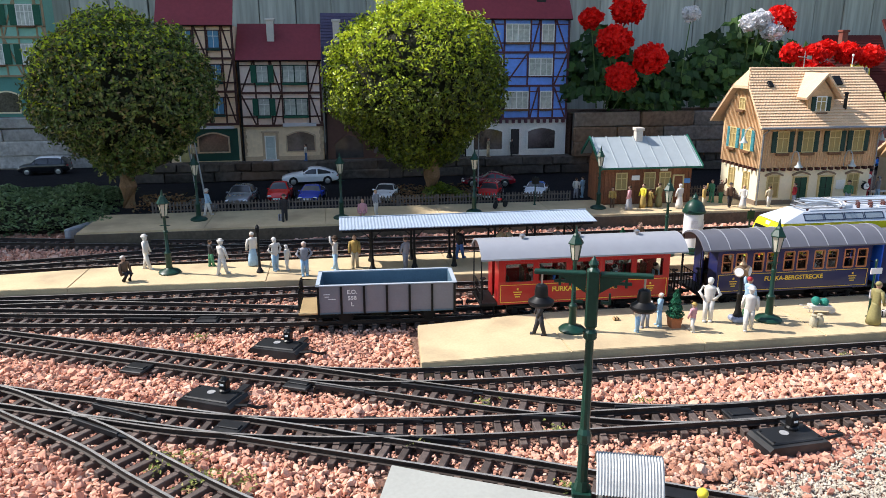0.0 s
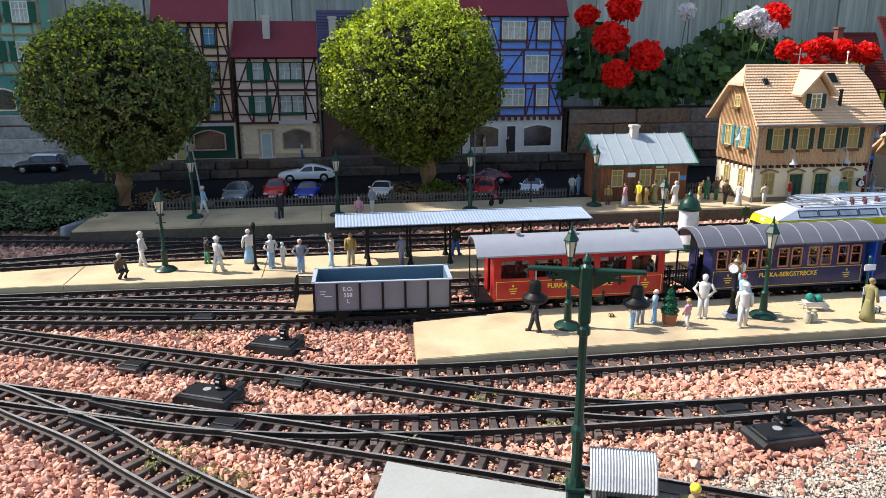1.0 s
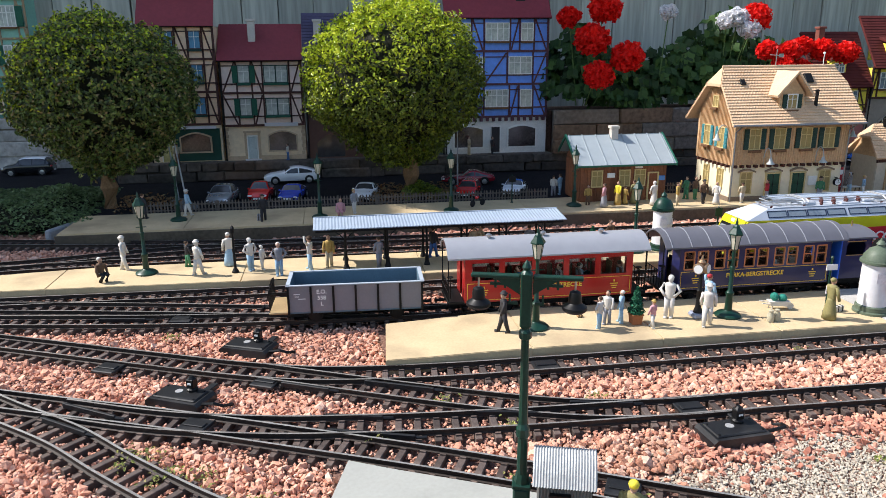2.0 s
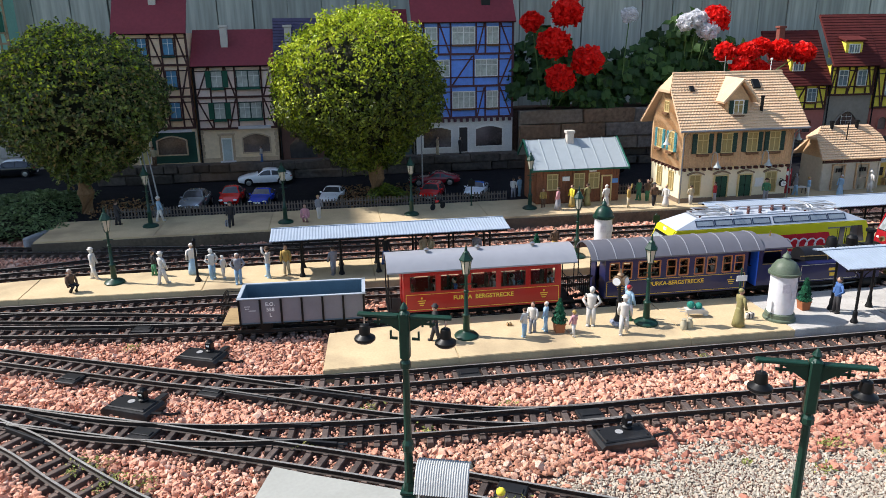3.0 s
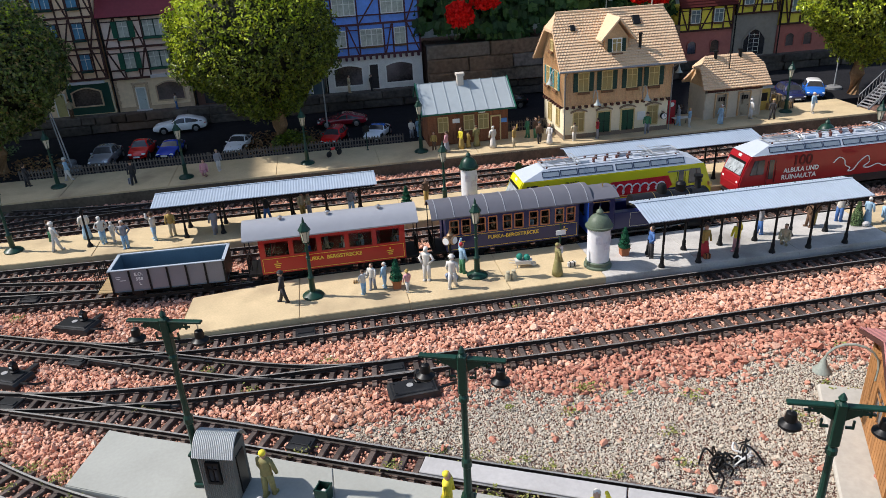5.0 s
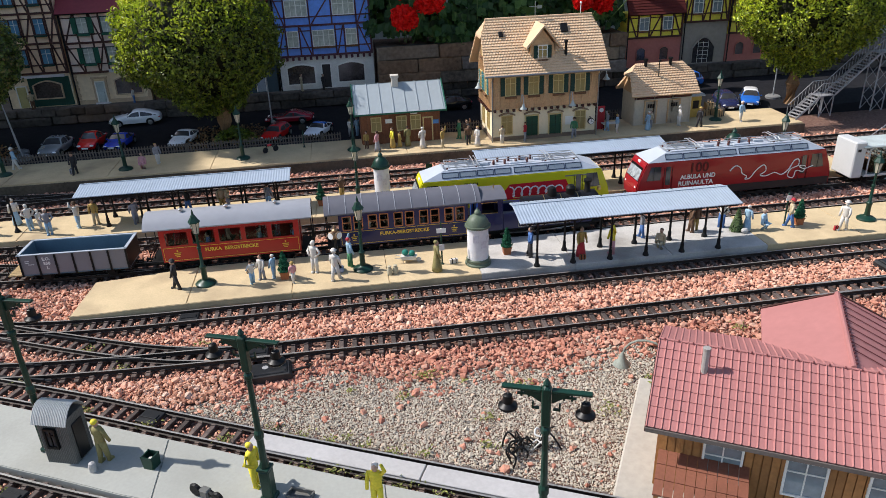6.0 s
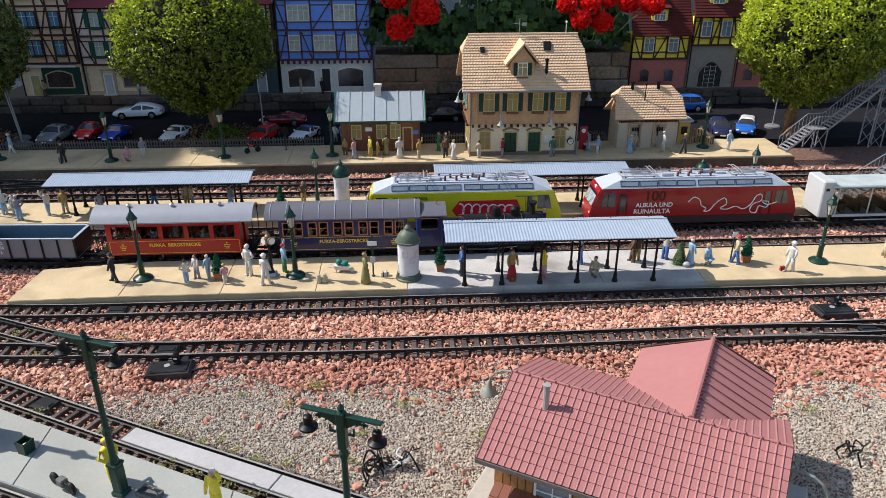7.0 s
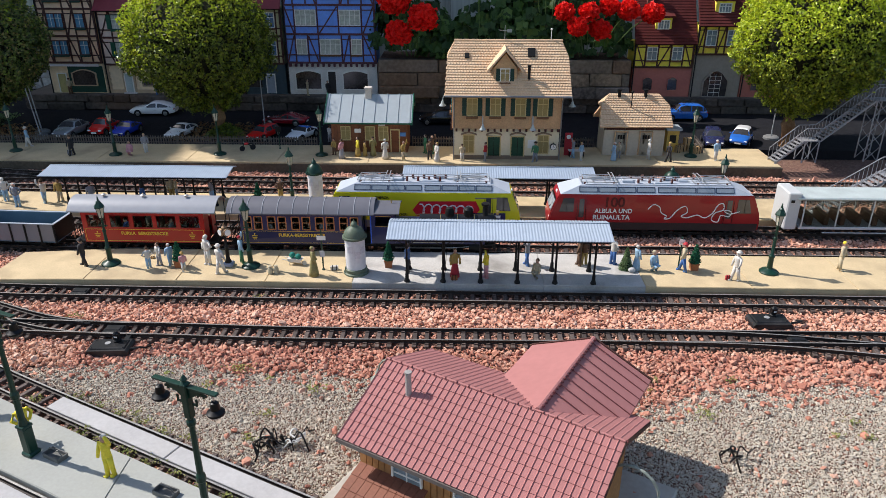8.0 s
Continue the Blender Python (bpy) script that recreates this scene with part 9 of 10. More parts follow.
for x, y, a in ((0.236, -0.722, -25), (0.45, -0.8, -22)):
    c = thing("tool_crate", pose(x, y, 0.016, 0, 0, a), "open grey tool crate on the yard platform", "crate", "tool crates")
    for s in (-1, 1):
        part("side", Geo().box(-0.018, 0.018, s * 0.009 - 0.001, s * 0.009 + 0.001, 0, 0.008), CORR, c)
        part("end", Geo().box(s * 0.018 - 0.001, s * 0.018 + 0.001, -0.009, 0.009, 0, 0.008), CORR, c)
    part("bottom", Geo().box(-0.018, 0.018, -0.009, 0.009, 0.0005, 0.0015), CORR, c)
    part("handle", Geo().tube([(-0.017, 0, 0.008), (-0.01, 0, 0.016), (0.01, 0, 0.016), (0.017, 0, 0.008)], 0.0009, 5), CORR, c)
mc = thing("rail_trolley", pose(0.1, -0.7, 0.016, 0, 0, -35), "dark grey model motor trolley lying on the platform", "trolley")
part("frame", Geo().tube([(-0.02, 0, 0.01), (0, 0.002, 0.016), (0.022, 0, 0.012)], 0.004, 7), IRON, mc)
for x in (-0.02, 0.022):
    part("wheel", Geo().lathe([(0.009, -0.003), (0.011, 0), (0.009, 0.003)], 14, pose(x, 0, 0.0105, 90)), IRON, mc)
part("motor", Geo().cbox(-0.008, 0.008, -0.006, 0.006, 0.006, 0.02, 0.002), CORR, mc)

# heap of wires in the gravel
CAB = mat("white_cable", (0.68, 0.67, 0.64), 0.45, vary=0.05)


def wires(x, y, seed, n, s, mats_, label):
    r = random.Random(seed)
    w = thing("cable_heap", pose(x, y, 0.0), label, "cables", "loose cables")
    for k in range(n):
        p = [Vector((r.uniform(-s, s), r.uniform(-s * 0.7, s * 0.7), 0.0))]
        for q in range(5):
            p.append(p[-1] + Vector((r.uniform(-s, s) * 0.7, r.uniform(-s, s) * 0.6, 0)))
            p[-1].z = r.uniform(0.004, 0.022)
        p[-1].z = -0.003
        arr = [tuple(c) for c in curve3(p)]
        part("cable", Geo().tube(arr, 0.0016 if k % 3 else 0.0011, 6), mats_[k % len(mats_)], w)


wires(0.592, -0.665, 3, 16, 0.021, [BLACK, CAB, BLACK, IRON, BLACK], "tangle of white and black cables in the gravel")
wires(1.362, -0.678, 5, 4, 0.017, [BLACK, IRON], "black twisted cable lying in the gravel")
# mortar kerb in the corner of the yard
kb = thing("kerb", Matrix(), "rough whitish mortar kerb at the edge of the ballast", "kerb", kind="structure")
pts = curve_through([(-1.0, -0.27), (-0.8, -0.375), (-0.7, -0.435), (-0.6, -0.505), (-0.5, -0.585), (-0.4, -0.68), (-0.3, -0.8)], 0.012)
d, nn = normals_of(pts)
v, f = [], []
for i, p in enumerate(pts):
    w = 0.02 + 0.005 * noise.noise(Vector((i * 0.4, 0, 0)))
    hgt = 0.012 + 0.005 * noise.noise(Vector((i * 0.5, 4, 0)))
    for q, z in ((-1.2, -0.02), (-0.9, hgt * 0.6), (-0.2, hgt), (0.5, hgt * 0.9), (0.95, hgt * 0.4), (1.2, -0.02)):
        v.append((p[0] + nn[i, 0] * w * q, p[1] + nn[i, 1] * w * q, z))
f = [(i * 6 + k, i * 6 + k + 1, (i + 1) * 6 + k + 1, (i + 1) * 6 + k) for i in range(len(pts) - 1) for k in range(5)]
part("mortar", Geo().add(v, f), mat("mortar_white", (0.4, 0.38, 0.35), 0.9, vary=0.2, scale=150, bump=0.9), kb)
lg = thing("kerb_stone", pose(-1.098, 0.93, 0.02, 0, 0, 70), "grey concrete kerb stone at the platform end", "kerb stone")
part("stone", Geo().cbox(-0.055, 0.055, -0.009, 0.009, -0.02, 0.012, 0.004), mat("kerb_concrete", (0.3, 0.31, 0.33), 0.9, vary=0.25, scale=120, bump=0.8), lg)

# ---- cars ----
TYRE = mat("tyre_rubber", (0.015, 0.015, 0.016), 0.8)


CAR_SHAPES = {
    # roofline as (place from front to back, height), height of the window line
    "coupe": ([(0, 0.42), (0.03, 0.52), (0.12, 0.6), (0.3, 0.68), (0.36, 0.72), (0.47, 0.95), (0.55, 1.0), (0.68, 0.98), (0.8, 0.88), (0.92, 0.74), (0.97, 0.7), (1, 0.5)], 0.66),
    "sedan": ([(0, 0.4), (0.03, 0.5), (0.12, 0.58), (0.28, 0.64), (0.33, 0.68), (0.43, 0.96), (0.5, 1.0), (0.68, 0.99), (0.75, 0.92), (0.84, 0.7), (0.97, 0.66), (1, 0.45)], 0.64),
    "hatch": ([(0, 0.4), (0.03, 0.5), (0.1, 0.58), (0.24, 0.64), (0.29, 0.68), (0.38, 0.95), (0.46, 1.0), (0.8, 0.98), (0.88, 0.92), (0.96, 0.68), (0.99, 0.6), (1, 0.4)], 0.63),
    "beetle": ([(0, 0.3), (0.04, 0.42), (0.14, 0.55), (0.26, 0.62), (0.31, 0.66), (0.38, 0.92), (0.46, 1.0), (0.58, 0.98), (0.7, 0.86), (0.82, 0.66), (0.95, 0.45), (1, 0.28)], 0.62),
    "sport": ([(0, 0.36), (0.04, 0.46), (0.16, 0.56), (0.34, 0.64), (0.4, 0.68), (0.5, 0.95), (0.57, 1.0), (0.66, 0.98), (0.78, 0.82), (0.9, 0.72), (0.97, 0.68), (1, 0.42)], 0.66),
}


def car(x, y, z, turn, paint_m, label, L=0.185, W=0.078, H=0.06, style="sedan", roof_m=None):
    """A car whose front points to -x: a skin of cross-sections along its length, with glass where the cabin rises over the window line."""
    c = thing("car", pose(x, y, z, 0, 0, turn), label, "car", "model cars in the street")
    h = L / 2
    tops, belt = CAR_SHAPES[style]
    belt *= H
    keys = np.array(tops)
    n = 44
    us = np.linspace(0, 1, n)
    top = np.interp(us, keys[:, 0], keys[:, 1]) * H
    top = np.convolve(np.pad(top, 1, mode="edge"), [0.22, 0.56, 0.22], "valid")
    half = W / 2 * (1 - 0.2 * np.abs(2 * us - 1) ** 5 - 0.05 * np.abs(2 * us - 1) ** 2)
    rows = []
    for u, t, w in zip(us, top, half):
        e = abs(2 * u - 1) ** 12
        lo = 0.012 + 0.006 * e
        b = min(belt, t - 0.002)
        cab = max(0.0, t - belt)
        rows.append([(w * 0.93, lo), (w, lo + 0.005), (w, b * 0.78), (w * 0.97, b - 0.0015), (w * 0.955, b), (w * 0.955 - cab * 0.42, max(b + 0.0002, t - 0.0035)), (w * 0.86 - cab * 0.5, t), (w * 0.4, t + 0.0012), (0.0, t + 0.0016)])
    k = len(rows[0])
    ring = 2 * k - 1
    v = [(-h + u * L, s * p[0], p[1]) for u, r in zip(us, rows) for s, p in [(-1, q) for q in r] + [(1, q) for q in r[-2::-1]]]
    pieces = {"body": [], "cabin_glass": [], "roof": []}
    for i in range(n - 1):
        cab = min(top[i], top[i + 1]) - belt
        slope = abs(top[i + 1] - top[i]) / (L / (n - 1))
        for j in range(ring - 1):
            side = min(j, ring - 2 - j)
            f = (i * ring + j, i * ring + j + 1, (i + 1) * ring + j + 1, (i + 1) * ring + j)
            post = i % 11 == 4
            if side == 4 and cab > 0.2 * (H - belt) and not post:
                pieces["cabin_glass"].append(f)
            elif side >= 6 and slope > 0.42 and max(top[i], top[i + 1]) > belt + 0.18 * (H - belt) and 0.2 < us[i] < 0.95:
                pieces["cabin_glass"].append(f)
            elif side >= 5 and cab > 0.75 * (H - belt):
                pieces["roof"].append(f)
            else:
                pieces["body"].append(f)
    ends = [tuple(range(ring))[::-1], tuple((n - 1) * ring + q for q in range(ring))]
    under = [(i * ring, (i + 1) * ring, (i + 1) * ring + ring - 1, i * ring + ring - 1) for i in range(n - 1)]
    pieces["body"] += ends + under
    for name, faces in pieces.items():
        used = sorted({q for f in faces for q in f})
        where = {q: i for i, q in enumerate(used)}
        g = Geo().add([v[q] for q in used], [tuple(where[q] for q in f) for f in faces])
        part(name, g, {"body": paint_m, "cabin_glass": PANE_DARK, "roof": roof_m or paint_m}[name], c, smooth=True)
    wr = 0.0138
    for s in (-1, 1):
        part("headlight", Geo().ball((-h + 0.006, s * W * 0.33, H * 0.43), (0.005, 0.0075, 0.0035), 10, 6), CWHITE, c)
        part("taillight", Geo().ball((h - 0.005, s * W * 0.34, H * 0.52), (0.005, 0.006, 0.0035), 10, 6), COL["r"], c)
        part("mirror", Geo().ball((-h + 0.4 * L, s * W * 0.52, belt + 0.002), (0.0025, 0.0045, 0.0028), 8, 5), paint_m, c)
        for e in (-0.61, 0.6):
            part("wheel_arch", Geo().lathe([(wr + 0.0022, -0.0003), (wr + 0.0022, 0.0003)], 20, pose(e * h, s * (W / 2 * 0.985), 0.0152, 90)), BLACK, c)
            w = part("wheel", Geo().lathe([(0.004, -0.005), (wr - 0.0015, -0.005), (wr, -0.003), (wr, 0.003), (wr - 0.0015, 0.005), (0.004, 0.005)], 20, pose(e * h, s * (W / 2 - 0.0035), wr, 90)), TYRE, c, smooth=True)
            part("rim", Geo().lathe([(wr * 0.68, -0.0056), (wr * 0.3, -0.0062), (wr * 0.3, 0.0062), (wr * 0.68, 0.0056)], 16, pose(e * h, s * (W / 2 - 0.0035), wr, 90)), STEEL, w)
    part("grille", Geo().cbox(-h - 0.0008, -h + 0.003, -W * 0.2, W * 0.2, H * 0.26, H * 0.36, 0.0006), IRON, c)
    for e in (-1, 1):
        part("number_plate", Geo().box(min(e * h, e * (h + 0.0014)), max(e * h, e * (h + 0.0014)), -0.011, 0.011, 0.016, 0.0215), CWHITE, c)
    return c


def cpaint(name, col, metal=0.0):
    return mat(name, col, 0.25, metal=metal, vary=0.05, bump=0.0, coat=0.8)


SILVER, CRED, CBLUE, CWHT, CBLK, CDRED, CDBLUE = cpaint("silver_car", (0.35, 0.37, 0.4), 0.5), cpaint("red_car", (0.65, 0.014, 0.012)), cpaint("blue_car", (0.015, 0.05, 0.45)), cpaint("white_car", (0.85, 0.86, 0.88)), cpaint("black_car", (0.01, 0.01, 0.012)), cpaint("dark_red_car", (0.25, 0.008, 0.02)), cpaint("navy_car", (0.02, 0.025, 0.08))
MBLUE = cpaint("bright_blue_car", (0.02, 0.13, 0.5))
car(-0.49, 1.52, 0.03, 4, CWHT, "white coupe car driving along the street", 0.2, 0.08, 0.06, "coupe")
car(-0.69, 1.17, 0.03, 84, SILVER, "silver saloon car parked by the fence", 0.17)
car(-0.575, 1.21, 0.03, 84, CRED, "red rounded small car parked by the fence", 0.15, 0.07, 0.062, "beetle")
car(-0.475, 1.19, 0.03, 80, CBLUE, "blue sports car parked by the fence", 0.15, 0.072, 0.05, "sport")
car(-0.24, 1.17, 0.03, 76, CWHT, "white open sports car parked by the fence", 0.16, 0.07, 0.05, "sport")
car(0.14, 1.37, 0.03, -8, CDRED, "dark red sports car parked in the shade", 0.19, 0.078, 0.05, "sport")
car(0.1, 1.15, 0.03, 70, CRED, "red car parked behind the fence", 0.16, 0.07, 0.052, "hatch")
car(0.255, 1.15, 0.03, 66, CWHT, "white and blue striped sports car by the fence", 0.15, 0.07, 0.048, "sport", roof_m=MBLUE)
car(-1.53, 1.9, 0.0305, 4, CBLK, "black small hatchback with a white roof", 0.185, 0.08, 0.07, "hatch", roof_m=CWHT)
car(1.87, 1.11, 0.03, 78, CDBLUE, "dark blue hatchback parked near the stairs", 0.16, 0.075, 0.062, "hatch")
car(1.985, 1.13, 0.03, 62, MBLUE, "bright blue hatchback with a white roof", 0.155, 0.075, 0.062, "hatch", roof_m=CWHT)
car(1.86, 1.5, 0.03, 2, MBLUE, "blue car in the shaded street", 0.2, 0.08, 0.07, "hatch")
car(0.8, 1.4, 0.03, 0, CBLK, "black car in the shade behind the hut", 0.18)
mb = thing("motorcycle", pose(0.09, 0.955, 0.036, 0, 0, 30), "red and black motorcycle on the station platform", "motorcycle")
for x in (-0.02, 0.02):
    part("wheel", Geo().lathe([(0.0085, -0.002), (0.0105, 0), (0.0085, 0.002)], 16, pose(x, 0, 0.0105, 90)), TYRE, mb)
part("frame", Geo().tube([(-0.02, 0, 0.0105), (-0.012, 0, 0.028), (0.004, 0, 0.024), (0.02, 0, 0.0105)], 0.0022, 6), IRON, mb)
part("tank", Geo().ball((-0.004, 0, 0.027), (0.01, 0.005, 0.005), 10, 6), CRED, mb)
part("seat", Geo().ball((0.012, 0, 0.026), (0.01, 0.004, 0.003), 8, 5), BLACK, mb)
part("handlebar", Geo().rod((-0.013, -0.01, 0.034), (-0.013, 0.01, 0.034), 0.001, n=5), STEEL, mb)

# ---- picket fences ----
PICK = mat("picket_grey_brown", (0.12, 0.1, 0.085), 0.8, vary=0.3)
pick_mesh = Geo().prism([(-0.0022, 0), (0.0022, 0), (0.0022, 0.034), (0, 0.038), (-0.0022, 0.034)], -0.0008, 0.0008, "y").mesh("picket", PICK)


def picket_fence(x0, y0, x1, y1, z, label):
    f_ = thing("picket_fence", pose(x0, y0, z, 0, 0, math.degrees(math.atan2(y1 - y0, x1 - x0))), label, "fence", "picket fences")
    L_ = math.hypot(x1 - x0, y1 - y0)
    n = int(L_ / 0.0098)
    for i in range(n + 1):
        part("picket", pick_mesh, None, f_, at=pose(i * L_ / n, 0, 0, 0, rf.uniform(-2, 2), 0))
    for zz in (0.009, 0.025):
        part("fence_rail", Geo().box(0, L_, 0.0008, 0.003, zz, zz + 0.004), PICK, f_)
    for i in range(int(L_ / 0.12) + 1):
        part("fence_post", Geo().box(i * 0.12 - 0.002, i * 0.12 + 0.002, 0.002, 0.006, 0, 0.037), PICK, f_)


picket_fence(-0.93, 1.042, 0.335, 1.042, 0.03, "low grey-brown picket fence between platform and street")
picket_fence(0.705, 1.06, 0.865, 1.06, 0.03, "low picket fence between hut and station")
picket_fence(1.25, 1.06, 1.4, 1.06, 0.03, "low picket fence beside the station")
picket_fence(1.79, 0.97, 1.8, 1.12, 0.03, "short picket fence beside the goods crates")
# bare poles of the street
for x, y, tx, tz in ((-0.83, 1.2, -0.02, 0.25), (0.08, 1.25, 0.0, 0.22), (-0.79, 1.12, -0.02, 0.2), (2.13, 1.2, 0, 0.24)):
    p = thing("street_pole", pose(x, y, 0.03), "thin grey street pole in a round concrete foot", "pole", "street poles")
    part("pole", Geo().rod((0, 0, 0), (tx, 0, tz), 0.003, 0.0018, 8), paint("pole_grey", (0.3, 0.31, 0.32)), p)
    part("foot", Geo().lathe([(0.03, 0), (0.03, 0.008), (0.024, 0.012), (0.006, 0.012)], 18), paint("foot_grey", (0.2, 0.2, 0.2)), p)

# ---- footbridge ----
FB = mat("footbridge_grey", (0.27, 0.27, 0.28), 0.5, vary=0.1)


def stairs(name, at, flights, w, label, towers=()):
    """Stair flights: (length, rise), with a short landing after each."""
    s = thing(name, at, label, "footbridge", "footbridge stairs")
    x = z = 0.0
    for fi, (L_, rise) in enumerate(flights):
        n = max(2, int(rise / 0.0085))
        for i in range(n):
            part("step", Geo().box(x + L_ * i / n, x + L_ * (i + 1) / n + 0.001, -w / 2, w / 2, z + rise * (i + 1) / n - 0.0015, z + rise * (i + 1) / n), FB, s)
        for q in (-1, 1):
            y = q * w / 2
            part("stringer", Geo().prism([(x, z - 0.004), (x + L_, z + rise - 0.006), (x + L_, z + rise + 0.003), (x, z + 0.005)], y - 0.0015, y + 0.0015, "y"), FB, s)
            part("handrail", Geo().rod((x, y, z + 0.045), (x + L_, y, z + rise + 0.045), 0.0016, n=6), FB, s)
            k = int(L_ / 0.012)
            for i in range(k + 1):
                xx, zz = x + L_ * i / k, z + rise * i / k
                part("baluster", Geo().rod((xx, y, zz), (xx, y, zz + 0.045), 0.0009, n=4), FB, s)
        x, z = x + L_, z + rise
        part("landing", Geo().box(x, x + 0.06, -w / 2, w / 2, z - 0.003, z), FB, s)
        for q in (-1, 1):
            part("handrail", Geo().rod((x, q * w / 2, z + 0.045), (x + 0.06, q * w / 2, z + 0.045), 0.0016, n=6), FB, s)
            for i in range(6):
                part("baluster", Geo().rod((x + 0.012 * i, q * w / 2, z), (x + 0.012 * i, q * w / 2, z + 0.045), 0.0009, n=4), FB, s)
        for q in (-1, 1):
            for xx in (x + 0.004, x + 0.056):
                part("leg", Geo().rod((xx, q * w / 2, 0), (xx, q * w / 2, z), 0.0025, n=6), FB, s)
            m = max(1, int(z / 0.05))
            for i in range(m):
                a, b_ = z * i / m, z * (i + 1) / m
                part("lattice_bar", Geo().rod((x + 0.004, q * w / 2, a), (x + 0.056, q * w / 2, b_), 0.0012, n=5), FB, s)
                part("lattice_bar", Geo().rod((x + 0.056, q * w / 2, a), (x + 0.004, q * w / 2, b_), 0.0012, n=5), FB, s)
        x += 0.06
    return s


stairs("footbridge", pose(2.006, 0.875, 0.036, 0, 0, 6), [(0.095, 0.08), (0.17, 0.14)], 0.05, "grey metal footbridge stairs with lattice supports")
stairs("footbridge", pose(1.97, 0.44, 0.0, 0, 0, 4), [(0.2, 0.13), (0.3, 0.2)], 0.06, "pale grey metal footbridge stairs on the middle platform")
# ---- sleepers ----
for tr, even, de, lift in SLEEPERS_LATER:
    for k in range(len(even)):
        part("sleeper", SLEEPER_MESH, None, tr, at=pose(even[k, 0], even[k, 1], lift, 0, 0, math.degrees(math.atan2(de[k, 1], de[k, 0]))))


# ---- ballast ----


def stones(n, x0, x1, y0, y1, size, keep, seed):
    """Crushed stones: jittered blocks scattered where keep() allows."""
    r = np.random.default_rng(seed)
    step = size * n
    gx, gy = np.meshgrid(np.arange(x0, x1, step), np.arange(y0, y1, step))
    gx[1::2] += step / 2
    x, y = gx.ravel() + r.normal(0, 0.3 * step, gx.size), gy.ravel() + r.normal(0, 0.3 * step, gy.size)
    ok = keep(x, y)
    x, y = x[ok], y[ok]
    n = len(x)
    near = np.full(n, 9.0)
    for line in LINES.values():
        sub = line[::2]
        for a in range(0, n, 4000):
            d = np.sqrt(((np.stack([x[a:a + 4000], y[a:a + 4000]], 1)[:, None] - sub[None]) ** 2).sum(2)).min(1)
            rail = np.abs(d - GAUGE) < 0.006
            d = np.where(rail, -1, d)
            near[a:a + 4000] = np.minimum(near[a:a + 4000], d)
    bars, along = np.vstack([e for _, e, _, _ in SLEEPERS_LATER]), np.vstack([d for _, _, d, _ in SLEEPERS_LATER])
    for i in np.flatnonzero((near > -0.5) & (near < 0.048)):
        dx, dy = x[i] - bars[:, 0], y[i] - bars[:, 1]
        u, w = np.abs(dx * along[:, 0] + dy * along[:, 1]), np.abs(dy * along[:, 0] - dx * along[:, 1])
        if ((u < 0.005 + size * 0.2) & (w < 0.039 + size * 0.2)).any():
            near[i] = -1
    ok = near > -0.5
    x, y, near = x[ok], y[ok], near[ok]
    n = len(x)
    s = size * np.exp(r.normal(0, 0.28, n))
    s = np.where(near < 0.045, np.minimum(s, size * 0.9) * 0.8, s)
    if size > 0.005:
        k = (1 + 5 ** 0.5) / 2
        shape = np.array([(-1, k, 0), (1, k, 0), (-1, -k, 0), (1, -k, 0), (0, -1, k), (0, 1, k), (0, -1, -k), (0, 1, -k), (k, 0, -1), (k, 0, 1), (-k, 0, -1), (-k, 0, 1)], float) * 0.29
        faces = np.array([(0, 11, 5), (0, 5, 1), (0, 1, 7), (0, 7, 10), (0, 10, 11), (1, 5, 9), (5, 11, 4), (11, 10, 2), (10, 7, 6), (7, 1, 8), (3, 9, 4), (3, 4, 2), (3, 2, 6), (3, 6, 8), (3, 8, 9), (4, 9, 5), (2, 4, 11), (6, 2, 10), (8, 6, 7), (9, 8, 1)])
    else:
        shape = np.array([(-1, 0, 0), (1, 0, 0), (0, -1, 0), (0, 1, 0), (0, 0, -1), (0, 0, 1)], float) * 0.66
        faces = np.array([(1, 3, 5), (3, 0, 5), (0, 2, 5), (2, 1, 5), (3, 1, 4), (0, 3, 4), (2, 0, 4), (1, 2, 4)])
    nv = len(shape)
    v = shape[None] + r.normal(0, 0.13, (n, nv, 3))
    v *= (s[:, None] * r.uniform(0.5, 1.35, (n, 3)))[:, None, :]
    q = r.normal(size=(n, 4))
    q /= np.linalg.norm(q, axis=1)[:, None]
    w, a, b, c = q.T
    rot = np.stack([1 - 2 * (b * b + c * c), 2 * (a * b - c * w), 2 * (a * c + b * w), 2 * (a * b + c * w), 1 - 2 * (a * a + c * c), 2 * (b * c - a * w), 2 * (a * c - b * w), 2 * (b * c + a * w), 1 - 2 * (a * a + b * b)], 1).reshape(n, 3, 3)
    v = np.einsum("nij,nkj->nki", rot, v)
    v[:, :, 2] *= 0.85
    z = np.where(near < 0.045, -0.0022 + s * r.uniform(-0.3, 0.2, n), -0.0055 + s * (r.uniform(0.0, 0.45, n) if size < 0.004 else r.uniform(-0.05, 0.6, n)))
    v += np.stack([x, y, z], 1)[:, None]
    tri = (faces[None] + nv * np.arange(n)[:, None, None]).reshape(-1, 3)
    return v.reshape(-1, 3), tri


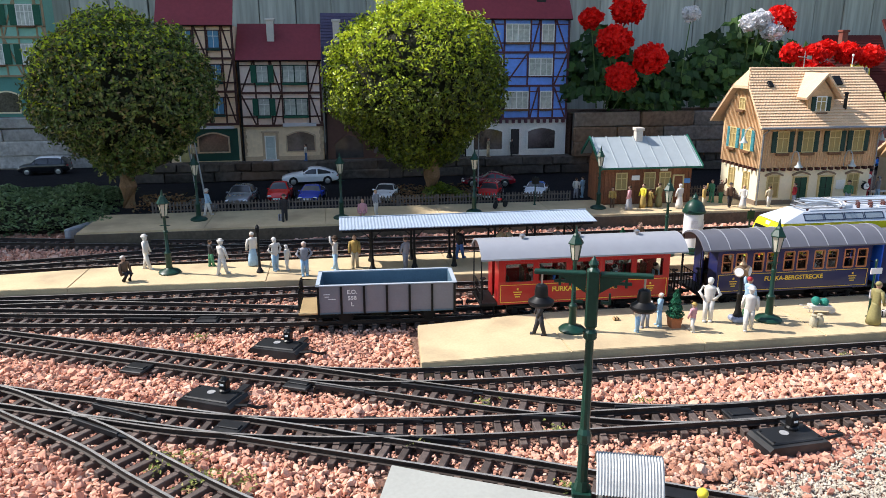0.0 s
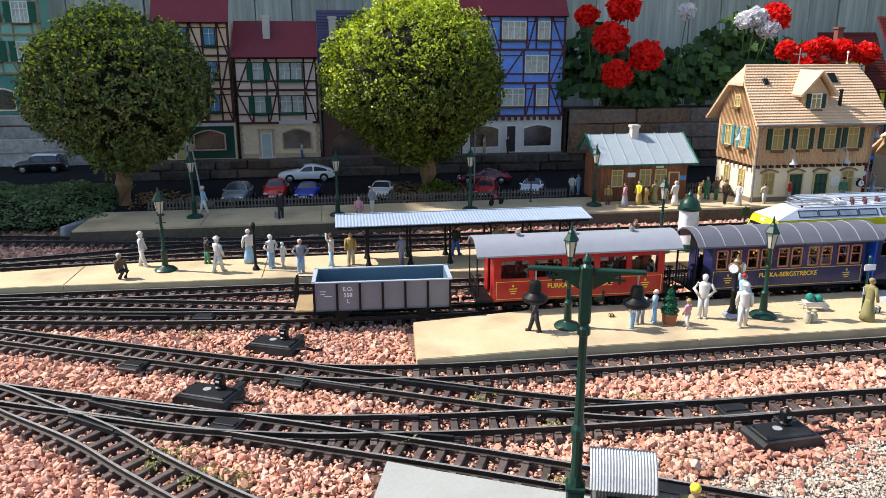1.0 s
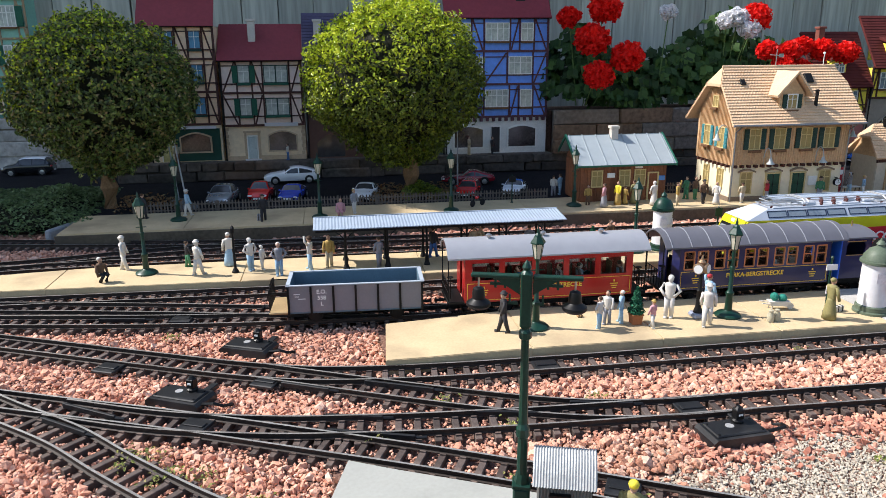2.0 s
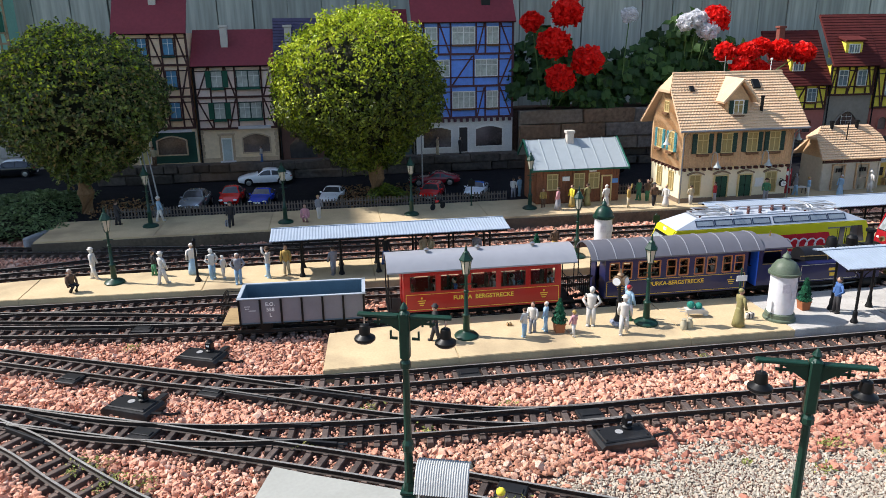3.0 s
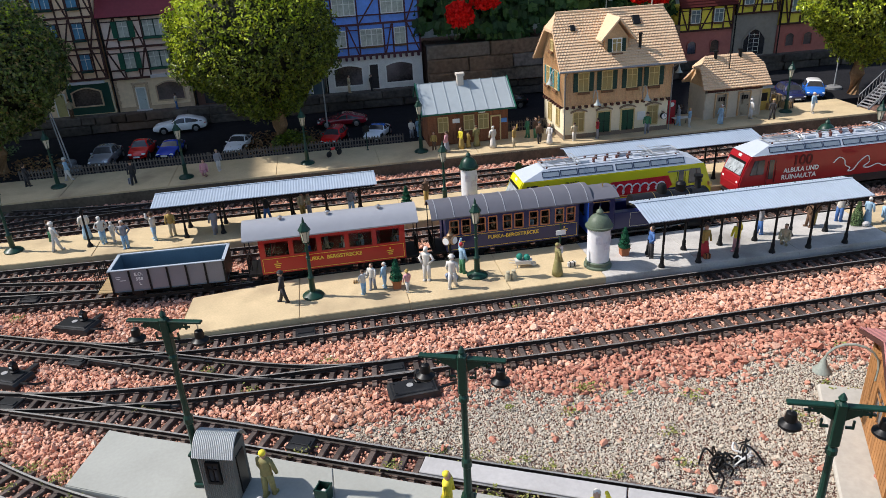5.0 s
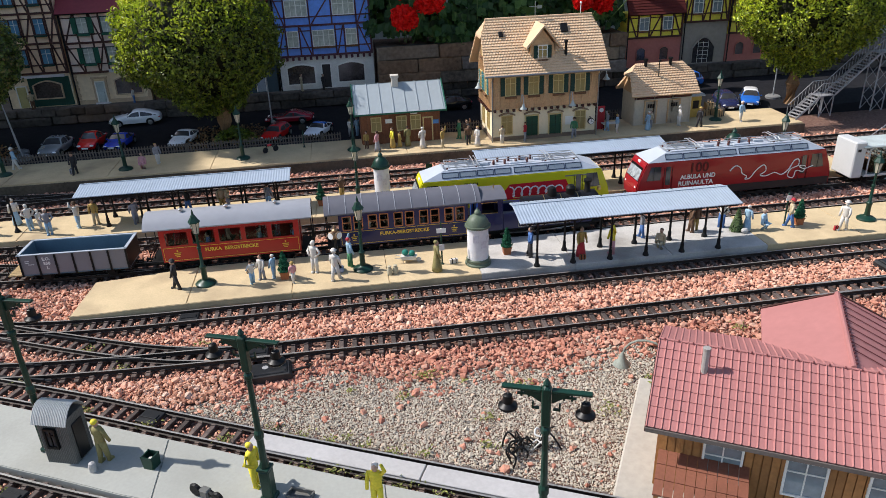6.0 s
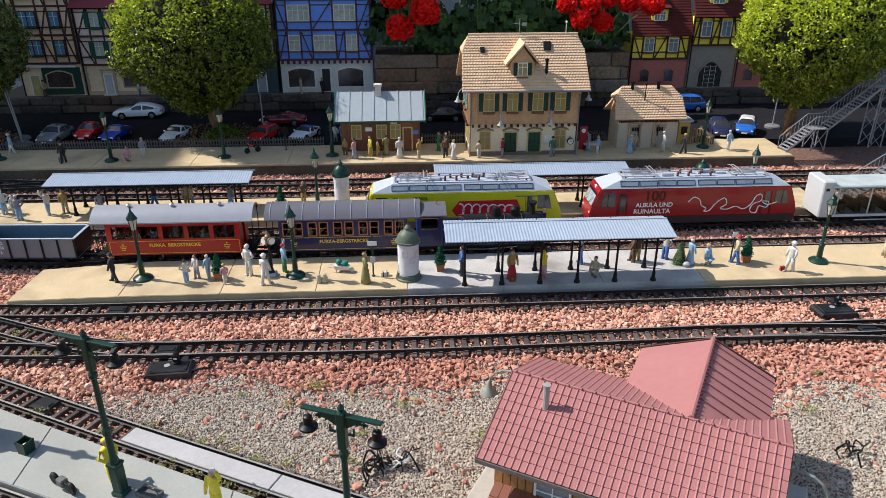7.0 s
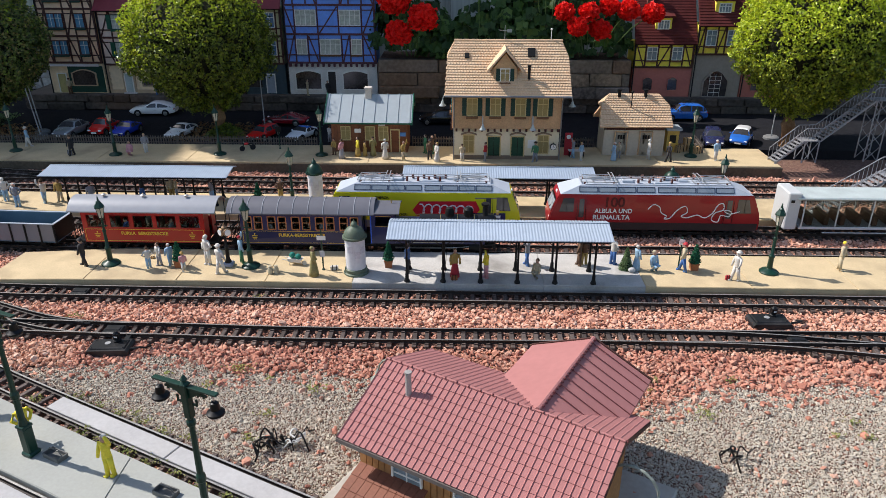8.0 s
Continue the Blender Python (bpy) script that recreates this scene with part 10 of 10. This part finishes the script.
def blocked(x, y):
    p1b = (x > -0.275) & (x < 2.3) & (y > -0.094) & (y < 0.1)
    p2b = (x > -1.3) & (x < 1.9) & (y > 0.345 + 0.035 * np.clip(-x, 0, 1)) & (y < 0.53)
    # no stones past x 2.03, so the dark bed stands for shaded ground
    p3b = ((x > -1.08) & (x < 2.03) & (y > 0.812)) | ((x > 2.03) & (y > 0.78))
    yb = (x > -0.36) & (y < np.interp(x, T3L[:, 0], T3L[:, 1]) - 0.047) & (y > np.interp(x, CL[:, 0], CL[:, 1]) + 0.033)
    return p1b | p2b | p3b | yb


def gravel_zone(x, y):
    wob = 0.03 * np.sin(9 * x) + 0.02 * np.sin(23 * x + 1)
    t3 = np.interp(x, T3L[:, 0], T3L[:, 1])
    return (y > t3 + 0.035) & (y < np.interp(x, [-0.1, 0.15, 0.4, 1.0, 1.4, 2.2, 3], [-0.5, -0.44, -0.4, -0.47, -0.49, -0.47, -0.6]) + wob) & (x > 0.0)


def patch(x, y):
    """The stretch of ballast beside the point machine whose stones lie singly."""
    return (x > -0.075) & (x < 0.085) & (y > -0.435) & (y < -0.352) & (y > np.interp(x, T3L[:, 0], T3L[:, 1]) + 0.045)


soft = np.random.default_rng(3)


def deep_zone(x, y):
    """The bank of deeper red stones between the second track and the gravel."""
    return (y < -0.345 + 0.015 * np.sin(11 * x)) & (x > 0.1)


def front_bed(x, y):
    return ~blocked(x, y) & ~patch(x, y) & ~(gravel_zone(x, y) & (soft.random(len(x)) > np.where(gravel_zone(x, y + 0.05), 0.025, 0.3))) & ~((x < -0.4) & (y < -0.72))


sets = [stones(0.84, -1.4, 2.3, -0.84, -0.08, 0.0068, lambda x, y: front_bed(x, y) & ~deep_zone(x, y), 11),
        stones(0.95, -1.45, 2.4, -0.08, 0.26, 0.0064, lambda x, y: ~blocked(x, y), 14),
        stones(1.0, -1.5, 2.5, 0.26, 0.98, 0.0068, lambda x, y: ~blocked(x, y), 13)]
start = np.cumsum([0] + [len(q[0]) for q in sets])
v, f = np.concatenate([q[0] for q in sets]), np.concatenate([q[1] + k for q, k in zip(sets, start)])
tagged(new("ballast_stones", fast_mesh("ballast_stones", v, f, STONE)), "loose reddish crushed stone ballast", "ballast", kind="stuff")
v, f = stones(0.84, 0.05, 2.3, -0.84, -0.3, 0.0071, lambda x, y: front_bed(x, y) & deep_zone(x, y), 15)
tagged(new("ballast_stones", fast_mesh("ballast_stones", v, f, STONE_DEEP)), "loose deep red crushed stone beside the gravel", "ballast", kind="stuff")
v, f = stones(1.0, 0.0, 2.1, -0.86, -0.33, 0.003, lambda x, y: gravel_zone(x, y) | ((gravel_zone(x, y - 0.05)) & (soft.random(len(x)) > 0.6)), 12)
tagged(new("gravel_stones", fast_mesh("gravel_stones", v, f, GRAVEL)), "fine grey and beige gravel", "gravel", kind="stuff")

# single stones on the nearest stretch of ballast
PIECE = mat("single_ballast_stone", (0.78, 0.78, 0.78), 0.88, vary=0.3, scale=700, bump=0.7, rand=0.2, tints=[(0.55, 0.26, 0.17), (0.75, 0.41, 0.28), (0.85, 0.5, 0.36), (0.64, 0.32, 0.21), (0.88, 0.6, 0.46), (0.78, 0.44, 0.3)], spec=0.2)
chip = np.random.default_rng(31)
CHIPS = []
for k in range(8):
    bm = bmesh.new()
    bmesh.ops.create_icosphere(bm, subdivisions=1, radius=0.55)
    for q in bm.verts:
        q.co = Vector((q.co.x * 1.2, q.co.y, q.co.z * 0.75)) + Vector(chip.normal(0, 0.1, 3))
    me = bpy.data.meshes.new("stone")
    bm.to_mesh(me)
    bm.free()
    me.materials.append(PIECE)
    CHIPS.append(me)
gx, gy = np.meshgrid(np.arange(-0.075, 0.085, 0.0066), np.arange(-0.435, -0.352, 0.0066))
sx, sy = gx.ravel() + chip.normal(0, 0.0016, gx.size), gy.ravel() + chip.normal(0, 0.0016, gy.size)
laid = patch(sx, sy)
for k in np.flatnonzero(laid)[:300]:
    s = 0.0072 * math.exp(chip.normal(0, 0.25))
    part("stone", CHIPS[k % 8], None, layout_bed, at=pose(sx[k], sy[k], -0.0045 + s * chip.uniform(0.1, 0.6), chip.uniform(-40, 40), chip.uniform(-40, 40), chip.uniform(0, 360)) @ Matrix.Scale(s, 4))
